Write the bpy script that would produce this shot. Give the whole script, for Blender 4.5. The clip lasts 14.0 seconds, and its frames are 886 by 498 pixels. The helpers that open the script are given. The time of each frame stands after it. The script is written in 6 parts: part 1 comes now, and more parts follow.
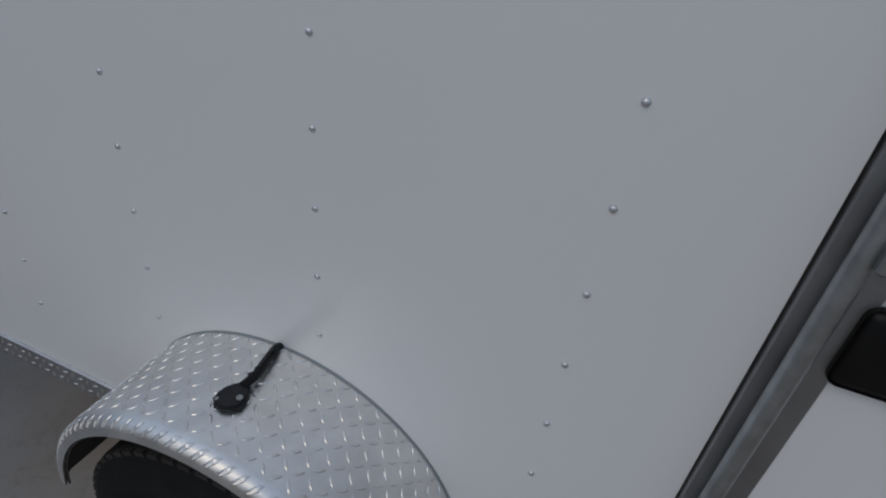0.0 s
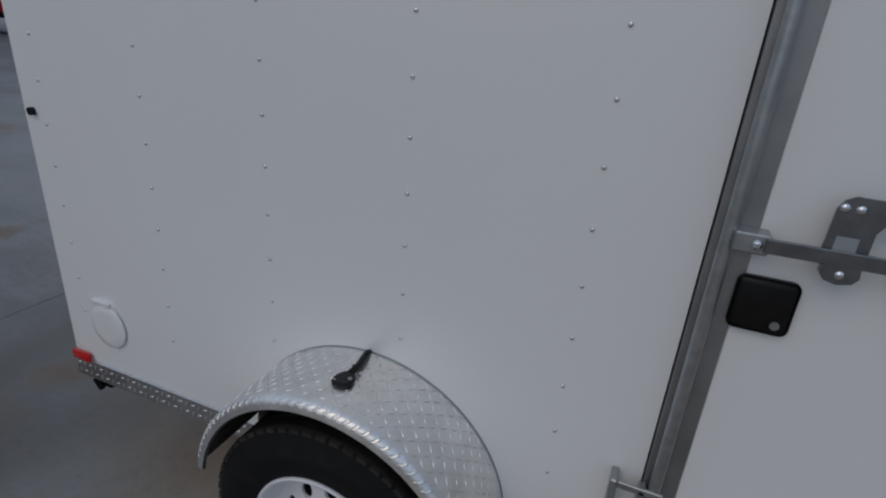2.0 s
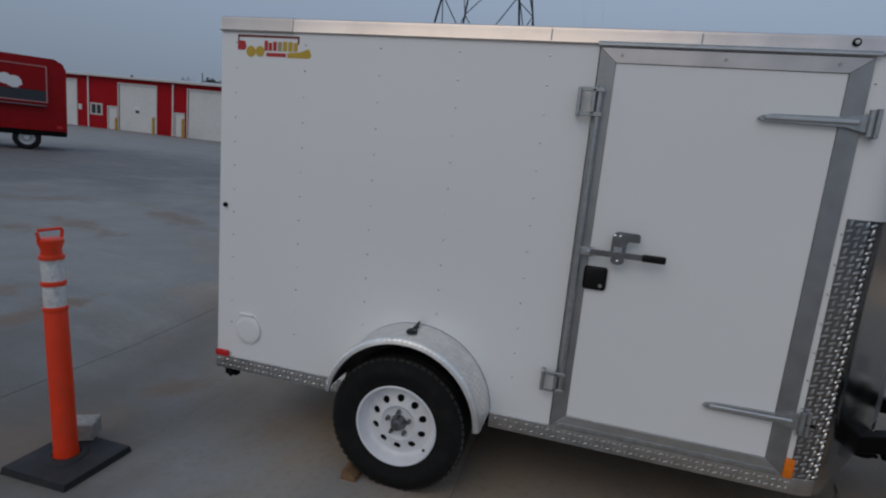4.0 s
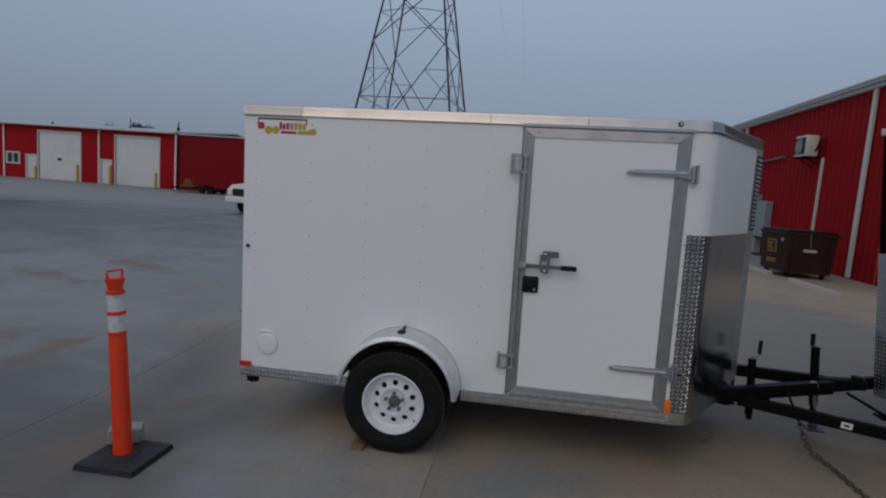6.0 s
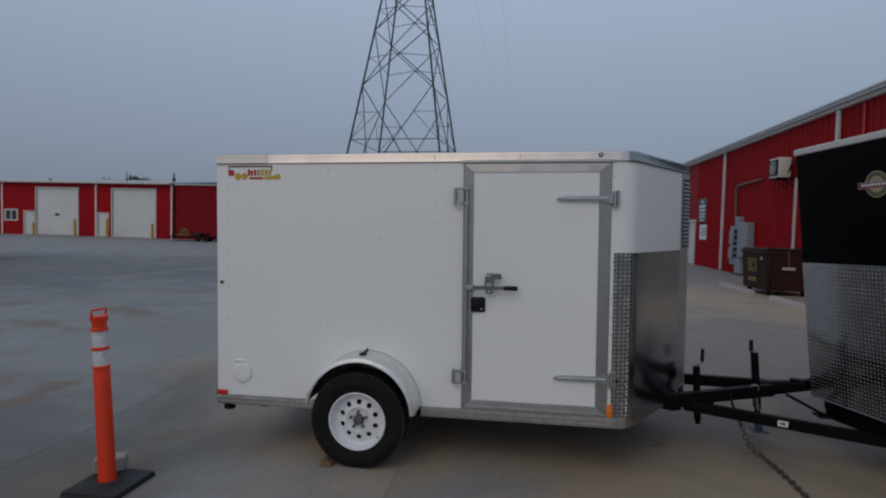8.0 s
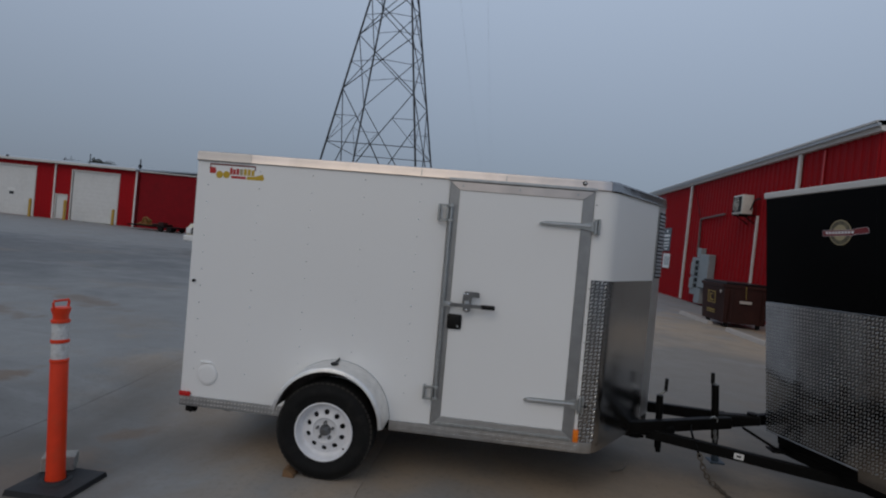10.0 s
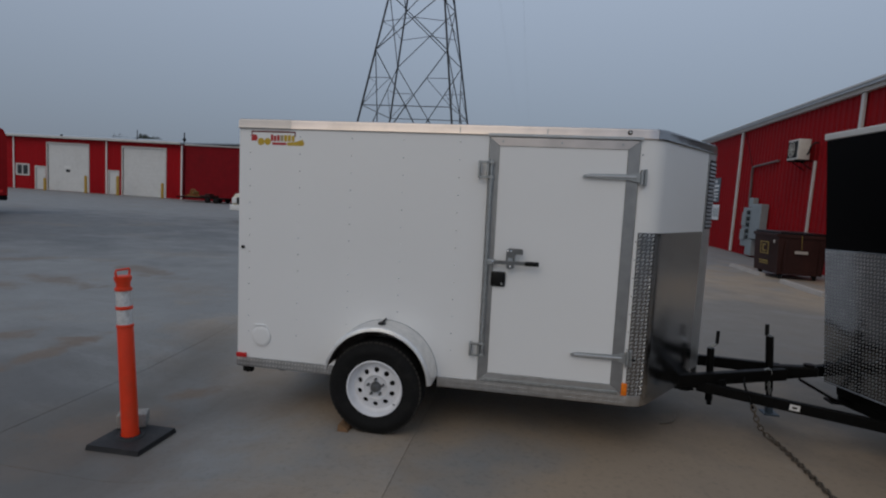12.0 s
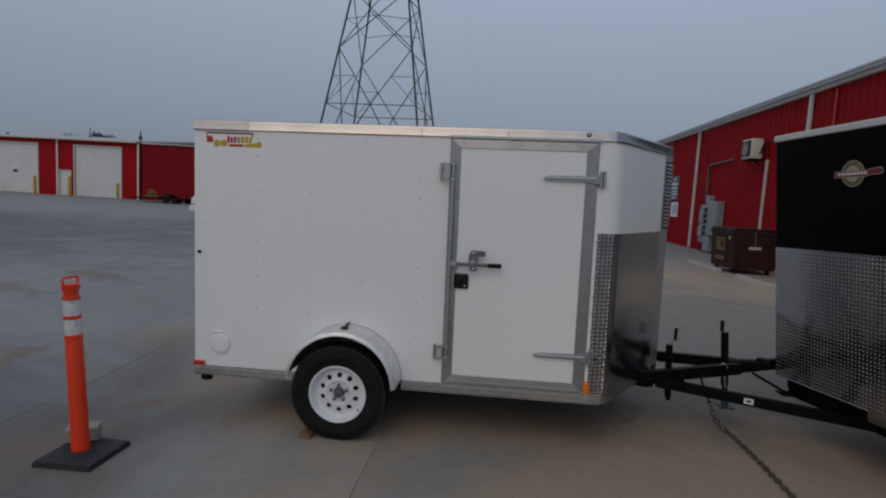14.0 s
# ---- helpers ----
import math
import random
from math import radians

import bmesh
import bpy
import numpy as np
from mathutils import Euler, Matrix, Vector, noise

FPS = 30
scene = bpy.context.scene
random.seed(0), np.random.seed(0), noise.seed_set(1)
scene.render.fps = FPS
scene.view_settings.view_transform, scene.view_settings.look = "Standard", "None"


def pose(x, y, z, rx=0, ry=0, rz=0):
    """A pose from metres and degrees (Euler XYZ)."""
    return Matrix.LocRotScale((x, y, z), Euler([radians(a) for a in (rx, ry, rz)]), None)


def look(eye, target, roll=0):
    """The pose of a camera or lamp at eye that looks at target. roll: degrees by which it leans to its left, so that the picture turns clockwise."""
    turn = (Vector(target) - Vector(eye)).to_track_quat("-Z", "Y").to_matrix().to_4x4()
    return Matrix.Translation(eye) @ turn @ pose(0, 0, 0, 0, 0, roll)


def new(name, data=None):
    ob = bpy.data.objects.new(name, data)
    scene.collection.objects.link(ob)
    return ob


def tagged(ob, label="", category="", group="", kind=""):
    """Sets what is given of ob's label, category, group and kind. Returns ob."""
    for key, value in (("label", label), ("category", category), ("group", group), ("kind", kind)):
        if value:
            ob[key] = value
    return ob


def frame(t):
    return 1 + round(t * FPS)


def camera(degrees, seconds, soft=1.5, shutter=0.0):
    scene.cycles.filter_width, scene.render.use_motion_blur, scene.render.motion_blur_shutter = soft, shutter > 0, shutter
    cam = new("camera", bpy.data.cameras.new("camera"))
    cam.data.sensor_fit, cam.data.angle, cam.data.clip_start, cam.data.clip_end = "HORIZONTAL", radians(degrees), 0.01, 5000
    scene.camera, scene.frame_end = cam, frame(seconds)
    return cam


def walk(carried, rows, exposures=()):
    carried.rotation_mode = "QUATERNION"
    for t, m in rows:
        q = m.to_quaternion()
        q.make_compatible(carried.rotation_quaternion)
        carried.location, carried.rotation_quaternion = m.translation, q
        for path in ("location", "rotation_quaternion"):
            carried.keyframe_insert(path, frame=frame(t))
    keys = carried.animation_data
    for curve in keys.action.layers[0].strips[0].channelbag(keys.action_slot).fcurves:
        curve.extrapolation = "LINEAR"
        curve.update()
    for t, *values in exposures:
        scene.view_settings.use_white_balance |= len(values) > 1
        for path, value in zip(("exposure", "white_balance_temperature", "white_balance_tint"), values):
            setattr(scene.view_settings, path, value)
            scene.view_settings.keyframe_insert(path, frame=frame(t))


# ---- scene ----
cam = camera(78.8, 14.0, soft=2.1)
PATH = [
    (0, (1.682, -0.59, 1.581), (1.146, 0.994, 0.484), 7.8),
    (0.5, (1.673, -0.598, 1.567), (1.114, 1.0, 0.502), 0.1),
    (1, (1.727, -0.556, 1.598), (0.815, 0.852, 0.509), 5.0),
    (1.5, (1.741, -0.743, 1.606), (0.598, 0.704, 0.833), 1.4),
    (2, (1.765, -1.049, 1.651), (1.114, 0.679, 0.881), 5.3),
    (2.2, (1.846, -1.179, 1.621), (1.224, 0.547, 0.824), 6.5),
    (4.3, (1.986, -2.725, 1.749), (1.556, -0.798, 1.432), 4.2),
    (4.5, (2.026, -2.867, 1.731), (1.664, -0.923, 1.435), 2.3),
    (5, (2.004, -3.101, 1.779), (1.644, -1.152, 1.508), 1.9),
    (5.5, (1.924, -3.368, 1.759), (1.633, -1.404, 1.519), 4.0),
    (6, (1.949, -3.497, 1.805), (1.649, -1.533, 1.581), 4.2),
    (6.5, (2.146, -3.61, 1.802), (1.798, -1.65, 1.607), 6.4),
    (7, (2.307, -3.709, 1.797), (1.924, -1.75, 1.666), 4.2),
    (7.5, (2.36, -3.752, 1.812), (1.988, -1.79, 1.699), 6.1),
    (8, (2.324, -3.807, 1.783), (2.02, -1.833, 1.696), 1.5),
    (8.5, (2.284, -3.82, 1.818), (2.089, -1.833, 1.704), 4.5),
    (8.7, (2.257, -3.797, 1.833), (2.066, -1.806, 1.793), 5.5),
    (10.8, (2.226, -3.84, 1.811), (2.046, -1.849, 1.757), 6.1),
    (11, (2.224, -3.838, 1.811), (2.054, -1.848, 1.69), 6.2),
    (11.5, (2.211, -3.83, 1.803), (1.902, -1.861, 1.63), 3.1),
    (12, (2.216, -3.818, 1.798), (1.894, -1.854, 1.599), 3.6),
    (12.5, (2.224, -3.819, 1.803), (1.922, -1.852, 1.601), 3.7),
    (13, (2.225, -3.817, 1.807), (1.97, -1.843, 1.614), 4.8),
    (13.5, (2.235, -3.812, 1.808), (2.008, -1.835, 1.609), 4.3),
    (14, (2.242, -3.792, 1.826), (2.041, -1.812, 1.629), 3.3),
]
walk(cam, [(t, look(eye, target, roll)) for t, eye, target, roll in PATH],
     [(0, -0.15, 6220, 7), (2.2, -0.14, 6250, 7), (4.5, -0.08, 6370, 7), (6.5, -0.08, 6410, 7), (8.5, -0.07, 6490, 7), (11, -0.06, 6600, 7), (14, -0.08, 6680, 7)])

# ---- world and light ----
world = bpy.data.worlds.new("world")
scene.world = world
world.use_nodes = True
wn, wl = world.node_tree.nodes, world.node_tree.links
sky = wn.new("ShaderNodeTexSky")
sky.sky_type = "NISHITA"
sky.sun_disc = False
sky.sun_elevation = radians(9.0)
sky.sun_rotation = radians(200.0)
sky.air_density, sky.dust_density, sky.ozone_density = 1.0, 2.0, 3.0
hs = wn.new("ShaderNodeHueSaturation")
hs.inputs["Saturation"].default_value = 0.75
wl.new(sky.outputs[0], hs.inputs["Color"])
haze = wn.new("ShaderNodeMix")   # the even veil of cloud at dusk
haze.data_type = "RGBA"
haze.inputs["Factor"].default_value = 0.92
where = wn.new("ShaderNodeSeparateXYZ")
wl.new(wn.new("ShaderNodeTexCoord").outputs["Generated"], where.inputs[0])
lift = wn.new("ShaderNodeMapRange")   # the veil brightens evenly upwards
lift.inputs["From Max"].default_value, lift.inputs["To Min"].default_value, lift.inputs["To Max"].default_value = 0.45, 0.84, 1.88
wl.new(where.outputs["Z"], lift.inputs["Value"])
veil = wn.new("ShaderNodeVectorMath")
veil.operation = "SCALE"
veil.inputs[0].default_value = (1.445, 1.72, 2.25)
wl.new(lift.outputs[0], veil.inputs["Scale"])
wl.new(veil.outputs[0], haze.inputs["B"])
wl.new(hs.outputs[0], haze.inputs["A"])
wl.new(haze.outputs["Result"], wn["Background"].inputs["Color"])
wn["Background"].inputs["Strength"].default_value = 0.15

sun = bpy.data.lights.new("sun", "SUN")
sun.energy, sun.angle, sun.color = 0.45, radians(40), (1.0, 0.79, 0.54)
sun_ob = new("sun", sun)
sun_ob.matrix_world = look((0, 0, 30), (5, 16, 14))

# ---- materials ----
def material(name, color, rough=0.5, metal=0.0, scale=8.0, vary=0.12, bump=0.0, bump_scale=60.0, second=None, amount=0.5, spots=3.0, rough_vary=0.1, coat=0.0, spec=0.5, per_object=0.0):
    """A surface whose colour and gloss vary at two scales; second is the colour of its dirt or wear."""
    m = bpy.data.materials.new(name)
    m.use_nodes = True
    n, l = m.node_tree.nodes, m.node_tree.links
    b = n["Principled BSDF"]
    b.inputs["Metallic"].default_value = metal
    b.inputs["Specular IOR Level"].default_value = spec
    b.inputs["Coat Weight"].default_value = coat
    pos = n.new("ShaderNodeNewGeometry").outputs["Position"]
    fine = n.new("ShaderNodeTexNoise")
    fine.inputs["Scale"].default_value, fine.inputs["Detail"].default_value = scale, 6
    l.new(pos, fine.inputs["Vector"])
    ramp = n.new("ShaderNodeValToRGB")
    dark = tuple(c * (1 - vary) for c in color[:3]) + (1,)
    light = tuple(min(1, c * (1 + vary)) for c in color[:3]) + (1,)
    ramp.color_ramp.elements[0].color, ramp.color_ramp.elements[1].color = dark, light
    ramp.color_ramp.elements[0].position, ramp.color_ramp.elements[1].position = 0.3, 0.7
    l.new(fine.outputs[0], ramp.inputs[0])
    out = ramp.outputs[0]
    if second:
        big = n.new("ShaderNodeTexNoise")
        big.inputs["Scale"].default_value, big.inputs["Detail"].default_value = spots, 8
        big.inputs["Roughness"].default_value = 0.65
        l.new(pos, big.inputs["Vector"])
        edge = n.new("ShaderNodeMapRange")
        edge.inputs["From Min"].default_value, edge.inputs["From Max"].default_value = 0.5, 0.75
        edge.inputs["To Max"].default_value = amount
        l.new(big.outputs[0], edge.inputs["Value"])
        mix = n.new("ShaderNodeMix")
        mix.data_type = "RGBA"
        l.new(edge.outputs[0], mix.inputs["Factor"])
        l.new(out, mix.inputs["A"])
        mix.inputs["B"].default_value = (*second, 1)
        out = mix.outputs["Result"]
    if per_object:
        info = n.new("ShaderNodeObjectInfo")
        rng = n.new("ShaderNodeMapRange")
        rng.inputs["To Min"].default_value, rng.inputs["To Max"].default_value = 1 - per_object, 1 + per_object
        l.new(info.outputs["Random"], rng.inputs["Value"])
        hv = n.new("ShaderNodeHueSaturation")
        l.new(rng.outputs[0], hv.inputs["Value"])
        l.new(out, hv.inputs["Color"])
        out = hv.outputs[0]
    l.new(out, b.inputs["Base Color"])
    rr = n.new("ShaderNodeMapRange")
    rr.inputs["To Min"].default_value, rr.inputs["To Max"].default_value = max(0.02, rough - rough_vary), min(1, rough + rough_vary)
    l.new(fine.outputs[0], rr.inputs["Value"])
    l.new(rr.outputs[0], b.inputs["Roughness"])
    if bump:
        grain = n.new("ShaderNodeTexNoise")
        grain.inputs["Scale"].default_value, grain.inputs["Detail"].default_value = bump_scale, 5
        l.new(pos, grain.inputs["Vector"])
        bm = n.new("ShaderNodeBump")
        bm.inputs["Strength"].default_value, bm.inputs["Distance"].default_value = bump, 0.01
        l.new(grain.outputs[0], bm.inputs["Height"])
        l.new(bm.outputs[0], b.inputs["Normal"])
    return m


# dried mud: x, y, turn, half length, half width, depth of tone
STAINS = [(-2.28, 0.56, 91, 0.62, 0.12, 0.85), (-2.42, 0.98, 20, 0.2, 0.09, 0.8), (-3.07, 0.85, 78, 0.34, 0.2, 0.8), (-0.8, -0.35, 60, 0.55, 0.32, 0.55), (-0.63, 0.38, 60, 0.26, 0.13, 0.85),
          # the first here, a broad stain, also holds lens falloff as brown tone
          (-0.8, -0.75, 40, 0.8, 0.4, 0.3), (-4.9, 5.15, -27, 1.2, 0.34, 0.7), (-5.1, 3.58, -10, 1.0, 0.24, 0.7), (-7.5, 5.05, 45, 0.8, 0.3, 0.65), (-5.55, 2.85, 100, 0.35, 0.3, 0.7)]

# dark run-off along joint and round post, same terms; last one paints tongue shade
DAMP_AND_SHADE = [(-1.0, 0.45, 97, 1.8, 0.42, 0.75), (-0.75, -0.7, 50, 1.2, 0.85, 0.7), (-0.25, 0.3, 60, 1.0, 0.3, 0.35), (4.55, 1.3, 15, 1.8, 0.8, 0.7)]


def ground_material(name, grey, tan):
    """Weathered concrete: cloudy grey, tan dust tracked round the parking rows, dried mud, pale scale, fine grit."""
    m = bpy.data.materials.new(name)
    m.use_nodes = True
    n, l = m.node_tree.nodes, m.node_tree.links
    b = n["Principled BSDF"]
    pos = n.new("ShaderNodeNewGeometry").outputs["Position"]

    def noise_at(scale, detail, stretch=None, rough=0.6, turn=25):
        t = n.new("ShaderNodeTexNoise")
        t.inputs["Scale"].default_value, t.inputs["Detail"].default_value, t.inputs["Roughness"].default_value = scale, detail, rough
        v = pos
        if stretch:
            mp = n.new("ShaderNodeMapping")
            mp.inputs["Scale"].default_value = stretch
            mp.inputs["Rotation"].default_value = (0, 0, radians(turn))
            l.new(pos, mp.inputs["Vector"])
            v = mp.outputs[0]
        l.new(v, t.inputs["Vector"])
        return t.outputs[0]

    def masked(value, lo, hi, top, bottom=0.0):
        r = n.new("ShaderNodeMapRange")
        r.inputs["From Min"].default_value, r.inputs["From Max"].default_value = lo, hi
        r.inputs["To Min"].default_value, r.inputs["To Max"].default_value = bottom, top
        l.new(value, r.inputs["Value"])
        return r.outputs[0]

    def mixed(a, colour, factor):
        x = n.new("ShaderNodeMix")
        x.data_type = "RGBA"
        l.new(factor, x.inputs["Factor"])
        l.new(a, x.inputs["A"])
        x.inputs["B"].default_value = (*colour, 1)
        return x.outputs["Result"]

    def sum_of(a, b_, how="ADD"):
        x = n.new("ShaderNodeMath")
        x.operation = how
        l.new(a, x.inputs[0])
        l.new(b_, x.inputs[1])
        return x.outputs[0]

    def reach(x, y, turn, long, wide):
        """How far a place lies from a stain's middle, 1 at its rim."""
        mp = n.new("ShaderNodeMapping")
        mp.vector_type = "TEXTURE"
        mp.inputs["Location"].default_value = (x, y, 0)
        mp.inputs["Rotation"].default_value = (0, 0, radians(turn))
        mp.inputs["Scale"].default_value = (long, wide, 1000)
        l.new(pos, mp.inputs["Vector"])
        ln = n.new("ShaderNodeVectorMath")
        ln.operation = "LENGTH"
        l.new(mp.outputs[0], ln.inputs[0])
        return ln.outputs["Value"]

    ramp = n.new("ShaderNodeValToRGB")
    ramp.color_ramp.elements[0].position, ramp.color_ramp.elements[1].position = 0.3, 0.72
    ramp.color_ramp.elements[0].color = tuple(c * 0.88 for c in grey) + (1,)
    ramp.color_ramp.elements[1].color = tuple(c * 1.1 for c in grey) + (1,)
    l.new(noise_at(0.9, 8), ramp.inputs[0])
    c = ramp.outputs[0]
    ragged = masked(noise_at(0.7, 7, None, 0.6), 0.25, 0.75, 0.45, -0.45)
    c = mixed(c, tan, masked(sum_of(reach(7.2, 3.0, 5, 7.8, 12.0), ragged), 0.7, 1.15, 0.0, 0.9))
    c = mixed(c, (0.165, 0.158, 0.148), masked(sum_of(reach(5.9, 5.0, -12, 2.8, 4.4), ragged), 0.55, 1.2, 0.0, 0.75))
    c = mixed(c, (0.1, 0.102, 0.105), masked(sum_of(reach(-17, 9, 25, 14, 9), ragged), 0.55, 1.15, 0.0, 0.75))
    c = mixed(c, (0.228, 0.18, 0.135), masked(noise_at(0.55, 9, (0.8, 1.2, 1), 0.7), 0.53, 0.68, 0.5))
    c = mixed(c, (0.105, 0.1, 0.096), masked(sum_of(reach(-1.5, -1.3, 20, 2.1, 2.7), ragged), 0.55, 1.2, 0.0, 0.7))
    c = mixed(c, (0.34, 0.34, 0.34), masked(noise_at(0.8, 6, (0.4, 1.2, 1), 0.7), 0.58, 0.75, 0.4))
    rim = masked(noise_at(2.4, 9, None, 0.72), 0.25, 0.75, 1.0, -0.9)
    # run-off, and the shade under the tongues as darker concrete
    for x, y, turn, long, wide, deep in DAMP_AND_SHADE:
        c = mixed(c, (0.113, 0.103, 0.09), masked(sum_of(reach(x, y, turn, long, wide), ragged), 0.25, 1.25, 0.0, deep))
    for x, y, turn, long, wide, deep in STAINS:
        c = mixed(c, (0.168, 0.122, 0.088), masked(sum_of(reach(x, y, turn, long, wide), rim), 0.45, 1.15, 0.0, deep))
    c = mixed(c, (0.08, 0.075, 0.07), masked(noise_at(1.7, 9, None, 0.75), 0.63, 0.76, 0.35))
    c = mixed(c, (0.09, 0.08, 0.07), masked(noise_at(26, 5), 0.52, 0.75, 0.3))
    slab_tone = n.new("ShaderNodeHueSaturation")   # each pour of concrete has its own tone
    l.new(masked(n.new("ShaderNodeObjectInfo").outputs["Random"], 0.0, 1.0, 1.1, 0.9), slab_tone.inputs["Value"])
    l.new(c, slab_tone.inputs["Color"])
    l.new(slab_tone.outputs[0], b.inputs["Base Color"])
    l.new(masked(noise_at(2.2, 6), -1.0, 0.9, 0.85), b.inputs["Roughness"])
    b.inputs["Specular IOR Level"].default_value = 0.4
    bp = n.new("ShaderNodeBump")
    bp.inputs["Strength"].default_value, bp.inputs["Distance"].default_value = 0.35, 0.006
    l.new(noise_at(70, 6), bp.inputs["Height"])
    l.new(bp.outputs[0], b.inputs["Normal"])
    return m


M_WHITE = material("white_sheet_metal_paint", (0.825, 0.825, 0.82), 0.3, 0, 1.2, 0.012, 0.03, 2.0, None, 0, 1, 0.05, 0.1)
M_ALU = material("brushed_aluminium", (0.57, 0.58, 0.59), 0.42, 1.0, 14, 0.08, 0.05, 120, (0.42, 0.42, 0.42), 0.3, 5)
M_POLISH = material("polished_aluminium", (0.48, 0.48, 0.49), 0.18, 1.0, 3, 0.05, 0.05, 5, (0.33, 0.34, 0.35), 0.5, 3, 0.12)
M_FENDER = material("bright_fender_plate", (0.86, 0.85, 0.83), 0.4, 1.0, 20, 0.08, 0.03, 90, (0.62, 0.62, 0.62), 0.4, 6)
# dark base colour stands in for the yard mirrored in the metal
M_GUARD = material("dark_mirroring_aluminium", (0.27, 0.27, 0.275), 0.2, 1.0, 14, 0.1, 0.03, 60, (0.36, 0.36, 0.36), 0.4, 5)
M_TREAD_OLD = material("weathered_tread_plate", (0.47, 0.47, 0.475), 0.12, 1.0, 9, 0.1, 0.02, 30, (0.3, 0.3, 0.31), 0.6, 1.7, 0.05)
M_TREAD_TOP = material("bright_tread_bar", (0.64, 0.64, 0.635), 0.36, 1.0, 12, 0.2, 0.05, 80, (0.25, 0.25, 0.255), 0.85, 1.7)
M_STRIP = material("grimy_strip_aluminium", (0.58, 0.58, 0.58), 0.43, 1.0, 20, 0.1, 0.05, 90, (0.38, 0.37, 0.36), 0.5, 6)
# M_ALU darkened, for the dim reflections in the upright door stiles
M_FRAME = material("darkened_aluminium", (0.35, 0.355, 0.36), 0.5, 1.0, 14, 0.1, 0.05, 120, (0.28, 0.28, 0.28), 0.4, 4)
M_TRIM_END = material("dull_roof_aluminium", (0.5, 0.47, 0.45), 0.42, 1.0, 5, 0.12, 0.05, 30, (0.36, 0.34, 0.33), 0.6, 2.5)
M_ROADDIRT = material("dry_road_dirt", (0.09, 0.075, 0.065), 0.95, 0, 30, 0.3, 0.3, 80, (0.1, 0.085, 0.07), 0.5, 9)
M_STEEL = material("dull_plated_steel", (0.2, 0.205, 0.21), 0.38, 0.85, 30, 0.15, 0.05, 120, (0.12, 0.12, 0.12), 0.4, 12)
M_RIVET = material("bright_rivet", (0.72, 0.73, 0.74), 0.26, 0.75, 30, 0.05)
M_BLUE_STEEL = material("blue_zinc_plate", (0.05, 0.075, 0.105), 0.5, 0.3, 20, 0.15, 0.05, 90, (0.08, 0.08, 0.08), 0.4, 12)
M_KERB = material("pale_precast_concrete", (0.43, 0.385, 0.345), 0.9, 0, 30, 0.12, 0.3, 90, (0.3, 0.26, 0.23), 0.6, 6)
M_END_GREY = material("plain_grey_end_wall", (0.24, 0.225, 0.21), 0.9, 0, 5, 0.08, 0.2, 60, (0.2, 0.18, 0.16), 0.4, 1.2)
M_ZINC = material("galvanised_steel", (0.40, 0.415, 0.42), 0.42, 0.9, 40, 0.15, 0.05, 150, (0.35, 0.35, 0.34), 0.4, 12)
M_RUBBER = material("tyre_rubber", (0.009, 0.009, 0.009), 0.8, 0, 30, 0.2, 0.1, 120, (0.04, 0.036, 0.032), 0.35, 9, 0.1, 0, 0.2)
M_RUBBER_BASE = material("black_recycled_rubber", (0.014, 0.014, 0.016), 0.7, 0, 60, 0.3, 0.3, 160, (0.055, 0.05, 0.045), 0.5, 8)
M_TREAD_DUST = material("dusty_tread_rubber", (0.026, 0.023, 0.02), 0.9, 0, 30, 0.3, 0.2, 120, (0.075, 0.065, 0.052), 0.6, 12)
M_RIM = material("white_wheel_enamel", (0.78, 0.78, 0.80), 0.3, 0, 6, 0.04, 0, 1, (0.5, 0.47, 0.43), 0.3, 9)
M_BLACK = material("black_frame_paint", (0.005, 0.005, 0.005), 0.45, 0, 20, 0.2, 0.05, 90, (0.014, 0.012, 0.01), 0.3, 7, 0.1, 0, 0.08)
M_BLACK_GLOSS = material("black_sheet_metal_paint", (0.003, 0.003, 0.0032), 0.35, 0, 2, 0.1, 0.02, 3, None, 0, 1, 0.06, 0, 0.06)
M_PLASTIC = material("black_plastic", (0.006, 0.006, 0.006), 0.4, 0, 40, 0.2, 0.05, 150, None, 0, 1, 0.1, 0, 0.25)
M_DARK = material("dark_inside", (0.012, 0.012, 0.012), 0.8, 0, 10, 0.3)
M_RED_LENS = material("red_marker_lens", (0.55, 0.02, 0.02), 0.2, 0, 40, 0.1)
M_AMBER = material("amber_marker_lens", (0.85, 0.2, 0.01), 0.2, 0, 40, 0.1)
M_LOGO_RED = material("red_decal", (0.45, 0.02, 0.02), 0.4, 0, 20, 0.05)
M_LOGO_MAROON = material("maroon_decal", (0.16, 0.02, 0.018), 0.4, 0, 20, 0.05)
M_BANNER = material("dull_red_decal", (0.2, 0.018, 0.022), 0.4, 0, 20, 0.08)
M_LOGO_YELLOW = material("yellow_decal", (0.55, 0.36, 0.025), 0.4, 0, 20, 0.05)
M_LOGO_GOLD = material("gold_decal", (0.4, 0.33, 0.19), 0.4, 0, 20, 0.08)
M_LOGO_FIELD = material("tarnished_gold_decal", (0.11, 0.095, 0.06), 0.4, 0, 30, 0.2, 0, 1, (0.3, 0.26, 0.17), 0.6, 30)
M_DECAL_DARK = material("dark_decal", (0.02, 0.018, 0.016), 0.4, 0, 20, 0.1)
M_PAPER = material("white_label", (0.75, 0.75, 0.74), 0.5, 0, 20, 0.04)
M_ORANGE = material("orange_plastic", (0.74, 0.04, 0.005), 0.42, 0, 12, 0.08, 0.03, 90, (0.45, 0.07, 0.02), 0.4, 7)
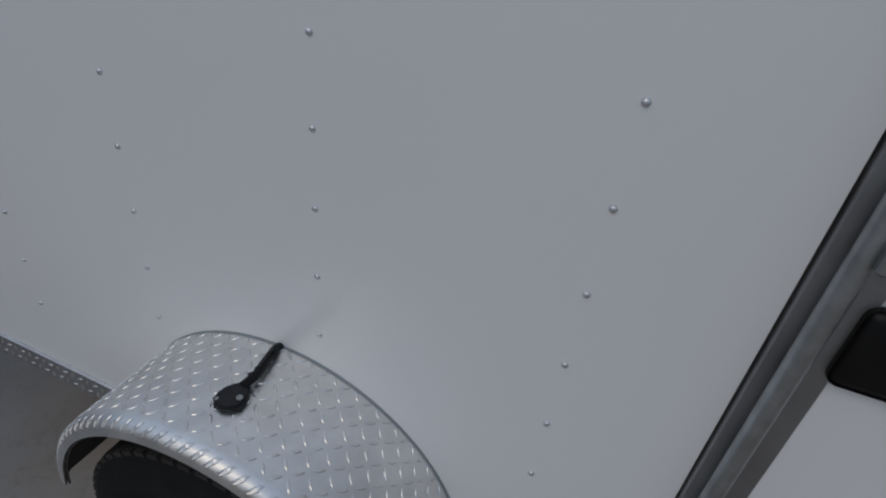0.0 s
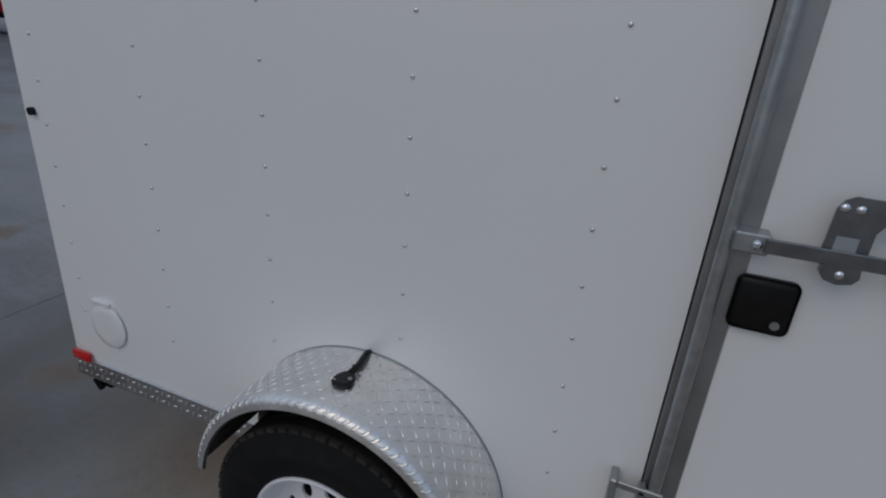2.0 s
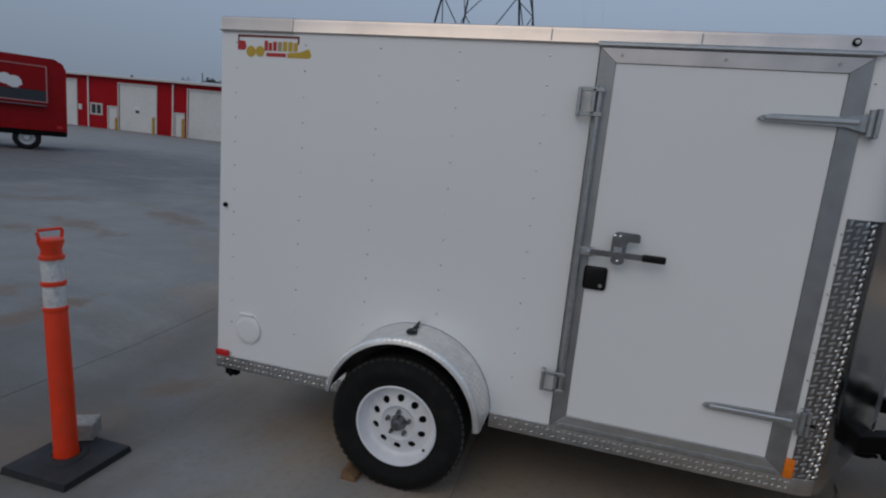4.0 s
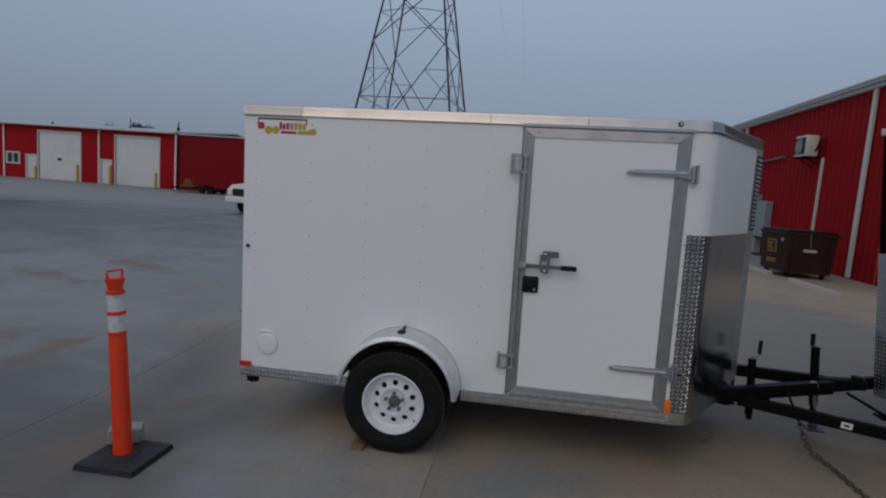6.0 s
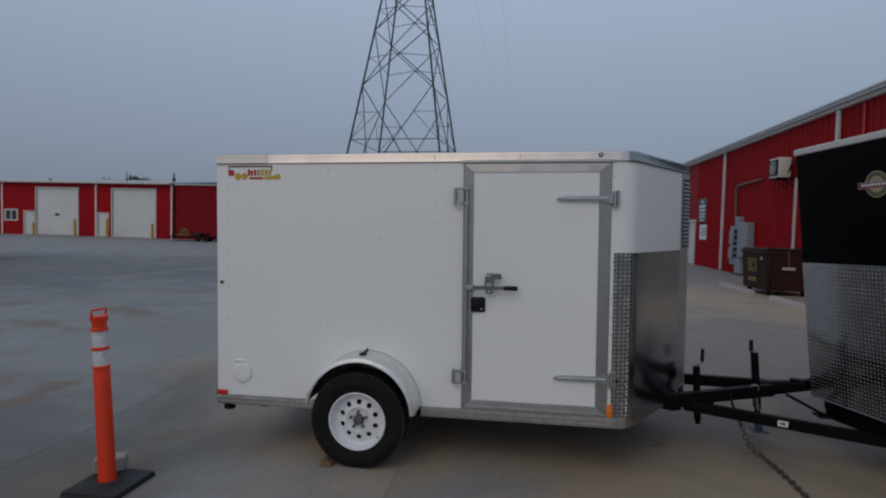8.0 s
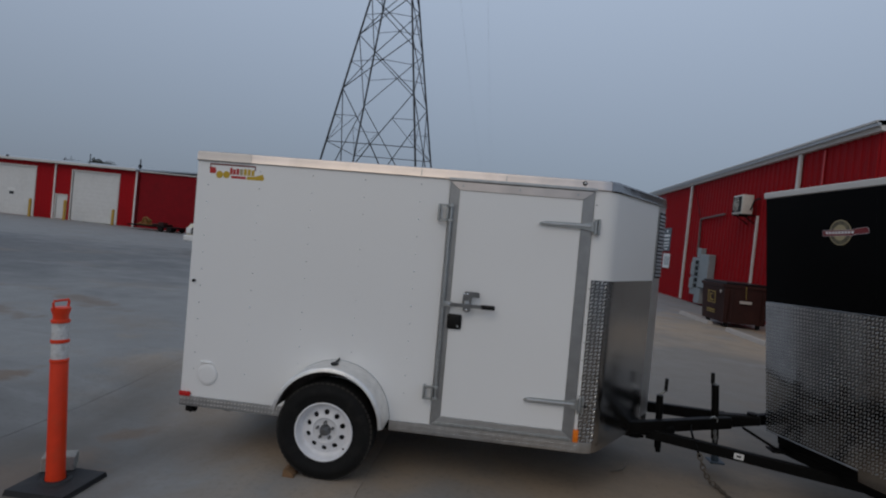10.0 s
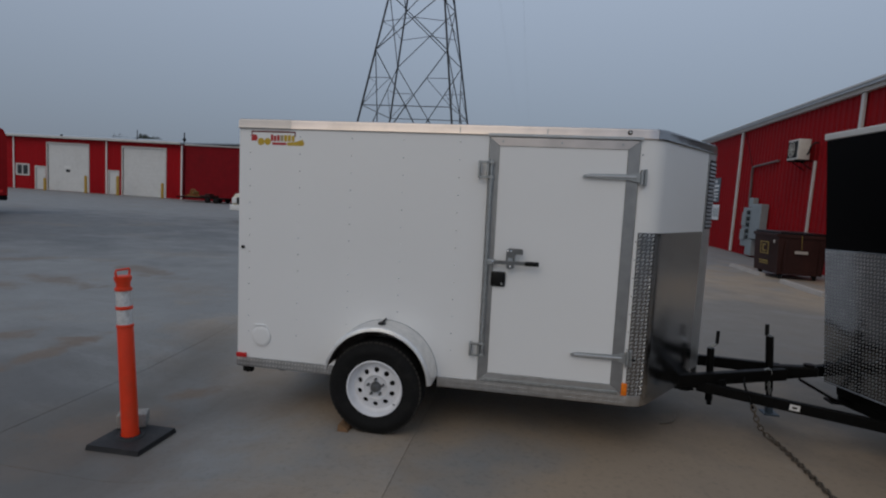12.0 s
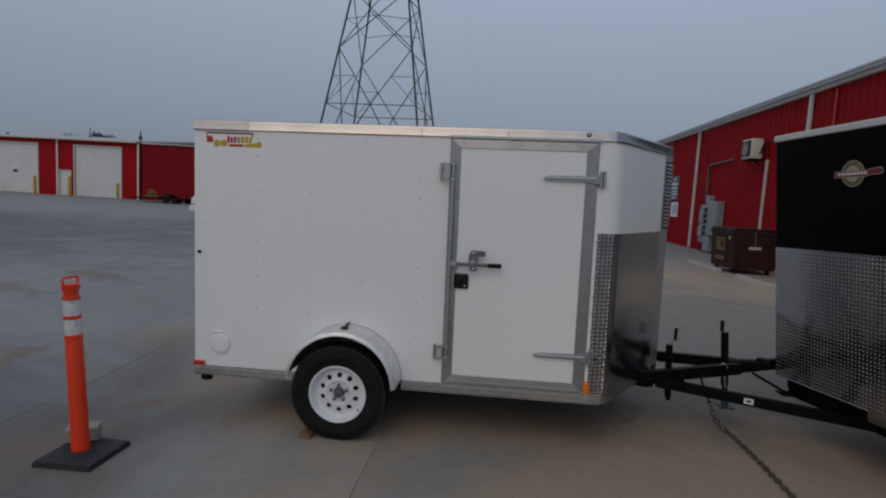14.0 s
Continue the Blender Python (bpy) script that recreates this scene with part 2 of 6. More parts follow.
M_REFLECT = material("white_reflective_sheeting", (0.6, 0.6, 0.6), 0.35, 0, 60, 0.14, 0, 1, (0.3, 0.28, 0.26), 0.7, 14)
M_BLOCK = material("concrete_block", (0.30, 0.29, 0.27), 0.9, 0, 60, 0.2, 0.4, 120, (0.18, 0.17, 0.16), 0.5, 12)
M_WOOD = material("rough_sawn_wood", (0.19, 0.105, 0.05), 0.8, 0, 40, 0.25, 0.3, 90, (0.18, 0.10, 0.05), 0.5, 20)
M_RED_SIDING = material("red_steel_siding", (0.34, 0.0055, 0.01), 0.55, 0, 3, 0.08, 0.03, 8, (0.25, 0.006, 0.01), 0.4, 0.6, 0.08, 0, 0.12)
# the red siding again, darker for a wall turned from the sky glow
M_RED_SHADED = material("shaded_red_steel_siding", (0.285, 0.005, 0.009), 0.55, 0, 3, 0.08, 0.03, 8, (0.19, 0.006, 0.009), 0.4, 0.6, 0.08, 0, 0.12)
M_RED_OLD = material("dull_red_steel_siding", (0.21, 0.006, 0.011), 0.6, 0, 3, 0.1, 0.03, 8, (0.13, 0.01, 0.012), 0.4, 0.6, 0.1, 0, 0.12)
M_TRIM = material("pale_metal_trim", (0.60, 0.58, 0.55), 0.45, 0, 6, 0.06, 0.02, 30, (0.42, 0.40, 0.37), 0.35, 1.5)
# paler and pinker than M_TRIM, for the far downspouts only
M_SPOUT = material("pinkish_white_downspout", (0.8, 0.74, 0.7), 0.45, 0, 6, 0.05, 0.02, 30, (0.62, 0.55, 0.5), 0.35, 1.5)
M_ROOF = material("galvalume_roof", (0.42, 0.43, 0.44), 0.4, 0.6, 3, 0.1, 0.02, 20)
M_DOOR = material("white_roller_door", (0.66, 0.66, 0.65), 0.5, 0, 4, 0.04, 0.02, 20, (0.5, 0.49, 0.47), 0.4, 0.8)
M_YELLOW = material("yellow_safety_paint", (0.47, 0.28, 0.035), 0.5, 0, 8, 0.1, 0.03, 40, (0.3, 0.2, 0.05), 0.5, 5)
M_GLASS = material("dark_window_glass", (0.03, 0.035, 0.04), 0.06, 0, 2, 0.1)
# weathered aluminium; its pink warmth is sunset glow put into the base colour
M_WARM_ALU = material("weathered_glow_aluminium", (0.66, 0.595, 0.56), 0.36, 1.0, 4, 0.1, 0.05, 30, (0.42, 0.38, 0.36), 0.7, 1.6)
M_CONDUIT = material("dull_conduit_paint", (0.15, 0.11, 0.105), 0.6, 0.1, 6, 0.15)
M_STENCIL = material("faded_yellow_stencil", (0.3, 0.21, 0.045), 0.6, 0, 20, 0.15, 0, 1, (0.06, 0.03, 0.015), 0.75, 9)
M_WINCH = material("dirty_yellow_paint", (0.2, 0.11, 0.02), 0.6, 0, 8, 0.2, 0.03, 40, (0.12, 0.08, 0.03), 0.6, 4)
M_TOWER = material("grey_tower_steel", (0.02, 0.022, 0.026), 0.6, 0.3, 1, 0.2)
M_GREYBOX = material("grey_electrical_enamel", (0.27, 0.30, 0.31), 0.5, 0.1, 6, 0.1, 0.02, 40, (0.18, 0.19, 0.19), 0.4, 3)
M_AC = material("ivory_appliance_enamel", (0.62, 0.60, 0.55), 0.45, 0, 6, 0.06, 0.02, 40, (0.4, 0.38, 0.33), 0.4, 4)
M_BROWN = material("dark_brown_steel_paint", (0.03, 0.009, 0.0065), 0.5, 0, 5, 0.2, 0.04, 40, (0.06, 0.022, 0.015), 0.4, 2, 0.1, 0, 0.25)
M_NAVY = material("dark_slate_sign", (0.05, 0.07, 0.09), 0.4, 0, 5, 0.1)
M_TRUCK_RED = material("red_vehicle_paint", (0.28, 0.006, 0.008), 0.4, 0, 2, 0.08, 0.01, 5, (0.16, 0.005, 0.005), 0.4, 0.8, 0.06, 0.0, 0.15)
M_HATCH = material("faded_pink_trim", (0.45, 0.2, 0.19), 0.5, 0, 6, 0.1)
M_TEAL = material("teal_vehicle_paint", (0.006, 0.23, 0.27), 0.22, 0, 2, 0.08, 0.01, 5, None, 0, 1, 0.05, 0.4)
M_CHROME = material("chrome", (0.75, 0.76, 0.78), 0.1, 1.0, 8, 0.05, 0, 1)
M_LIGHT_METAL = material("pale_vehicle_metal", (0.52, 0.51, 0.50), 0.4, 0.3, 6, 0.08)
M_CREAM = material("cream_vehicle_paint", (0.62, 0.57, 0.45), 0.3, 0, 3, 0.05)
M_CHAIN = material("rusty_chain_steel", (0.19, 0.16, 0.125), 0.45, 0.7, 60, 0.3, 0.1, 200, (0.12, 0.06, 0.03), 0.6, 30)
M_BARK = material("bark", (0.09, 0.07, 0.055), 0.9, 0, 4, 0.3, 0.3, 12)
M_TWIG = material("grey_twigs", (0.14, 0.125, 0.13), 0.9, 0, 4, 0.2)
M_LEAF = material("dusty_foliage", (0.075, 0.085, 0.07), 0.8, 0, 2, 0.3)
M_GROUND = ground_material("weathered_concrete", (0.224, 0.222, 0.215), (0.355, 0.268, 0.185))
M_SILT = material("joint_filler", (0.19, 0.155, 0.12), 0.95, 0, 30, 0.3, 0.3, 90)
M_WIRE = material("aluminium_wire", (0.25, 0.26, 0.27), 0.5, 0.5, 2, 0.05)


# ---- helpers for building ----
def box(bm, x0, x1, y0, y1, z0, z1, bevel=0.0, m=None, seg=1):
    r = bmesh.ops.create_cube(bm, size=1.0)
    vs = r["verts"]
    for v in vs:
        v.co = Vector(((x0 + x1) / 2 + v.co.x * (x1 - x0), (y0 + y1) / 2 + v.co.y * (y1 - y0), (z0 + z1) / 2 + v.co.z * (z1 - z0)))
    if bevel:
        edges = list({e for v in vs for e in v.link_edges})
        out = bmesh.ops.bevel(bm, geom=edges, offset=bevel, segments=seg, affect="EDGES", profile=0.5)
        vs = list({v for f in out["faces"] for v in f.verts} | {v for v in vs if v.is_valid})
    if m is not None:
        for v in vs:
            v.co = m @ v.co
    return vs


def rod(bm, a, b, r, seg=12, r2=None, cap=True):
    """A round bar from a to b."""
    a, b = Vector(a), Vector(b)
    d = b - a
    q = d.to_track_quat("Z", "Y").to_matrix().to_4x4()
    bmesh.ops.create_cone(bm, cap_ends=cap, segments=seg, radius1=r, radius2=r if r2 is None else r2, depth=d.length, matrix=Matrix.Translation((a + b) / 2) @ q)


def beam(bm, a, b, w, h, bevel=0.0):
    """A square bar from a to b, w across and h high."""
    a, b = Vector(a), Vector(b)
    d = b - a
    q = d.to_track_quat("X", "Z").to_matrix().to_4x4()
    box(bm, -d.length / 2, d.length / 2, -w / 2, w / 2, -h / 2, h / 2, bevel, Matrix.Translation((a + b) / 2) @ q)


def pipe(bm, pts, r, seg=10):
    """A bent round bar along the points."""
    pts = [Vector(p) for p in pts]
    rings = []
    for i, p in enumerate(pts):
        d = (pts[min(i + 1, len(pts) - 1)] - pts[max(i - 1, 0)]).normalized()
        side = d.cross(Vector((0.13, 0.31, 0.94))).normalized()
        up = d.cross(side)
        rings.append([bm.verts.new(p + r * (math.cos(k * math.tau / seg) * side + math.sin(k * math.tau / seg) * up)) for k in range(seg)])
    for a, b in zip(rings, rings[1:]):
        for k in range(seg):
            bm.faces.new((a[k], a[(k + 1) % seg], b[(k + 1) % seg], b[k]))
    bm.faces.new(rings[0][::-1])
    bm.faces.new(rings[-1])


def lathe(bm, profile, m=None, seg=32, start=0.0, sweep=math.tau):
    """Turns a profile of (radius, height) round the z axis."""
    m = m or Matrix()
    whole = abs(sweep - math.tau) < 1e-6
    n = seg if whole else seg + 1
    rings = []
    for r, h in profile:
        if r < 1e-6:
            rings.append([bm.verts.new(m @ Vector((0, 0, h)))] * n)
        else:
            rings.append([bm.verts.new(m @ Vector((r * math.cos(start + sweep * k / seg), r * math.sin(start + sweep * k / seg), h))) for k in range(n)])
    for a, b in zip(rings, rings[1:]):
        for k in range(n if whole else n - 1):
            j = (k + 1) % n
            loop = [a[k], a[j], b[j], b[k]]
            keep = []
            for v in loop:
                if v not in keep:
                    keep.append(v)
            if len(keep) > 2:
                bm.faces.new(keep)


def prism(bm, outline, z0, z1, m=None):
    """A slab with the given outline (x, y) between two heights."""
    m = m or Matrix()
    lo = [bm.verts.new(m @ Vector((x, y, z0))) for x, y in outline]
    hi = [bm.verts.new(m @ Vector((x, y, z1))) for x, y in outline]
    n = len(outline)
    for k in range(n):
        bm.faces.new((lo[k], lo[(k + 1) % n], hi[(k + 1) % n], hi[k]))
    bm.faces.new(lo[::-1])
    bm.faces.new(hi)


def link_mesh(name, bm, mat, smooth=None):
    bmesh.ops.recalc_face_normals(bm, faces=bm.faces)
    me = bpy.data.meshes.new(name)
    bm.to_mesh(me)
    bm.free()
    me.materials.append(mat)
    if smooth:
        me.polygons.foreach_set("use_smooth", [True] * len(me.polygons))
        me.set_sharp_from_angle(angle=radians(smooth))
    return me


def thing(name, at, label, category, group="", kind=""):
    """The empty at a thing's base, to which its parts belong."""
    ob = new(name)
    ob.location = at
    ob.empty_display_size = 0.1
    bpy.context.view_layer.update()
    return tagged(ob, label, category, group, kind)


def part(name, bm, mat, parent, label="", smooth=35, kind=""):
    """One mesh under a thing or a part, built in world places."""
    ob = new(name, link_mesh(name, bm, mat, smooth))
    ob.parent = parent
    if not parent.data:
        ob.matrix_parent_inverse = Matrix.Translation(-Vector(parent.location))
    return tagged(ob, label, kind=kind)


def solo(name, bm, mat, label, category, group="", kind="", smooth=35):
    """A thing that is one mesh."""
    return tagged(new(name, link_mesh(name, bm, mat, smooth)), label, category, group, kind)


def shared_part(name, me, parent, at):
    """A repeat of a piece on one mesh, under a part whose own origin is the world's."""
    ob = new(name, me)
    ob.parent = parent
    ob.location = at
    if not parent.data:
        ob.matrix_parent_inverse = Matrix.Translation(-Vector(parent.location))
    return ob


def lozenges(bm, place, length, width, pitch, size=0.5, high=0.0022, crossed=False, slim=0.3):
    """Raised bars of a tread plate; place(u, v) gives the point and the normal of the sheet."""
    rows, cols = max(1, int(width / pitch)), max(1, int(length / pitch))
    for i in range(cols):
        for j in range(rows):
            u, v = (i + 0.5) * length / cols, (j + 0.5) * width / rows
            s = 1 if (i + j) % 2 else -1
            a, w = pitch * size, pitch * size * slim
            du, dv = (0.94, 0.34) if s > 0 else (0.34, 0.94)
            if crossed:
                du, dv = 0.707, 0.707 * s
            ring, mid = [], []
            for t, q in ((-1, 0), (-0.4, -1), (0.4, -1), (1, 0), (0.4, 1), (-0.4, 1)):
                p, nrm = place(u + a * t * du - w * q * dv, v + a * t * dv + w * q * du)
                ring.append(bm.verts.new(p + nrm * 0.0003))
                p, nrm = place(u + 0.6 * (a * t * du - w * q * dv), v + 0.6 * (a * t * dv + w * q * du))
                mid.append(bm.verts.new(p + nrm * high))
            for k in range(6):
                bm.faces.new((ring[k], ring[(k + 1) % 6], mid[(k + 1) % 6], mid[k]))
            bm.faces.new(mid)


def smoothstep(a, b, x):
    t = min(1, max(0, (x - a) / (b - a)))
    return t * t * (3 - 2 * t)


GROUND = 0.064                     # the yard is level
LEAN = radians(0.89)               # the white trailer stands a little nose-up on it
NOSE_UP = Matrix.Translation((1.2, 0, GROUND)) @ Matrix.Rotation(-LEAN, 4, "Y") @ Matrix.Translation((-1.2, 0, -GROUND))


def lie(x, y):
    """The height of the yard: level, with a shallow dip beside the trailer and the slightest waves in its concrete."""
    dip = (1 - smoothstep(-0.35, 0.8, x)) * smoothstep(-2.4, -1.0, x) * smoothstep(3.0, 0.8, y)
    return GROUND - 0.16 * dip + 0.004 * math.sin(0.31 * x + 0.7) * math.sin(0.27 * y + 1.9) * smoothstep(6, 14, math.hypot(x - 2, y))


def under(x):
    """The height of the yard in the leaning frame of the trailer."""
    return GROUND - (x - 1.2) * math.tan(LEAN)


# ---- the yard ----
def graded(a, b, near, step, grow):
    """Coordinates from a to b, dense round near."""
    out, d, x = [near], step, near
    while x < b:
        x += d
        d *= grow
        out.append(min(x, b))
    d, x = step, near
    while x > a:
        x -= d
        d *= grow
        out.insert(0, max(x, a))
    return out


SLAB_X = [-4.3, -1.38, 1.49, 7.6]
SLAB_Y = [-1.02 + 3.6 * k for k in range(-2, 3)]

gx, gy = graded(-1500, 1500, 0, 1.0, 1.09), graded(-1500, 1500, 4, 1.0, 1.09)
bm = bmesh.new()
grid = [[bm.verts.new((x, y, lie(x, y) - (0.26 if SLAB_X[0] + 1 < x < SLAB_X[-1] - 1 and SLAB_Y[0] + 1 < y < SLAB_Y[-1] - 1 else 0.03 if SLAB_X[0] - 0.8 < x < SLAB_X[-1] + 0.8 and SLAB_Y[0] - 0.8 < y < SLAB_Y[-1] + 0.8 else 0.0))) for y in gy] for x in gx]
for i in range(len(gx) - 1):
    for j in range(len(gy) - 1):
        bm.faces.new((grid[i][j], grid[i + 1][j], grid[i + 1][j + 1], grid[i][j + 1]))
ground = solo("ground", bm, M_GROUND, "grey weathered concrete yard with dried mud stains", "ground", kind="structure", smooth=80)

bm = bmesh.new()
x0, x1, y0, y1 = SLAB_X[0], SLAB_X[-1], SLAB_Y[0], SLAB_Y[-1]
n = 60
bed = [[bm.verts.new((x0 + (x1 - x0) * i / n, y0 + (y1 - y0) * j / n, lie(x0 + (x1 - x0) * i / n, y0 + (y1 - y0) * j / n) - 0.0045)) for j in range(n + 1)] for i in range(n + 1)]
for i in range(n):
    for j in range(n):
        bm.faces.new((bed[i][j], bed[i + 1][j], bed[i + 1][j + 1], bed[i][j + 1]))
pavement = solo("pavement", bm, M_SILT, "concrete pavement of large slabs with dirt-filled joints", "pavement", kind="structure", smooth=80)


def slab(xa, xb, ya, yb):
    bm = bmesh.new()
    g, e = 0.0014, 0.003
    xs = [xa + g, xa + g + e] + [xa + (xb - xa) * k / 16 for k in range(1, 16)] + [xb - g - e, xb - g]
    ys = [ya + g, ya + g + e] + [ya + (yb - ya) * k / 4 for k in (1, 2, 3)] + [yb - g - e, yb - g]
    v = [[bm.verts.new((x, y, lie(x, y) - (0.003 if i in (0, 18) or j in (0, 6) else 0.0))) for j, y in enumerate(ys)] for i, x in enumerate(xs)]
    for i in range(18):
        for j in range(6):
            bm.faces.new((v[i][j], v[i + 1][j], v[i + 1][j + 1], v[i][j + 1]))
    rim = [v[i][0] for i in range(19)] + [v[18][j] for j in range(1, 7)] + [v[i][6] for i in range(17, -1, -1)] + [v[0][j] for j in range(5, 0, -1)]
    low = [bm.verts.new(p.co - Vector((0, 0, 0.08))) for p in rim]
    for k in range(len(rim)):
        j = (k + 1) % len(rim)
        bm.faces.new((rim[k], low[k], low[j], rim[j]))
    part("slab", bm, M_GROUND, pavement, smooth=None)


for xa, xb in zip(SLAB_X, SLAB_X[1:]):
    for ya, yb in zip(SLAB_Y, SLAB_Y[1:]):
        slab(xa, xb, ya, yb)


# ---- sheds ----
def holed_wall(bm, u0, u1, z0, z1, holes, put, thick):
    """A wall with openings; put(u, depth, z) gives the place. Holes: (u0, u1, z0, z1)."""
    us = sorted({u0, u1, *[h[0] for h in holes], *[h[1] for h in holes]})
    zs = sorted({z0, z1, *[h[2] for h in holes], *[h[3] for h in holes]})
    inside = lambda u, z: any(h[0] < u < h[1] and h[2] < z < h[3] for h in holes)
    quad = lambda *p: bm.faces.new([bm.verts.new(put(*q)) for q in p])
    for ua, ub in zip(us, us[1:]):
        for za, zb in zip(zs, zs[1:]):
            if not inside((ua + ub) / 2, (za + zb) / 2):
                for d in (0, thick):
                    quad((ua, d, za), (ub, d, za), (ub, d, zb), (ua, d, zb))
    for a, b, c, d in [*holes, (u0, u1, z0, z1)]:
        quad((a, 0, c), (a, thick, c), (a, thick, d), (a, 0, d))
        quad((b, 0, c), (b, thick, c), (b, thick, d), (b, 0, d))
        quad((a, 0, d), (b, 0, d), (b, thick, d), (a, thick, d))
        quad((a, 0, c), (b, 0, c), (b, thick, c), (a, thick, c))


FY, FZ, FE = 37.4, 0.064, 4.62   # far shed: face, floor, eave
far_shed = thing("warehouse", (-40, FY + 8, FZ), "long red metal warehouse with white roller doors", "warehouse")
ROLLERS = [(-40.0, -35.95), (-32.6, -28.58), (-48.9, -44.85)]
ENTRANCES = [(-41.25, -40.25), (-33.98, -33.0)]
holes = [(a, b, FZ, 4.12) for a, b in ROLLERS] + [(a, b, FZ, 2.14) for a, b in ENTRANCES] + [(-43.15, -41.95, 1.32, 2.16)]
bm = bmesh.new()
holed_wall(bm, -61, -27.05, FZ - 0.5, FE, holes, lambda u, d, z: Vector((u, FY + d, z)), 0.22)
far_wall = part("wall", bm, M_RED_SIDING, far_shed)
bm = bmesh.new()
for k in range(113):
    x = -60.8 + 0.3 * k
    if x < -27.15:
        for a, b in [(FZ, FE)] if not any(h[0] - 0.03 < x < h[1] + 0.03 for h in holes) else [(max(h[3] for h in holes if h[0] - 0.03 < x < h[1] + 0.03) + 0.05, FE)]:
            prism(bm, [(x - 0.035, FY), (x - 0.015, FY - 0.014), (x + 0.015, FY - 0.014), (x + 0.035, FY)], a, b)
part("siding_ribbing", bm, M_RED_SIDING, far_wall, kind="stuff", smooth=None)
bm = bmesh.new()
prism(bm, [(FY - 0.35, FE), (FY + 9, FE + 0.85), (FY + 18, FE), (FY + 18, FE + 0.12), (FY + 9, FE + 0.98), (FY - 0.35, FE + 0.13)], -61.3, -26.95, Matrix(((0, 0, 1, 0), (1, 0, 0, 0), (0, 1, 0, 0), (0, 0, 0, 1))))
part("roof", bm, M_ROOF, far_shed)
bm = bmesh.new()
box(bm, -61.3, -26.95, FY - 0.45, FY - 0.3, FE - 0.04, FE + 0.15, 0.02)
part("gutter", bm, M_TRIM, far_shed)
bm = bmesh.new()
for x, yy in ((-60.9, FY + 9), (-27.15, FY + 9)):
    box(bm, x - 0.1, x + 0.1, FY + 0.23, FY + 18, FZ - 0.5, FE - 0.02)
box(bm, -60.8, -27.25, FY + 17.8, FY + 18, FZ - 0.5, FE - 0.02)
part("side_wall", bm, M_RED_SIDING, far_shed)
for x in (-43.4, -34.12, -27.02, -52):
    bm = bmesh.new()
    box(bm, x - 0.075, x + 0.055, FY - 0.12, FY - 0.03, FZ, FE - 0.05, 0.02)
    part("downspout", bm, M_SPOUT, far_shed)
for a, b in ROLLERS:
    bm = bmesh.new()
    front = []   # one curtain, grooved at each slat
    for k in range(12):
        za, zb = FZ + 0.02 + 3.98 * k / 12, FZ + 0.02 + 3.98 * (k + 1) / 12
        front += [(FY + 0.0412, za), (FY + 0.04, za + 0.012), (FY + 0.04, zb - 0.012)]
    prism(bm, front + [(FY + 0.045, FZ + 4.06), (FY + 0.15, FZ + 4.06), (FY + 0.15, FZ + 0.02)], a + 0.02, b - 0.02, Matrix(((0, 0, 1, 0), (1, 0, 0, 0), (0, 1, 0, 0), (0, 0, 0, 1))))
    roller = part("roller_door", bm, M_DOOR, far_shed)
    bm = bmesh.new()
    box(bm, a - 0.1, a, FY - 0.05, FY + 0.08, FZ, 4.24)
    box(bm, b, b + 0.1, FY - 0.05, FY + 0.08, FZ, 4.24)
    box(bm, a, b, FY - 0.05, FY + 0.08, 4.12, 4.24)
    part("door_frame", bm, M_TRIM, roller)
bm = bmesh.new()
box(bm, -38.2, -37.8, FY + 0.01, FY + 0.036, 1.74, 1.96, 0.01)
part("door_light", bm, M_GLASS, far_shed, "small dark door window")
bm = bmesh.new()
box(bm, -38.4, -37.7, FY + 0.015, FY + 0.036, 2.04, 2.26, 0.01)
part("notice", bm, M_PAPER, far_shed)
for a, b in ENTRANCES:
    bm = bmesh.new()
    box(bm, a + 0.05, b - 0.05, FY + 0.05, FY + 0.1, FZ + 0.02, 2.04, 0.01)
    entry = part("entrance_door", bm, M_DOOR, far_shed)
    bm = bmesh.new()
    box(bm, a - 0.06, a + 0.04, FY - 0.03, FY + 0.12, FZ, 2.14)
    box(bm, b - 0.04, b + 0.06, FY - 0.03, FY + 0.12, FZ, 2.14)
    box(bm, a + 0.04, b - 0.04, FY - 0.03, FY + 0.12, 2.05, 2.14)
    part("door_frame", bm, M_TRIM, entry)
    bm = bmesh.new()
    rod(bm, (b - 0.15, FY + 0.05, 1.19), (b - 0.15, FY - 0.02, 1.19), 0.03)
    part("door_handle", bm, M_ZINC, entry)
bm = bmesh.new()
holed_wall(bm, -43.25, -41.85, 1.22, 2.26, [(-43.1, -42.6, 1.34, 2.14), (-42.5, -42.0, 1.34, 2.14)], lambda u, d, z: Vector((u, FY - 0.05 + d, z)), 0.1)
win = part("window", bm, M_TRIM, far_shed, "white-framed sliding window")
for a, b in ((-43.1, -42.6), (-42.5, -42.0)):
    bm = bmesh.new()
    box(bm, a, b, FY, FY + 0.012, 1.34, 2.14)
    part("pane", bm, M_GLASS, win)
bm = bmesh.new()
box(bm, -44.6, -44.2, FY - 0.08, FY, 1.54, 2.04, 0.02)
part("meter_box", bm, M_TRIM, far_shed)
bm = bmesh.new()
rod(bm, (-27.57, FY + 1, FE), (-27.57, FY + 1, FE + 1.05), 0.05)
rod(bm, (-27.57, FY + 1, FE + 0.35), (-27.57, FY + 1, FE + 0.6), 0.13)
part("vent_pipe", bm, M_TOWER, far_shed)
bm = bmesh.new()
rod(bm, (-39.6, FY + 1, FE + 0.1), (-39.6, FY + 1, FE + 0.4), 0.1)
part("roof_vent", bm, M_TOWER, far_shed)
bm = bmesh.new()
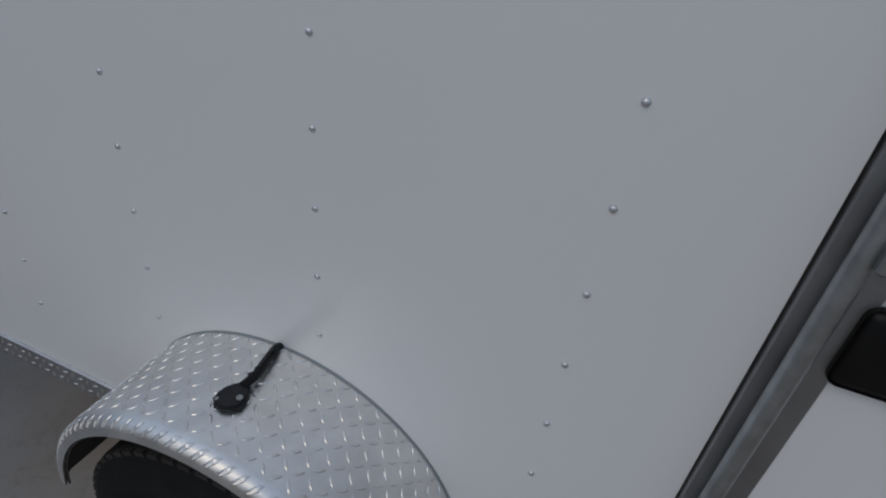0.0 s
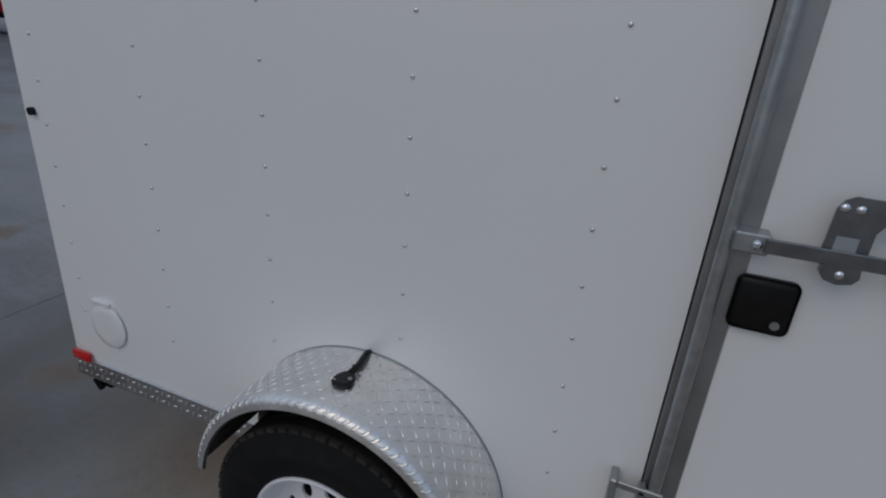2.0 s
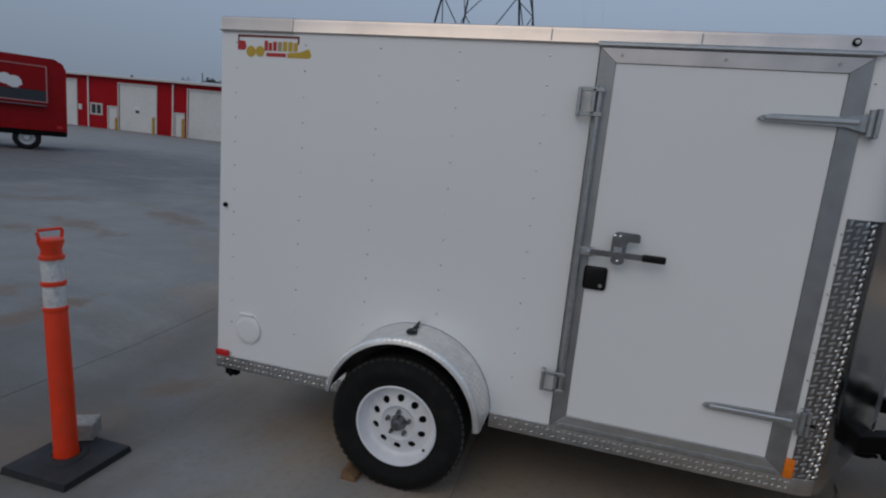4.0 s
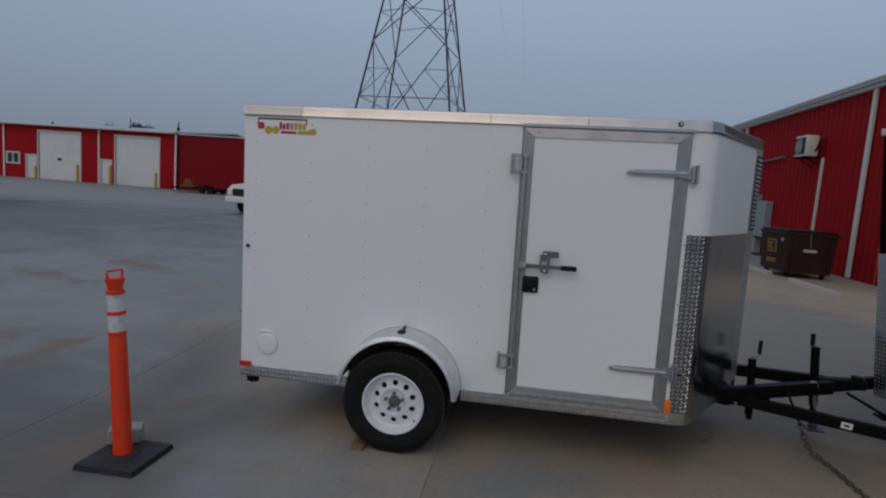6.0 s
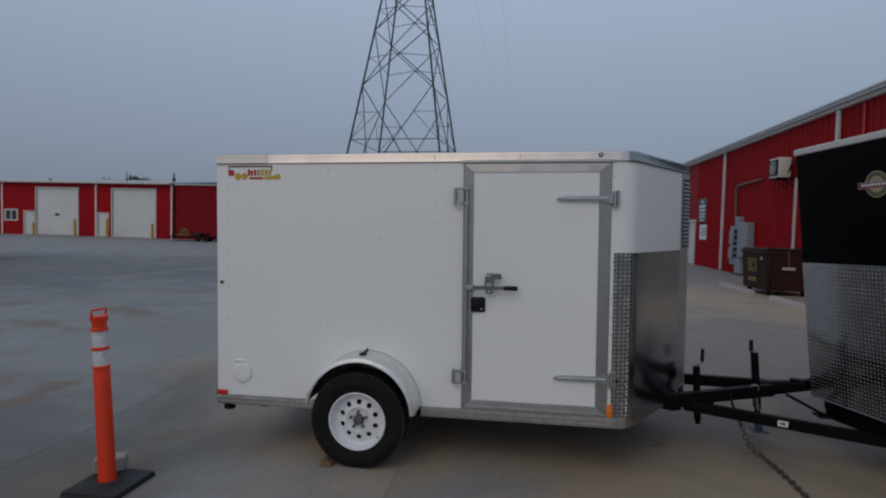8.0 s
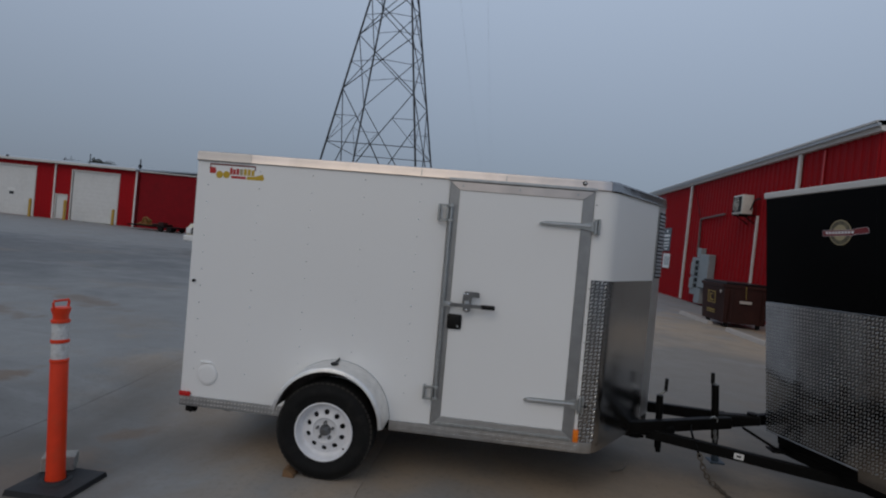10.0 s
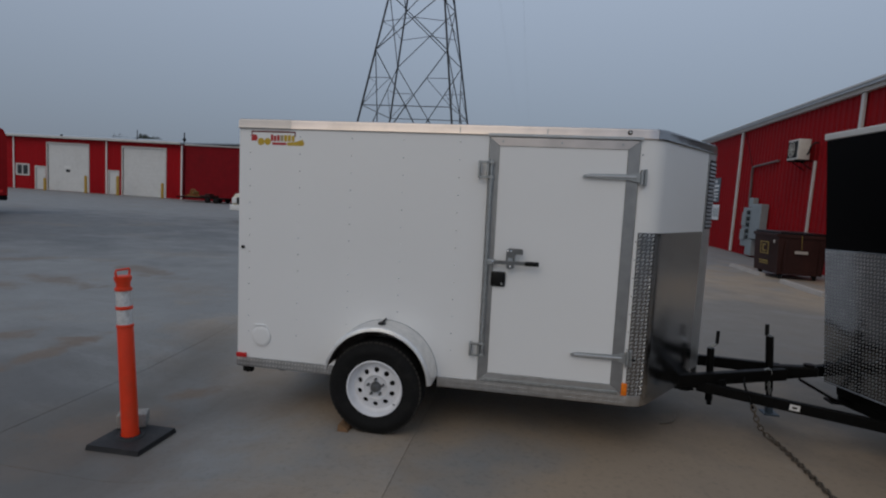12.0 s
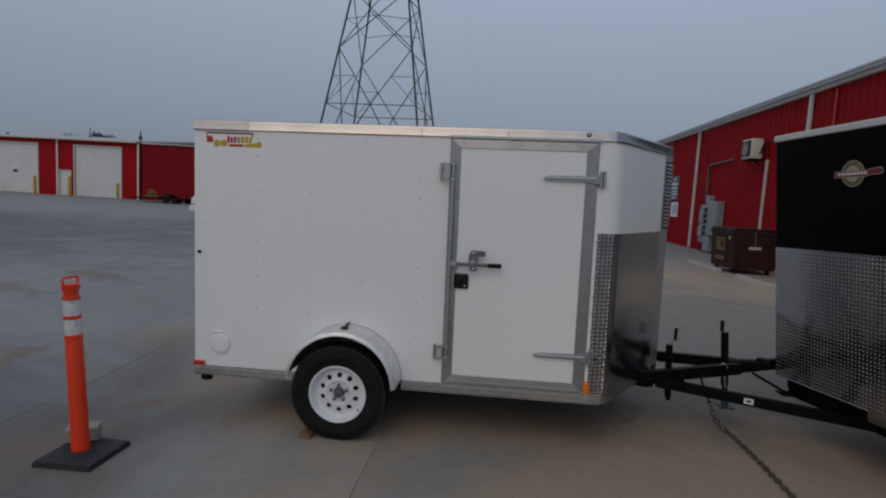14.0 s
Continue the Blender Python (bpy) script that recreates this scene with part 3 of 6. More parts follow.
rod(bm, (-32.87, FY + 2, FE + 0.1), (-32.87, FY + 2, FE + 1.2), 0.035, 8)
part("mast", bm, M_TOWER, far_shed)

# the older, duller wing beyond the corner
wing = thing("warehouse_wing", (-19, FY + 6, FZ), "dull dark red metal wing of a warehouse", "warehouse")
bm = bmesh.new()
box(bm, -26.8, -8, FY + 0.1, FY + 0.3, FZ - 0.5, FE - 0.06)
box(bm, -8.2, -8, FY + 0.31, FY + 12, FZ - 0.5, FE - 0.06)
wing_wall = part("wall", bm, M_RED_OLD, wing)
bm = bmesh.new()
for k in range(62):
    x = -26.6 + 0.3 * k
    prism(bm, [(x - 0.035, FY + 0.1), (x - 0.015, FY + 0.094), (x + 0.015, FY + 0.094), (x + 0.035, FY + 0.1)], FZ, FE - 0.08)
part("siding_ribbing", bm, M_RED_OLD, wing_wall, kind="stuff", smooth=None)
bm = bmesh.new()
box(bm, -26.8, -7.8, FY - 0.05, FY + 12.1, FE - 0.05, FE + 0.04, 0.015)
part("roof", bm, M_TRIM, wing)


def bollard(x, y, h=1.05):
    z = lie(x, y)
    bm = bmesh.new()
    lathe(bm, [(0, z - 0.1), (0.11, z - 0.1), (0.11, z + h - 0.06), (0.09, z + h - 0.015), (0.05, z + h + 0.01), (0, z + h + 0.015)], Matrix.Translation((x, y, 0)), 14)
    solo("bollard", bm, M_YELLOW, "yellow painted steel bollard beside a roller door", "bollard", "bollards by the roller doors")


for x, h in ((-39.3, 1.05), (-35.3, 1.45), (-32.26, 1.6), (-28.1, 1.25)):
    bollard(x, FY - 1.0, h)

# near shed, ribbed red siding that runs away from the yard
NX, NE = 11.2, 5.43
shed = thing("workshop_building", (NX + 6, 18, 0.02), "red ribbed metal workshop with pale gutter and downspouts", "building")
bm = bmesh.new()
holed_wall(bm, 10.1, 31.5, -0.3, NE, [(26.7, 27.7, 0.02, 2.36)], lambda u, d, z: Vector((NX + d, u, z)), 0.2)
shed_wall = part("wall", bm, M_RED_SHADED, shed)
bm = bmesh.new()
k = 0
y = 10.2
while y < 31.4:
    if not 26.6 < y < 27.8:
        prism(bm, [(NX, y - 0.045), (NX - 0.035, y - 0.02), (NX - 0.035, y + 0.02), (NX, y + 0.045)], 0.02, NE)
    for q in (0.1, 0.2):
        if not 26.55 < y + q < 27.85:
            prism(bm, [(NX, y + q - 0.016), (NX - 0.009, y + q - 0.006), (NX - 0.009, y + q + 0.006), (NX, y + q + 0.016)], 0.02, NE)
    y += 0.305
part("siding_ribbing", bm, M_RED_SHADED, shed_wall, kind="stuff", smooth=None)
bm = bmesh.new()
box(bm, NX + 0.21, NX + 14, 31.3, 31.5, -0.3, NE)
box(bm, NX + 13.8, NX + 14, 10.31, 31.29, -0.3, NE)
part("side_wall", bm, M_RED_SHADED, shed)
bm = bmesh.new()
# out of view; grey only so that the stone guard mirrors no red
box(bm, NX + 0.21, NX + 14, 10.1, 10.3, -0.3, NE)
part("end_wall", bm, M_END_GREY, shed, "unseen end wall, plain grey for the reflection it gives")
bm = bmesh.new()
prism(bm, [(NX - 0.25, NE + 0.08), (NX + 7, NE + 1.3), (NX + 14.3, NE + 0.08), (NX + 14.3, NE + 0.2), (NX + 7, NE + 1.42), (NX - 0.25, NE + 0.2)], 9.95, 31.8, Matrix(((1, 0, 0, 0), (0, 0, 1, 0), (0, 1, 0, 0), (0, 0, 0, 1))))
part("roof", bm, M_ROOF, shed)
bm = bmesh.new()
prism(bm, [(NX, NE - 0.02), (NX - 0.14, NE - 0.02), (NX - 0.17, NE + 0.06), (NX - 0.17, NE + 0.13), (NX - 0.2, NE + 0.17), (NX - 0.28, NE + 0.17), (NX - 0.28, NE + 0.22), (NX, NE + 0.22)], 9.95, 31.8, Matrix(((1, 0, 0, 0), (0, 0, 1, 0), (0, 1, 0, 0), (0, 0, 0, 1))))
part("gutter", bm, M_TRIM, shed)
for y in (13.45, 22.45, 29.8):
    bm = bmesh.new()
    box(bm, NX - 0.13, NX - 0.04, y - 0.07, y + 0.07, 0.1, NE - 0.03, 0.015)
    part("downspout", bm, M_TRIM, shed)
for y in (12.3,):
    bm = bmesh.new()
    box(bm, NX - 0.06, NX - 0.036, y - 0.04, y + 0.04, 0.05, NE - 0.1, 0.006)
    part("corner_trim", bm, M_LOGO_RED, shed, "narrow red flashing strip")
bm = bmesh.new()
box(bm, NX + 0.03, NX + 0.08, 26.75, 27.65, 0.07, 2.31, 0.01)
entry = part("entrance_door", bm, M_DOOR, shed)
bm = bmesh.new()
box(bm, NX - 0.05, NX + 0.1, 26.6, 26.73, 0.07, 2.46)
box(bm, NX - 0.05, NX + 0.1, 27.67, 27.8, 0.07, 2.46)
box(bm, NX - 0.05, NX + 0.1, 26.73, 27.67, 2.33, 2.46)
part("door_frame", bm, M_TRIM, entry)


def sign(name, y0, y1, z0, z1, mat, label, bars, bar_mat):
    root = thing(name, (NX - 0.06, (y0 + y1) / 2, z0), label, "sign")
    bm = bmesh.new()
    box(bm, NX - 0.06, NX - 0.037, y0, y1, z0, z1, 0.006)
    part("board", bm, mat, root)
    for a, b, c, d in bars:
        bm = bmesh.new()
        box(bm, NX - 0.066, NX - 0.0602, y0 + a * (y1 - y0), y0 + b * (y1 - y0), z0 + c * (z1 - z0), z0 + d * (z1 - z0))
        part("print_bar", bm, bar_mat, root)


sign("wall_sign", 24.85, 26.05, 2.3, 3.5, M_NAVY, "dark slate wall sign with pale bars of print", [(0.12, 0.88, 0.62, 0.72), (0.15, 0.85, 0.46, 0.54), (0.15, 0.8, 0.32, 0.38), (0.15, 0.85, 0.2, 0.26), (0.3, 0.7, 0.06, 0.12), (0.4, 0.6, 0.8, 0.92)], M_PAPER)
sign("wall_notice", 24.7, 25.75, 1.42, 2.17, M_PAPER, "white notice board under the wall sign", [(0.1, 0.25, 0.2, 0.8), (0.38, 0.5, 0.2, 0.8), (0.62, 0.72, 0.2, 0.8)], M_GREYBOX)

# electrical boxes, conduit
panel = thing("electrical_panel", (NX - 0.2, 21.3, 0.02), "grey electrical service panel with meters on a red wall", "electrical panel")
bm = bmesh.new()
box(bm, NX - 0.32, NX - 0.04, 19.45, 20.65, 0.7, 2.1, 0.02)
cab = part("cabinet", bm, M_GREYBOX, panel)
bm = bmesh.new()
box(bm, NX - 0.26, NX - 0.04, 20.7, 22.0, 0.35, 1.95, 0.02)
meters = part("meter_bank", bm, M_GREYBOX, panel)
for k in range(5):
    z = 0.75 + 0.25 * k
    bm = bmesh.new()
    box(bm, NX - 0.3, NX - 0.262, 20.72, 21.14, z - 0.11, z + 0.11, 0.012)
    socket = part("meter_socket", bm, M_GREYBOX, meters)
    bm = bmesh.new()
    rod(bm, (NX - 0.3, 20.93, z), (NX - 0.4, 20.93, z), 0.09, 14, 0.075)
    part("meter", bm, M_GLASS, socket)
for z0, z1, y0, y1 in ((1.2, 1.75, 21.3, 21.85), (0.6, 1.05, 21.35, 21.9)):
    bm = bmesh.new()
    box(bm, NX - 0.34, NX - 0.262, y0, y1, z0, z1, 0.015)
    part("breaker_box", bm, M_GREYBOX, meters)
bm = bmesh.new()
box(bm, NX - 0.3, NX - 0.04, 20.3, 21.1, 0.02, 0.65, 0.02)
part("base_box", bm, M_GREYBOX, panel)
bm = bmesh.new()
box(bm, NX - 0.26, NX - 0.04, 20.85, 21.35, 1.96, 2.35, 0.02)
part("junction_box", bm, M_GREYBOX, panel)
panel.location, panel.scale = (NX - 0.2, 20.37, 0.14), (1, 0.76, 1)
conduit = thing("conduit", (NX - 0.1, 21.3, 2.15), "grey electrical conduit climbing a red metal wall", "conduit")
bm = bmesh.new()
pipe(bm, [(NX - 0.1, 20.8, 2.2), (NX - 0.1, 20.9, 3.66), (NX - 0.1, 20.86, 3.74), (NX - 0.1, 20.7, 3.78), (NX - 0.1, 18.45, 3.865)], 0.045)
part("pipe", bm, M_CONDUIT, conduit)
bm = bmesh.new()
pipe(bm, [(NX - 0.08, 22.3, 5.45), (NX - 0.1, 21.6, 4.7), (NX - 0.09, 21.1, 4.0), (NX - 0.1, 20.9, 3.7)], 0.012, 6)
part("cable", bm, M_BLACK, conduit)

# wall air conditioner and its line cover
ac = thing("air_conditioner", (NX - 0.35, 16.3, 3.62), "ivory outdoor air conditioner unit bracketed to a red wall", "air conditioner")
bm = bmesh.new()
box(bm, NX - 0.62, NX - 0.2, 16.00, 16.95, 3.64, 4.34, 0.03, None, 2)
case = part("case", bm, M_AC, ac)
bm = bmesh.new()
box(bm, NX - 0.635, NX - 0.615, 16.06, 16.9, 3.71, 4.28, 0.006)
grille = part("fan_grille", bm, M_DARK, case)
for k in range(5):
    bm = bmesh.new()
    r = 0.05 + 0.055 * k
    pipe(bm, [(NX - 0.642, 16.55 + r * math.cos(a), 3.99 + r * math.sin(a)) for a in (math.tau * q / 20 for q in range(21))], 0.006, 5)
    part("grille_ring", bm, M_AC, grille)
for k in range(4):
    bm = bmesh.new()
    u = Vector((0, math.cos(math.pi * k / 4), math.sin(math.pi * k / 4))) * 0.27
    rod(bm, Vector((NX - 0.65, 16.55, 3.99)) - u, Vector((NX - 0.65, 16.55, 3.99)) + u, 0.006, 6)
    part("grille_bar", bm, M_AC, grille)
for y in (16.15, 16.80):
    bm = bmesh.new()
    beam(bm, (NX - 0.04, y, 3.61), (NX - 0.65, y, 3.61), 0.05, 0.05)
    beam(bm, (NX - 0.04, y, 3.32), (NX - 0.5, y, 3.60), 0.03, 0.03)
    part("bracket", bm, M_BLACK, ac)
bm = bmesh.new()
pipe(bm, [(NX - 0.3, 15.99, 3.82), (NX - 0.3, 15.88, 3.87), (NX - 0.25, 15.83, 4.12), (NX - 0.15, 15.83, 4.20), (NX - 0.03, 15.80, 4.20)], 0.03)
part("hose", bm, M_PLASTIC, ac)
ac.location, ac.scale = (NX - 0.35, 16.1, 3.68), (0.9, 0.8, 0.96)
bm = bmesh.new()
box(bm, NX - 0.12, NX - 0.04, 15.73, 15.79, 0.15, 3.66, 0.01)
solo("line_cover", bm, M_TRIM, "white plastic line cover running down a red wall", "line cover")

# dumpster
dump = thing("dumpster", (8.95, 12.36, 0.02), "dark brown steel dumpster with yellow stencil", "dumpster")
bm = bmesh.new()
DX, DY, DL, DW = 8.95, 12.36, 1.3, 1.45
lo = [(DX + 0.06, DY + 0.04), (DX + DL - 0.06, DY + 0.04), (DX + DL - 0.06, DY + DW - 0.04), (DX + 0.06, DY + DW - 0.04)]
hi = [(DX, DY), (DX + DL, DY), (DX + DL, DY + DW), (DX, DY + DW)]
lv = [bm.verts.new((x, y, 0.16)) for x, y in lo]
hv = [bm.verts.new((x, y, 1.27)) for x, y in hi]
for k in range(4):
    bm.faces.new((lv[k], lv[(k + 1) % 4], hv[(k + 1) % 4], hv[k]))
bm.faces.new(lv)
bin_body = part("body", bm, M_BROWN, dump)
bm = bmesh.new()
for a, b, c, d in ((DX - 0.03, DX + DL + 0.03, DY - 0.04, DY + 0.0), (DX - 0.03, DX + DL + 0.03, DY + DW, DY + DW + 0.04), (DX - 0.04, DX, DY + 0.001, DY + DW - 0.001), (DX + DL, DX + DL + 0.04, DY + 0.001, DY + DW - 0.001)):
    box(bm, a, b, c, d, 1.18, 1.27, 0.008)
part("rim", bm, M_BROWN, dump)
for q in (0, 1):
    bm = bmesh.new()
    box(bm, DX + 0.02 + q * DL / 2, DX + (q + 1) * DL / 2 - 0.02, DY - 0.02, DY + DW + 0.02, 1.275, 1.33, 0.015)
    part("lid", bm, M_PLASTIC, dump, "black plastic lid")
for x in (DX + 0.2, DX + 1.12):
    bm = bmesh.new()
    box(bm, x - 0.03, x + 0.03, DY - 0.03, DY + 0.03, 0.25, 1.12, 0.008)
    part("rib", bm, M_BROWN, dump)
for x in (DX + 0.2, DX + DL - 0.2):
    for y in (DY + 0.15, DY + DW - 0.15):
        bm = bmesh.new()
        rod(bm, (x - 0.03, y, 0.1), (x + 0.03, y, 0.1), 0.08, 14)
        box(bm, x - 0.05, x - 0.035, y - 0.04, y + 0.04, 0.1, 0.2)
        box(bm, x + 0.035, x + 0.05, y - 0.04, y + 0.04, 0.1, 0.2)
        part("caster", bm, M_RUBBER, dump)
side = Matrix.Translation((DX, DY, 0)) @ Matrix.Rotation(radians(-90), 4, "Z")
for a, b, c, d in ((-0.77, -0.3, 1.0, 1.03), (-0.77, -0.3, 0.68, 0.71), (-0.77, -0.74, 0.71, 1.0), (-0.33, -0.3, 0.71, 1.0), (-0.64, -0.59, 0.78, 0.92), (-0.67, -0.45, 0.92, 0.95), (-0.64, -0.42, 0.75, 0.78), (-0.8, -0.3, 0.46, 0.5), (-0.8, -0.3, 0.40, 0.43)):
    bm = bmesh.new()
    box(bm, a, b, -0.012, -0.002, c, d, 0, side @ Matrix.Rotation(radians(3.2), 4, "X") @ Matrix.Translation((0, -0.052, 0)))
    part("stencil", bm, M_STENCIL, bin_body, "yellow stencilled mark")
bm = bmesh.new()
box(bm, DX + 0.43, DX + 0.77, DY - 0.05, DY - 0.042, 0.75, 0.83)
part("label_plate", bm, M_KERB, bin_body, "pale label plate")
bm = bmesh.new()
rod(bm, (DX - 0.055, DY + 0.13, 1.05), (DX - 0.05, DY + 0.13, 1.05), 0.05, 14)
part("sticker", bm, M_KERB, bin_body, "pale round sticker")
bm = bmesh.new()
pipe(bm, [(DX + 0.57, DY - 0.05, 1.25), (DX + 0.585, DY - 0.055, 1.0), (DX + 0.6, DY - 0.055, 0.87)], 0.008, 6)
part("strap", bm, M_STENCIL, dump, "yellow strap")
dump.location = (8.9, 12.33, GROUND)
dump.rotation_euler = (0, 0, radians(3))


def wheel_stop(y0, y1):
    bm = bmesh.new()
    x = 8.74
    z = lie(x, y0) - 0.01
    prism(bm, [(x - 0.09, z), (x - 0.06, z + 0.11), (x + 0.06, z + 0.11), (x + 0.09, z)], y0, y1, Matrix(((1, 0, 0, 0), (0, 0, 1, 0), (0, 1, 0, 0), (0, 0, 0, 1))))
    solo("wheel_stop", bm, M_KERB, "pale precast concrete parking wheel stop", "wheel stop", "wheel stops along the workshop")


wheel_stop(9.3, 11.45)
wheel_stop(12.7, 15.1)


# ---- white cargo trailer ----
HALF = 1.1           # half its width
REAR = 0.017         # its rear end
Z0, ZT, ZR = 0.388, 0.46, 2.222   # underside, top of the lower strip, foot of the roof trim
slant = Vector((0.552, 0.834)).normalized()


def nose_line():
    """Plan of the near half of the nose, from the flat side round the corner to the tip."""
    pts = []
    a, c, b = Vector((2.955, 0)), Vector((3.055, 0)), Vector((3.055, 0)) + 0.1 * slant
    for k in range(9):
        t = k / 8
        pts.append((1 - t) ** 2 * a + 2 * t * (1 - t) * c + t * t * b)
    pts += [Vector((3.055, 0)) + d * slant for d in (0.3, 0.6, 0.85, 0.94, 0.98)]
    tip0, tipc, tip1 = Vector((3.055, 0)) + 1.1 * slant, Vector((3.7, 0.985)), Vector((3.705, HALF))
    for k in range(6):
        t = k / 5
        pts.append((1 - t) ** 2 * tip0 + 2 * t * (1 - t) * tipc + t * t * tip1)
    return pts


NOSE = nose_line()
NOSE_ALL = NOSE + [Vector((p.x, 2 * HALF - p.y)) for p in NOSE[-2::-1]]
PLAN = [Vector((REAR, 0)), Vector((1.5, 0))] + NOSE_ALL + [Vector((1.5, 2 * HALF)), Vector((REAR, 2 * HALF))]


def outward(path, closed=False):
    out = []
    for i, p in enumerate(path):
        a = path[i - 1] if i or closed else p
        b = path[(i + 1) % len(path)] if i < len(path) - 1 or closed else p
        d0, d1 = (p - a), (b - p)
        d = (d0.normalized() if d0.length else Vector((0, 0))) + (d1.normalized() if d1.length else Vector((0, 0)))
        d.normalize()
        out.append(Vector((d.y, -d.x)))
    return out


def run(bm, path, profile, closed=False, caps=True):
    """A moulding of the profile (out, z) along a plan line."""
    nrm = outward(path, closed)
    rows = [[bm.verts.new((p.x + o * q.x, p.y + o * q.y, z)) for o, z in profile] for p, q in zip(path, nrm)]
    pairs = list(zip(rows, rows[1:])) + ([(rows[-1], rows[0])] if closed else [])
    for a, b in pairs:
        for k in range(len(profile) - 1):
            bm.faces.new((a[k], b[k], b[k + 1], a[k + 1]))
    if not closed and caps and len(profile) > 2:
        bm.faces.new(rows[0])
        bm.faces.new(rows[-1][::-1])


trailer = thing("cargo_trailer", (1.2, HALF, GROUND), "white single-axle enclosed cargo trailer with side door and aluminium trim", "trailer")
DX0, DX1, DZ0, DZ1 = 1.905, 2.918, 0.462, 2.214   # door opening
bm = bmesh.new()
holed_wall(bm, REAR, 2.955, ZT, ZR, [(DX0, DX1, DZ0, DZ1)], lambda u, d, z: Vector((u, d, z)), 0.035)
side_wall = part("side_panel", bm, M_WHITE, trailer)
bm = bmesh.new()
run(bm, NOSE[:13], [(0, ZT), (0, ZR), (-0.03, ZR), (-0.03, ZT), (0, ZT)], caps=False)
part("nose_panel", bm, M_WHITE, trailer)
bm = bmesh.new()
far_nose = [Vector((p.x, 2 * HALF - p.y)) for p in NOSE[12::-1]]
run(bm, far_nose, [(0, ZT), (0, ZR), (-0.03, ZR), (-0.03, ZT), (0, ZT)], caps=False)
box(bm, REAR, 2.955, 2 * HALF - 0.035, 2 * HALF, ZT, ZR)
part("far_panel", bm, M_WHITE, trailer)
bm = bmesh.new()
box(bm, REAR, REAR + 0.04, 0.036, 2 * HALF - 0.036, ZT, ZR)
part("rear_door", bm, M_WHITE, trailer)
bm = bmesh.new()
run(bm, NOSE[12:] + [Vector((p.x, 2 * HALF - p.y)) for p in NOSE[-2:11:-1]], [(-0.03, ZT), (0.0034, ZT), (0.0034, ZR), (-0.03, ZR)])
nose_cap = part("nose_cap", bm, M_ALU, trailer)
# louvred vent on the tip of the nose
bm = bmesh.new()
run(bm, NOSE[13:], [(0.0036, 1.62), (0.005, 1.62), (0.005, 2.17), (0.0036, 2.17)])
vent = part("vent", bm, M_DARK, nose_cap)
for k in range(17):
    z = 1.63 + 0.031 * k
    bm = bmesh.new()
    run(bm, NOSE[13:], [(0.0052, z + 0.02), (0.0125, z + 0.004), (0.0135, z + 0.008), (0.006, z + 0.025)])
    part("louvre", bm, M_FRAME, vent)
# floor and roof
bm = bmesh.new()
prism(bm, [(p.x - 0.0, p.y) for p in [Vector((0.01, 0.01)), Vector((2.955, 0.01))] + NOSE_ALL[2:-2] + [Vector((2.955, 2 * HALF - 0.01)), Vector((0.01, 2 * HALF - 0.01))]], Z0 + 0.01, ZT - 0.002)
part("floor", bm, M_BLACK, trailer)
bm = bmesh.new()
inner = [p - 0.03 * q for p, q in zip(PLAN, outward(PLAN, True))]
rim_v = [bm.verts.new((p.x, p.y, 2.293)) for p in inner]
mid_v = [bm.verts.new((1.6 + 0.75 * (p.x - 1.6), HALF + 0.6 * (p.y - HALF), 2.325)) for p in inner]
for k in range(len(inner)):
    j = (k + 1) % len(inner)
    bm.faces.new((rim_v[k], rim_v[j], mid_v[j], mid_v[k]))
bm.faces.new(mid_v)
part("roof", bm, M_WHITE, trailer)
bm = bmesh.new()
run(bm, PLAN, [(-0.032, ZR), (0.009, ZR), (0.011, ZR + 0.006), (0.008, ZR + 0.012), (0.008, ZR + 0.052), (0.004, ZR + 0.064), (-0.006, ZR + 0.07), (-0.034, ZR + 0.071)], closed=True)
roof_trim = part("roof_trim", bm, M_WARM_ALU, trailer)
bm = bmesh.new()
# darker overlay on the same trim: the nose's dimmer reflection as colour
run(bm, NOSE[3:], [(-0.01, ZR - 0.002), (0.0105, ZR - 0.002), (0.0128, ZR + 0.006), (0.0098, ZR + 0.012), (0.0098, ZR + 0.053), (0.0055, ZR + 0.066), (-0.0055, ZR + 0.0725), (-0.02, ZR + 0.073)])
part("nose_trim", bm, M_GUARD, roof_trim, "roof trim round the nose, darkened for the way it faces")
bm = bmesh.new()
run(bm, [Vector((REAR, 0)), Vector((0.43, 0))], [(-0.01, ZR - 0.002), (0.0105, ZR - 0.002), (0.0128, ZR + 0.006), (0.0098, ZR + 0.012), (0.0098, ZR + 0.053), (0.0055, ZR + 0.066), (-0.0055, ZR + 0.0725), (-0.02, ZR + 0.073)])
part("trim_end", bm, M_TRIM_END, roof_trim, "duller grey end of the roof trim")
for x in (1.696, 2.3):
    bm = bmesh.new()
    box(bm, x - 0.003, x + 0.003, -0.0095, -0.0075, ZR + 0.008, ZR + 0.056, 0.0005)
    part("trim_joint", bm, M_ZINC, roof_trim)
bm = bmesh.new()
lathe(bm, [(0, 0.006), (0.008, 0.006), (0.012, 0.002), (0.016, 0.0), (0.016, -0.003)], Matrix.Translation((2.84, -0.0105, ZR + 0.042)) @ Matrix.Rotation(radians(90), 4, "X"), 16)
lamp = part("clearance_light", bm, M_PLASTIC, roof_trim)
bm = bmesh.new()
lathe(bm, [(0, 0.009), (0.005, 0.008), (0.008, 0.006)], Matrix.Translation((2.84, -0.0105, ZR + 0.042)) @ Matrix.Rotation(radians(90), 4, "X"), 14)
part("lens", bm, M_REFLECT, lamp, "pale lamp lens")
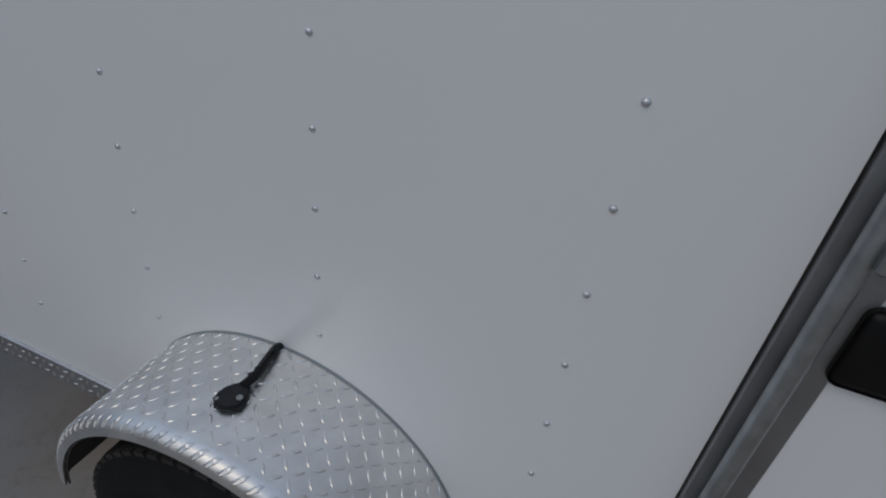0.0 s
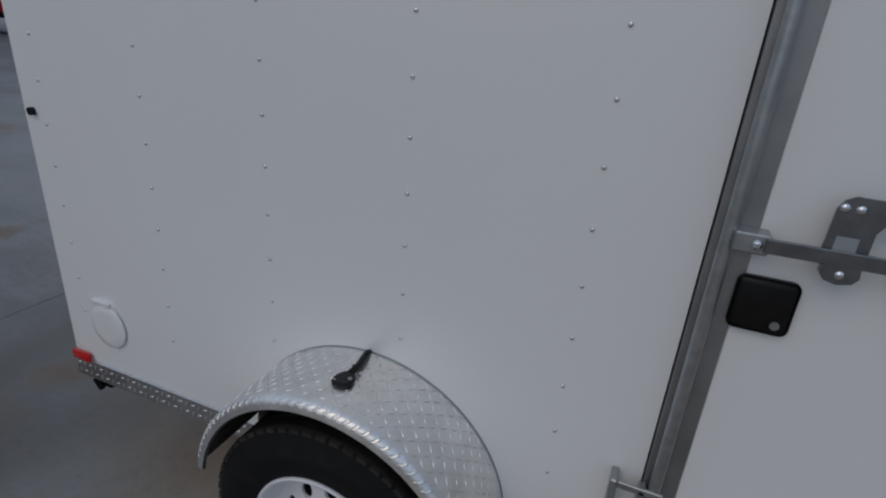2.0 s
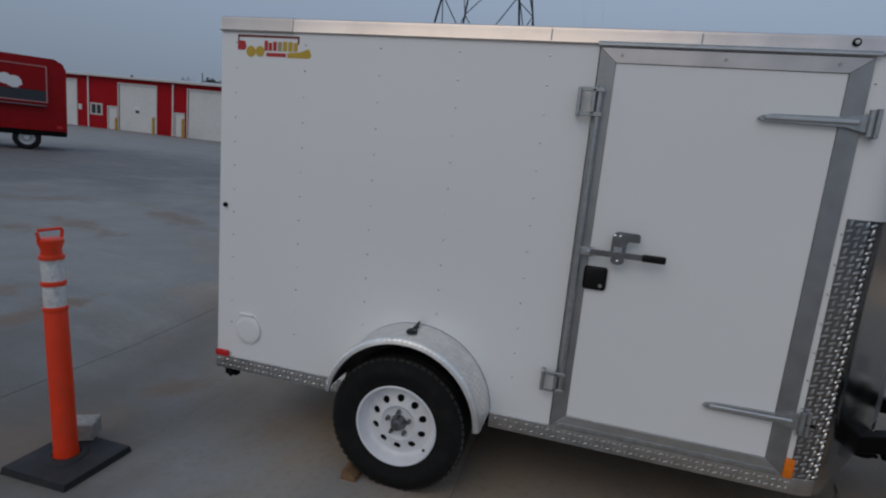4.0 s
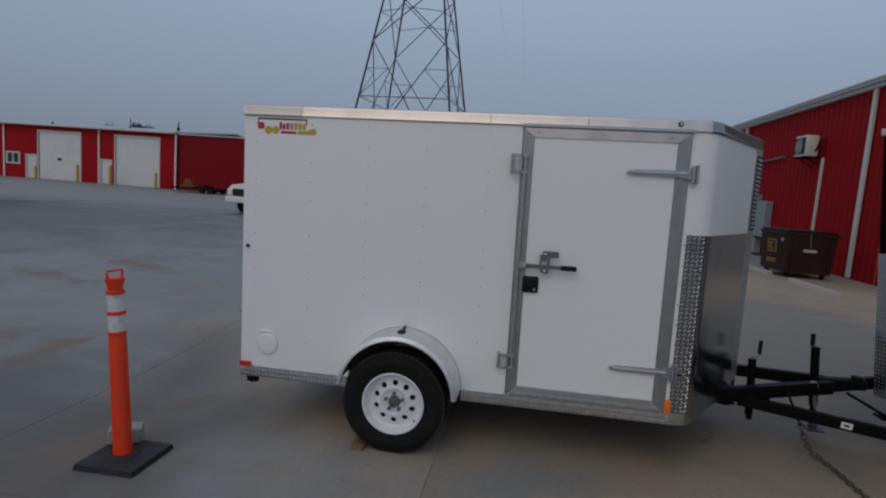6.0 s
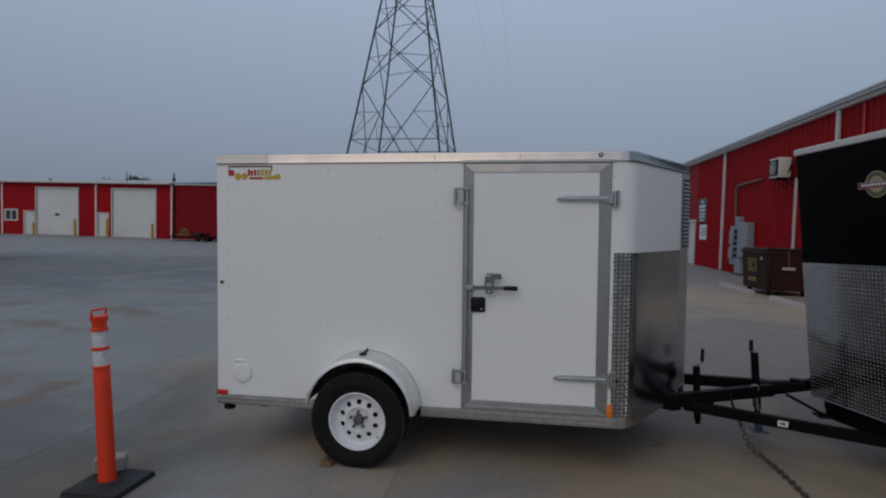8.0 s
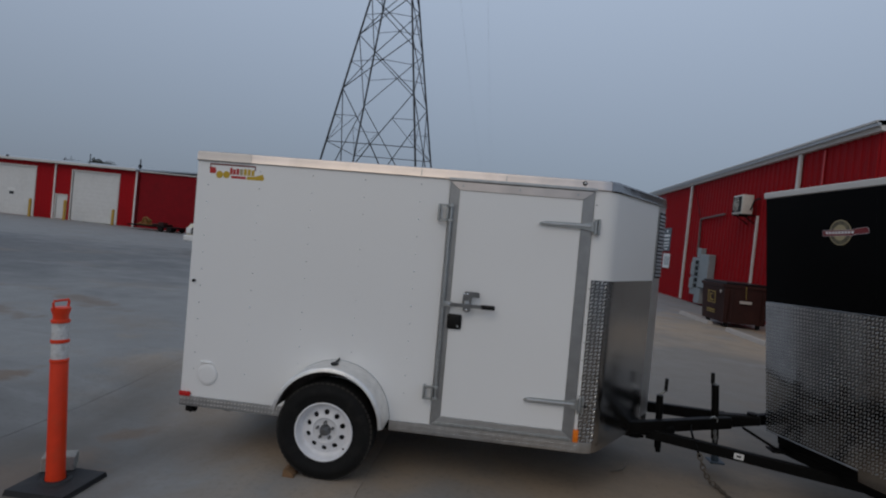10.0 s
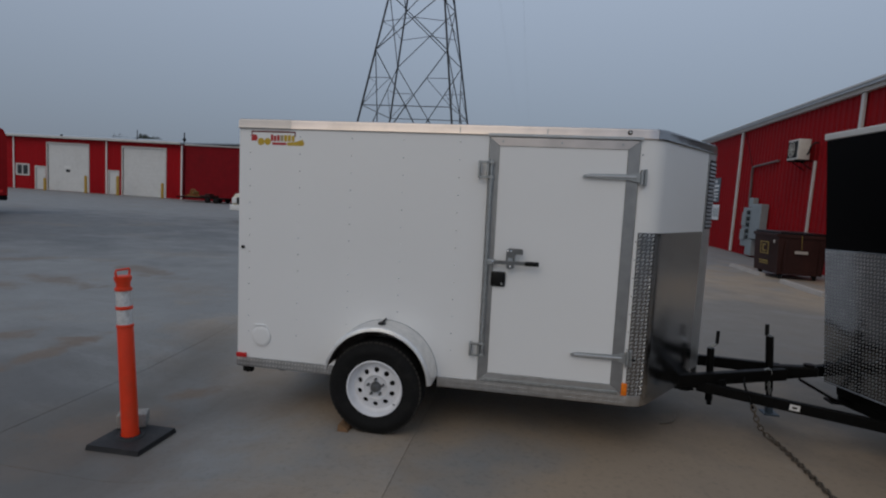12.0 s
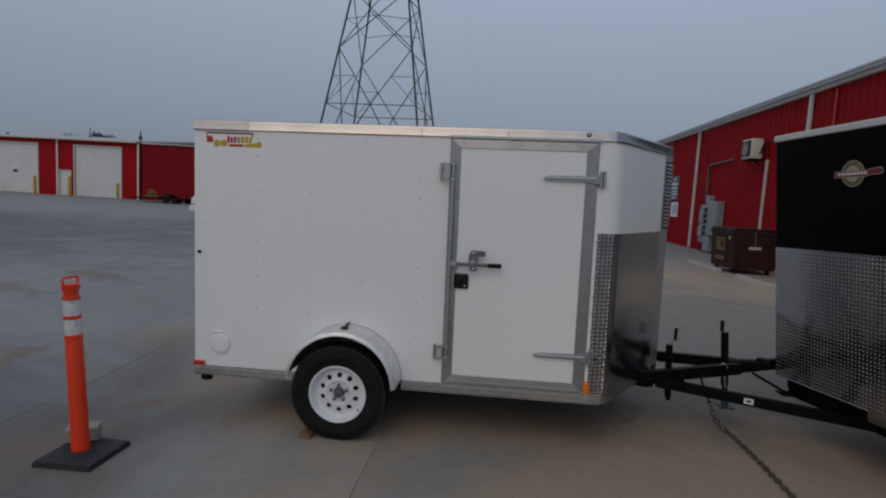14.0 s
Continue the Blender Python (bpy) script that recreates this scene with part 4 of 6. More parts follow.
# lower tread-plate strip
bm = bmesh.new()
PROF = [(-0.02, Z0), (0.006, Z0), (0.008, Z0 + 0.004), (0.008, ZT + 0.002), (0.002, ZT + 0.005), (-0.02, ZT + 0.001)]
run(bm, [Vector((REAR, 0)), Vector((0.814, 0))], PROF)
rear_strip = part("tread_strip", bm, M_STRIP, trailer)
bm = bmesh.new()
run(bm, [Vector((1.613, 0)), Vector((2.3, 0))] + NOSE[:5], PROF)
strip = part("tread_strip", bm, M_STRIP, trailer)
bm = bmesh.new()
run(bm, NOSE[4:14], [(-0.02, Z0), (0.003, Z0), (0.0035, Z0 + 0.004), (0.0035, ZT + 0.0035), (-0.02, ZT + 0.0035)])
part("nose_strip", bm, M_POLISH, trailer)
bm = bmesh.new()
lozenges(bm, lambda u, v: (Vector((REAR + u, -0.008, Z0 + 0.006 + v)), Vector((0, -1, 0))), 0.79, 0.062, 0.0255, 0.48, 0.0019)
# brighter metal than the strip itself: sky caught by the bars, as colour
part("tread_pattern", bm, M_FENDER, rear_strip, kind="stuff", smooth=None)
bm = bmesh.new()
lozenges(bm, lambda u, v: (Vector((1.63 + u, -0.008, Z0 + 0.006 + v)), Vector((0, -1, 0))), 1.32, 0.062, 0.0255, 0.48, 0.0019)
part("tread_pattern", bm, M_STRIP, strip, kind="stuff", smooth=None)

# stone guard: tread plate on the corner, polished sheet on the slant
bm = bmesh.new()
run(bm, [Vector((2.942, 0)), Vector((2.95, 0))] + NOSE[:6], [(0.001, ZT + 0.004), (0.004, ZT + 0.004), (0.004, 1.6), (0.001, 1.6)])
guard = part("corner_guard", bm, M_GUARD, trailer, "tread-plate corner guard, darkened as if mirroring the yard")
bm = bmesh.new()


def on_corner(u, v):
    line = [Vector((2.942, 0))] + NOSE[:7]
    for a, b in zip(line, line[1:]):
        d = (b - a).length
        if u <= d or b is line[-1]:
            p = a + (b - a) * (u / d)
            q = (b - a).normalized()
            return Vector((p.x + 0.004 * q.y, p.y - 0.004 * q.x, ZT + 0.006 + v)), Vector((q.y, -q.x, 0))
        u -= d


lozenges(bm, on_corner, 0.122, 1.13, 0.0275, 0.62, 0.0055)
# bars far paler than their sheet: sky glints put into the colour
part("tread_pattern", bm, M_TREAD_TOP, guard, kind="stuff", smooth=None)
bm = bmesh.new()
run(bm, NOSE[5:13], [(0.0005, ZT + 0.004), (0.0032, ZT + 0.004), (0.0032, 1.6), (0.0005, 1.6)])
part("stone_guard", bm, M_POLISH, trailer, "polished aluminium stone guard sheet")
# rivets in five columns
bm = bmesh.new()
lathe(bm, [(0.0054, 0), (0.005, 0.0016), (0.0034, 0.003), (0, 0.0035)], Matrix.Rotation(radians(90), 4, "X"), 10)
rivet = link_mesh("rivet", bm, M_RIVET, 60)
for x in (0.106, 0.502, 0.901, 1.292, 1.7):
    for k in range(-2, 12):
        z = 0.917 + 0.1253 * k
        if z > 2.19 or (x in (0.901, 1.292) and z < 0.78 + (0.13 if x > 1 else 0)):
            continue
        shared_part("rivet", rivet, side_wall, (x, -0.0003, z))
for k in range(9):
    shared_part("rivet", rivet, side_wall, (2.934, -0.0003, 0.66 + 0.1253 * k if k < 8 else 2.12))

# side door
bm = bmesh.new()
box(bm, 1.9785, 2.8375, -0.008, 0.02, 0.5325, 2.1495, 0.002)
door = part("side_door", bm, M_WHITE, trailer, "white side door in an aluminium frame")


def frame_member(name, mat, ax, az, bx, bz, cx, cz, dx, dz):
    """One mitred length of the door's frame: outer edge a to b, inner edge c to d, the inner edge set lower."""
    bm = bmesh.new()
    face = [bm.verts.new(p) for p in ((ax, -0.0125, az), (bx, -0.0125, bz), (cx, -0.0135, cz), (dx, -0.0135, dz))]
    back = [bm.verts.new((v.co.x, 0.028, v.co.z)) for v in face]
    bm.faces.new(face)
    bm.faces.new(back[::-1])
    for k in range(4):
        bm.faces.new((face[k], back[k], back[(k + 1) % 4], face[(k + 1) % 4]))
    bmesh.ops.recalc_face_normals(bm, faces=bm.faces[:])
    bmesh.ops.bevel(bm, geom=bm.edges[:], offset=0.0009, segments=1, affect="EDGES")
    part(name, bm, mat, door)


a, b, c, d, g = DX0 + 0.004, DX1 - 0.004, DZ0 + 0.004, DZ1 - 0.004, 0.0006
# one metal in three tones: each member's reflection is put into its colour
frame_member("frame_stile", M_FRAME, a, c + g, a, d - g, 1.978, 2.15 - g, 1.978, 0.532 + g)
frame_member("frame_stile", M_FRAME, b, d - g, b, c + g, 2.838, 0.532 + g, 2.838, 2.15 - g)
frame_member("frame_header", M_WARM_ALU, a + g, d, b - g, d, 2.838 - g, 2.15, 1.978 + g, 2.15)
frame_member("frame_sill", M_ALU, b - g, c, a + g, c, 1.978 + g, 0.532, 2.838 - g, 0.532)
bm = bmesh.new()
prism(bm, [(0.002, DZ0 + 0.03), (0.002, DZ0 + 0.006), (-0.0165, DZ0 + 0.004), (-0.018, DZ0 + 0.009), (-0.0145, DZ0 + 0.03)], DX0 + 0.03, DX1 - 0.03, Matrix(((0, 0, 1, 0), (1, 0, 0, 0), (0, 1, 0, 0), (0, 0, 0, 1))))
part("sill_drip", bm, M_ZINC, door)
for x in (2.0, 2.4, 2.8):
    bm = bmesh.new()
    rod(bm, (x, -0.012, 2.181), (x, -0.017, 2.181), 0.007, 8)
    part("screw", bm, M_ZINC, door)
bm = bmesh.new()
box(bm, DX0 - 0.008, DX1 + 0.012, -0.026, -0.002, 2.2285, 2.2345, 0.0015)
box(bm, DX0 - 0.008, DX1 + 0.012, -0.026, -0.022, 2.217, 2.2285, 0.001)
part("drip_cap", bm, M_ALU, trailer)
# bar lock: upright pipe, keepers, lever, hasp
bm = bmesh.new()
rod(bm, (1.932, -0.034, 0.655), (1.932, -0.034, 2.05), 0.0125, 14)
bar = part("lock_bar", bm, M_ZINC, door)
for z0, z1 in ((1.922, 2.042), (0.652, 0.752)):
    bm = bmesh.new()
    box(bm, 1.84, 1.856, -0.05, -0.002, z0, z1, 0.003)
    box(bm, 1.856, 1.95, -0.05, -0.042, z1 - 0.018, z1, 0.002)
    box(bm, 1.856, 1.95, -0.05, -0.042, z0, z0 + 0.018, 0.002)
    box(bm, 1.9, 1.915, -0.05, -0.014, z0 + 0.006, z1 - 0.006, 0.002)
    part("keeper", bm, M_ZINC, door)
for z in (1.34,):
    bm = bmesh.new()
    box(bm, 1.938, 1.995, -0.056, -0.0125, z - 0.018, z + 0.018, 0.003)
    clamp = part("bar_clamp", bm, M_ZINC, door)
    bm = bmesh.new()
    lathe(bm, [(0.009, 0), (0.008, 0.003), (0.004, 0.006), (0, 0.006)], Matrix.Translation((1.975, -0.056, z)) @ Matrix.Rotation(radians(90), 4, "X"), 12)
    part("rivet_head", bm, M_CHROME, clamp)
bm = bmesh.new()
beam(bm, (1.985, -0.058, 1.342), (2.21, -0.06, 1.344), 0.007, 0.026, 0.002)
lever = part("lock_lever", bm, M_STEEL, door)
bm = bmesh.new()
box(bm, 2.2, 2.297, -0.07, -0.05, 1.328, 1.36, 0.006, None, 2)
part("grip", bm, M_PLASTIC, lever, "black rubber grip")
bm = bmesh.new()
XZ_WALL = Matrix(((1, 0, 0, 0), (0, 0, -1, 0), (0, 1, 0, 0), (0, 0, 0, 1)))
prism(bm, [(2.066, 1.33), (2.08, 1.33), (2.08, 1.378), (2.114, 1.378), (2.114, 1.33), (2.13, 1.33), (2.13, 1.39), (2.138, 1.404), (2.18, 1.404), (2.184, 1.41), (2.182, 1.436), (2.175, 1.442), (2.09, 1.444), (2.076, 1.436), (2.068, 1.42)], 0.046, 0.052, XZ_WALL)
prism(bm, [(2.072, 1.315), (2.08, 1.304), (2.1, 1.299), (2.12, 1.304), (2.128, 1.315), (2.126, 1.334), (2.074, 1.334)], 0.046, 0.062, XZ_WALL)
box(bm, 2.08, 2.12, -0.046, -0.008, 1.312, 1.33, 0.003)
hasp = part("hasp", bm, M_STEEL, door, "dark plated steel hasp")
for x, z, d in ((2.1, 1.316, 0.062), (2.1, 1.424, 0.052), (2.078, 1.424, 0.052)):
    bm = bmesh.new()
    lathe(bm, [(0.008, 0), (0.007, 0.002), (0.004, 0.004), (0, 0.0045)], Matrix.Translation((x, -d, z)) @ Matrix.Rotation(radians(90), 4, "X"), 12)
    part("rivet_head", bm, M_CHROME, hasp)
bm = bmesh.new()
box(bm, 1.968, 2.07, -0.026, -0.008, 1.166, 1.272, 0.014, None, 3)
lock = part("flush_lock", bm, M_PLASTIC, door)
bm = bmesh.new()
rod(bm, (2.045, -0.026, 1.188), (2.045, -0.03, 1.188), 0.008, 14)
part("key_cylinder", bm, M_ZINC, lock)
# strap hinges
for z in (1.968, 0.728):
    bm = bmesh.new()
    pts = [(2.55, z - 0.004), (2.562, z + 0.006), (2.6, z + 0.014), (2.86, z + 0.019), (2.89, z + 0.028), (2.945, z + 0.038), (2.945, z - 0.038), (2.89, z - 0.028), (2.86, z - 0.019), (2.6, z - 0.015), (2.565, z - 0.013)]
    front = [bm.verts.new((x, -0.03, h)) for x, h in pts]
    rear = [bm.verts.new((x, -0.0125, h)) for x, h in pts]
    bm.faces.new(front)
    bm.faces.new(rear[::-1])
    for k in range(len(pts)):
        j = (k + 1) % len(pts)
        bm.faces.new((front[k], front[j], rear[j], rear[k]))
    hinge = part("strap_hinge", bm, M_ZINC, door)
    bm = bmesh.new()
    rod(bm, (2.937, -0.03, z - 0.05), (2.937, -0.03, z + 0.05), 0.013, 12)
    box(bm, 2.95, 2.966, -0.04, -0.003, z - 0.056, z + 0.056, 0.003)
    part("knuckle", bm, M_ZINC, hinge)
    if z < 1:
        bm = bmesh.new()
        rod(bm, (2.95, -0.032, z), (2.985, -0.034, z - 0.004), 0.008, 8)
        part("hinge_pin", bm, M_BLACK, hinge, "dark hinge pin")
    bm = bmesh.new()
    beam(bm, (2.572, -0.033, z), (2.9, -0.034, z + 0.002), 0.012, 0.017, 0.004)
    part("strap_ridge", bm, M_ALU, hinge)
    for x in (2.62, 2.72, 2.82):
        bm = bmesh.new()
        rod(bm, (x, -0.03, z), (x, -0.036, z), 0.008, 6)
        part("bolt", bm, M_ZINC, hinge)

# lights, hatch, decal
bm = bmesh.new()
box(bm, 2.912, 2.951, -0.02, -0.0045, 0.462, 0.552, 0.006, None, 2)
part("side_marker", bm, M_AMBER, trailer, "amber side marker lamp")
bm = bmesh.new()
box(bm, 0.014, 0.1, -0.018, -0.007, 0.461, 0.497, 0.004, None, 2)
part("rear_marker", bm, M_RED_LENS, trailer, "red rear marker lamp")
bm = bmesh.new()
rod(bm, (0.056, 0.0, 1.326), (0.056, -0.013, 1.326), 0.012, 14)
rod(bm, (0.056, -0.013, 1.326), (0.056, -0.015, 1.326), 0.006, 12)
part("grommet", bm, M_PLASTIC, trailer)
bm = bmesh.new()
ON_SIDE = Matrix(((1, 0, 0, 0), (0, 0, -1, 0), (0, 1, 0, 0), (0, 0, 0, 1)))
plate = [(0.268 - 0.03 + 0.03 * math.cos(a), 0.73 - 0.03 + 0.03 * math.sin(a)) for a in (math.pi / 2 * k / 4 for k in range(5))]
plate += [(0.172 - 0.02 * math.sin(a), 0.72 + 0.01 * math.cos(a)) for a in (math.pi / 2 * k / 3 for k in range(4))] + [(0.152, 0.585), (0.165, 0.56), (0.24, 0.555), (0.268, 0.585)]
prism(bm, plate, 0.0004, 0.006, ON_SIDE)
cover = part("outlet_cover", bm, M_WHITE, trailer, "white outlet cover plate with a round lid")
bm = bmesh.new()
lathe(bm, [(0.078, 0.004), (0.0775, 0.008), (0.074, 0.0105), (0.05, 0.0115), (0, 0.012)], Matrix.Translation((0.216, 0, 0.637)) @ Matrix.Rotation(radians(90), 4, "X"), 36)
part("lid", bm, M_WHITE, cover)
bm = bmesh.new()
box(bm, 0.165, 0.245, -0.015, -0.006, 0.718, 0.734, 0.004, None, 2)
part("cover_hinge", bm, M_WHITE, cover)


def mark(name, outline, mat):
    bm = bmesh.new()
    bm.faces.new([bm.verts.new((x, -0.0015, z)) for x, z in outline])
    part(name, bm, mat, trailer, smooth=None)


def square(x0, x1, z0, z1):
    return [(x0, z0), (x1, z0), (x1, z1), (x0, z1)]


def disc(x, z, r):
    return [(x + r * math.cos(math.tau * k / 20), z + r * math.sin(math.tau * k / 20)) for k in range(20)]


# the maker's mark, as plain shapes
mark("decal_line", [(0.112, 2.175), (0.12, 2.175), (0.12, 2.196), (0.456, 2.196), (0.456, 2.17), (0.465, 2.17), (0.465, 2.207), (0.112, 2.207)], M_LOGO_MAROON)
mark("decal_block", [(0.112, 2.133), (0.155, 2.133), (0.163, 2.15), (0.155, 2.176), (0.112, 2.18)], M_LOGO_RED)
mark("decal_disc", disc(0.19, 2.127, 0.027), M_LOGO_YELLOW)
mark("decal_disc", disc(0.243, 2.129, 0.026), M_LOGO_YELLOW)
for x0, x1, z1, mat in ((0.268, 0.288, 2.182, M_LOGO_RED), (0.292, 0.312, 2.172, M_LOGO_RED), (0.318, 0.338, 2.178, M_LOGO_RED), (0.344, 0.368, 2.178, M_LOGO_GOLD), (0.374, 0.398, 2.18, M_LOGO_YELLOW), (0.404, 0.428, 2.18, M_LOGO_YELLOW), (0.434, 0.456, 2.176, M_LOGO_YELLOW)):
    mark("decal_letter", square(x0, x1, 2.134, z1), mat)
mark("decal_bar", square(0.28, 0.392, 2.106, 2.124), M_LOGO_RED)
mark("decal_bar", [(0.4, 2.104), (0.522, 2.104), (0.535, 2.118), (0.52, 2.15), (0.47, 2.132), (0.4, 2.126)], M_LOGO_YELLOW)

# fender and wheel
CX, CZ, RF = 1.212, 0.452, 0.399
turned = Matrix(((1, 0, 0, CX), (0, 0, 1, 0), (0, 1, 0, CZ), (0, 0, 0, 1)))
bm = bmesh.new()
lathe(bm, [(RF, 0.0), (RF, -0.222), (RF - 0.003, -0.236), (RF - 0.01, -0.244), (RF - 0.018, -0.247), (RF - 0.03, -0.249), (RF - 0.03, -0.245), (RF - 0.019, -0.243), (RF - 0.012, -0.24), (RF - 0.006, -0.233), (RF - 0.004, -0.222), (RF - 0.004, 0.0)], turned, 48, 0.04, math.pi - 0.2)
fender = part("fender", bm, M_FENDER, trailer, "bright tread-plate wheel fender")
bm = bmesh.new()
lozenges(bm, lambda u, v: (Vector((CX + RF * math.cos(0.04 + u / RF), -v, CZ + RF * math.sin(0.04 + u / RF))), Vector((math.cos(0.04 + u / RF), 0, math.sin(0.04 + u / RF)))), (math.pi - 0.2) * RF, 0.222, 0.0235, 0.5, 0.0018, True, 0.24)


def on_lip(u, v):
    roll, a = v / 0.022, u / RF
    r, out = RF - 0.022 + 0.0222 * math.cos(roll), -0.225 - 0.0222 * math.sin(roll)
    return Vector((CX + r * math.cos(a), out, CZ + r * math.sin(a))), Vector((math.cos(a) * math.cos(roll), -math.sin(roll), math.sin(a) * math.cos(roll)))


for k in range(44):   # slanting bars that the rolled lip cuts across
    u0 = 0.03 + k * ((math.pi - 0.2) * RF - 0.03) / 44
    ring, mid = [], []
    for t, q in ((-1, 0), (-0.5, -1), (0.5, -1), (1, 0), (0.5, 1), (-0.5, 1)):
        for line, f, h in ((ring, 1.0, 0.0003), (mid, 0.6, 0.001)):
            p, nrm = on_lip(u0 + f * (0.011 * t + 0.004 * q), 0.018 + f * (0.015 * t - 0.003 * q))
            line.append(bm.verts.new(p + nrm * h))
    for i in range(6):
        bm.faces.new((ring[i], ring[(i + 1) % 6], mid[(i + 1) % 6], mid[i]))
    bm.faces.new(mid)
part("tread_pattern", bm, M_FENDER, fender, kind="stuff", smooth=None)
bm = bmesh.new()
lathe(bm, [(RF + 0.0005, -0.004), (RF + 0.0022, -0.003), (RF + 0.003, 0.0)], turned, 48, 0.04, math.pi - 0.2)
part("seam_line", bm, M_GREYBOX, fender, "thin grey line along the panel joint")
bm = bmesh.new()
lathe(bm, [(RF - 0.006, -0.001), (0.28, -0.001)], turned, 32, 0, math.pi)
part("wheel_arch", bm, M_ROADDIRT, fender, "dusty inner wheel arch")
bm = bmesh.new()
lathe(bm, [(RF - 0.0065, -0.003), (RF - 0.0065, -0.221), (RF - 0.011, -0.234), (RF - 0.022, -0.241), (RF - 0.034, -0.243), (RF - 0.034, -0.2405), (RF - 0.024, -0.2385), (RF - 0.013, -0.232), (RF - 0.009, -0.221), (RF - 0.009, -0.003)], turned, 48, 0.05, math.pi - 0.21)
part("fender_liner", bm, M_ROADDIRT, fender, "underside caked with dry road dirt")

WY, WZ = -0.128, 0.397
axle = Matrix(((1, 0, 0, CX - 0.013), (0, 0, -1, WY), (0, 1, 0, WZ), (0, 0, 0, 1)))
bm = bmesh.new()
R = 0.342
prof = [(0.196, -0.085), (0.225, -0.1), (0.275, -0.107), (0.312, -0.1), (0.33, -0.084)]
for h in (-0.06, -0.02, 0.02, 0.06):
    prof += [(R, h - 0.014), (R, h + 0.010), (R - 0.008, h + 0.013), (R - 0.008, h + 0.023)]
prof += [(R, 0.074), (0.33, 0.086), (0.312, 0.1), (0.298, 0.104), (0.294, 0.107), (0.275, 0.108), (0.252, 0.106), (0.248, 0.103), (0.225, 0.1), (0.204, 0.092), (0.196, 0.085)]
lathe(bm, prof, axle, 64)
tyre = part("tyre", bm, M_RUBBER, trailer)
bm = bmesh.new()
for k in range(56):
    m = axle @ Matrix.Rotation(math.tau * k / 56, 4, "Z")
    for s in (1, -1):
        box(bm, R - 0.014, R - 0.003, -0.013, 0.013, 0.072 * s, 0.087 * s, 0, m)
part("shoulder_tread", bm, M_TREAD_DUST, tyre, kind="stuff", smooth=None)
bm = bmesh.new()
lathe(bm, [(0.191, -0.085), (0.197, -0.02), (0.199, 0.07), (0.205, 0.09), (0.205, 0.097), (0.2, 0.1), (0.194, 0.097), (0.19, 0.08), (0.187, 0.05), (0.18, 0.036), (0.169, 0.03), (0.155, 0.034)], axle, 48)
lathe(bm, [(0.096, 0.056), (0.088, 0.058), (0.078, 0.05), (0.07, 0.047), (0.04, 0.046), (0.04, 0.03)], axle, 40)


def hole_ring(bm, r0, h0, r1, h1, n, rh, centre):
    """A ring of sheet with n round holes."""
    step = math.tau / n
    for s in range(n):
        t0 = s * step + step / 2
        sq, ho = [], []
        side_pts = [(u, -1) for u in (-1, -0.5, 0, 0.5)] + [(1, u) for u in (-1, -0.5, 0, 0.5)] + [(u, 1) for u in (1, 0.5, 0, -0.5)] + [(-1, u) for u in (1, 0.5, 0, -0.5)]
        for a, b in side_pts:
            t = (a + 1) / 2
            r, h = r0 + (r1 - r0) * t, h0 + (h1 - h0) * t
            ang = t0 + b * step / 2
            sq.append(bm.verts.new(axle @ Vector((r * math.cos(ang), r * math.sin(ang), h))))
            w = Vector((a, b)).normalized() * rh
            r = centre + w.x
            ang = t0 + w.y / centre
            h = h0 + (h1 - h0) * (r - r0) / (r1 - r0)
            ho.append((bm.verts.new(axle @ Vector((r * math.cos(ang), r * math.sin(ang), h))), bm.verts.new(axle @ Vector((r * math.cos(ang), r * math.sin(ang), h - 0.008)))))
        for k in range(16):
            j = (k + 1) % 16
            bm.faces.new((sq[k], sq[j], ho[j][0], ho[k][0]))
            bm.faces.new((ho[k][0], ho[j][0], ho[j][1], ho[k][1]))


hole_ring(bm, 0.096, 0.056, 0.155, 0.034, 10, 0.0185, 0.125)
rim = part("rim", bm, M_RIM, trailer, "white modular steel rim with round holes")
bm = bmesh.new()
lathe(bm, [(0.187, 0.0), (0.0, 0.0)], axle, 32)
part("brake_drum", bm, M_DARK, rim)
bm = bmesh.new()
lathe(bm, [(0.037, 0.04), (0.036, 0.062), (0.031, 0.07), (0.029, 0.086), (0.022, 0.094), (0, 0.096)], axle, 24)
part("hub_cap", bm, M_STEEL, rim, "greasy grey hub cap")
for k in range(5):
    a = math.tau * k / 5 + 0.35
    bm = bmesh.new()
    bmesh.ops.create_cone(bm, cap_ends=True, segments=6, radius1=0.0115, radius2=0.009, depth=0.03, matrix=axle @ Matrix.Translation((0.057 * math.cos(a), 0.057 * math.sin(a), 0.06)))
    part("lug_nut", bm, M_STEEL, rim)
bm = bmesh.new()
rod(bm, axle @ Vector((0.132, -0.12, 0.042)), axle @ Vector((0.158, -0.122, 0.06)), 0.006, 8)
part("valve", bm, M_PLASTIC, rim)
bm = bmesh.new()
rod(bm, (CX, -0.1, WZ), (CX, 2.1, WZ), 0.035, 14)
part("axle", bm, M_BLACK, trailer)
bm = bmesh.new()
lathe(bm, prof, Matrix(((1, 0, 0, CX), (0, 0, 1, 2 * HALF - WY), (0, 1, 0, WZ), (0, 0, 0, 1))), 48)
part("tyre", bm, M_RUBBER, trailer)
bm = bmesh.new()
lathe(bm, [(RF, 0.0), (RF, 0.24), (RF - 0.04, 0.246), (RF - 0.04, 0.242), (RF - 0.004, 0.235), (RF - 0.004, 0.0)], Matrix(((1, 0, 0, CX), (0, 0, 1, 2 * HALF), (0, 1, 0, CZ), (0, 0, 0, 1))), 32, 0, math.pi)
part("fender", bm, M_FENDER, trailer)

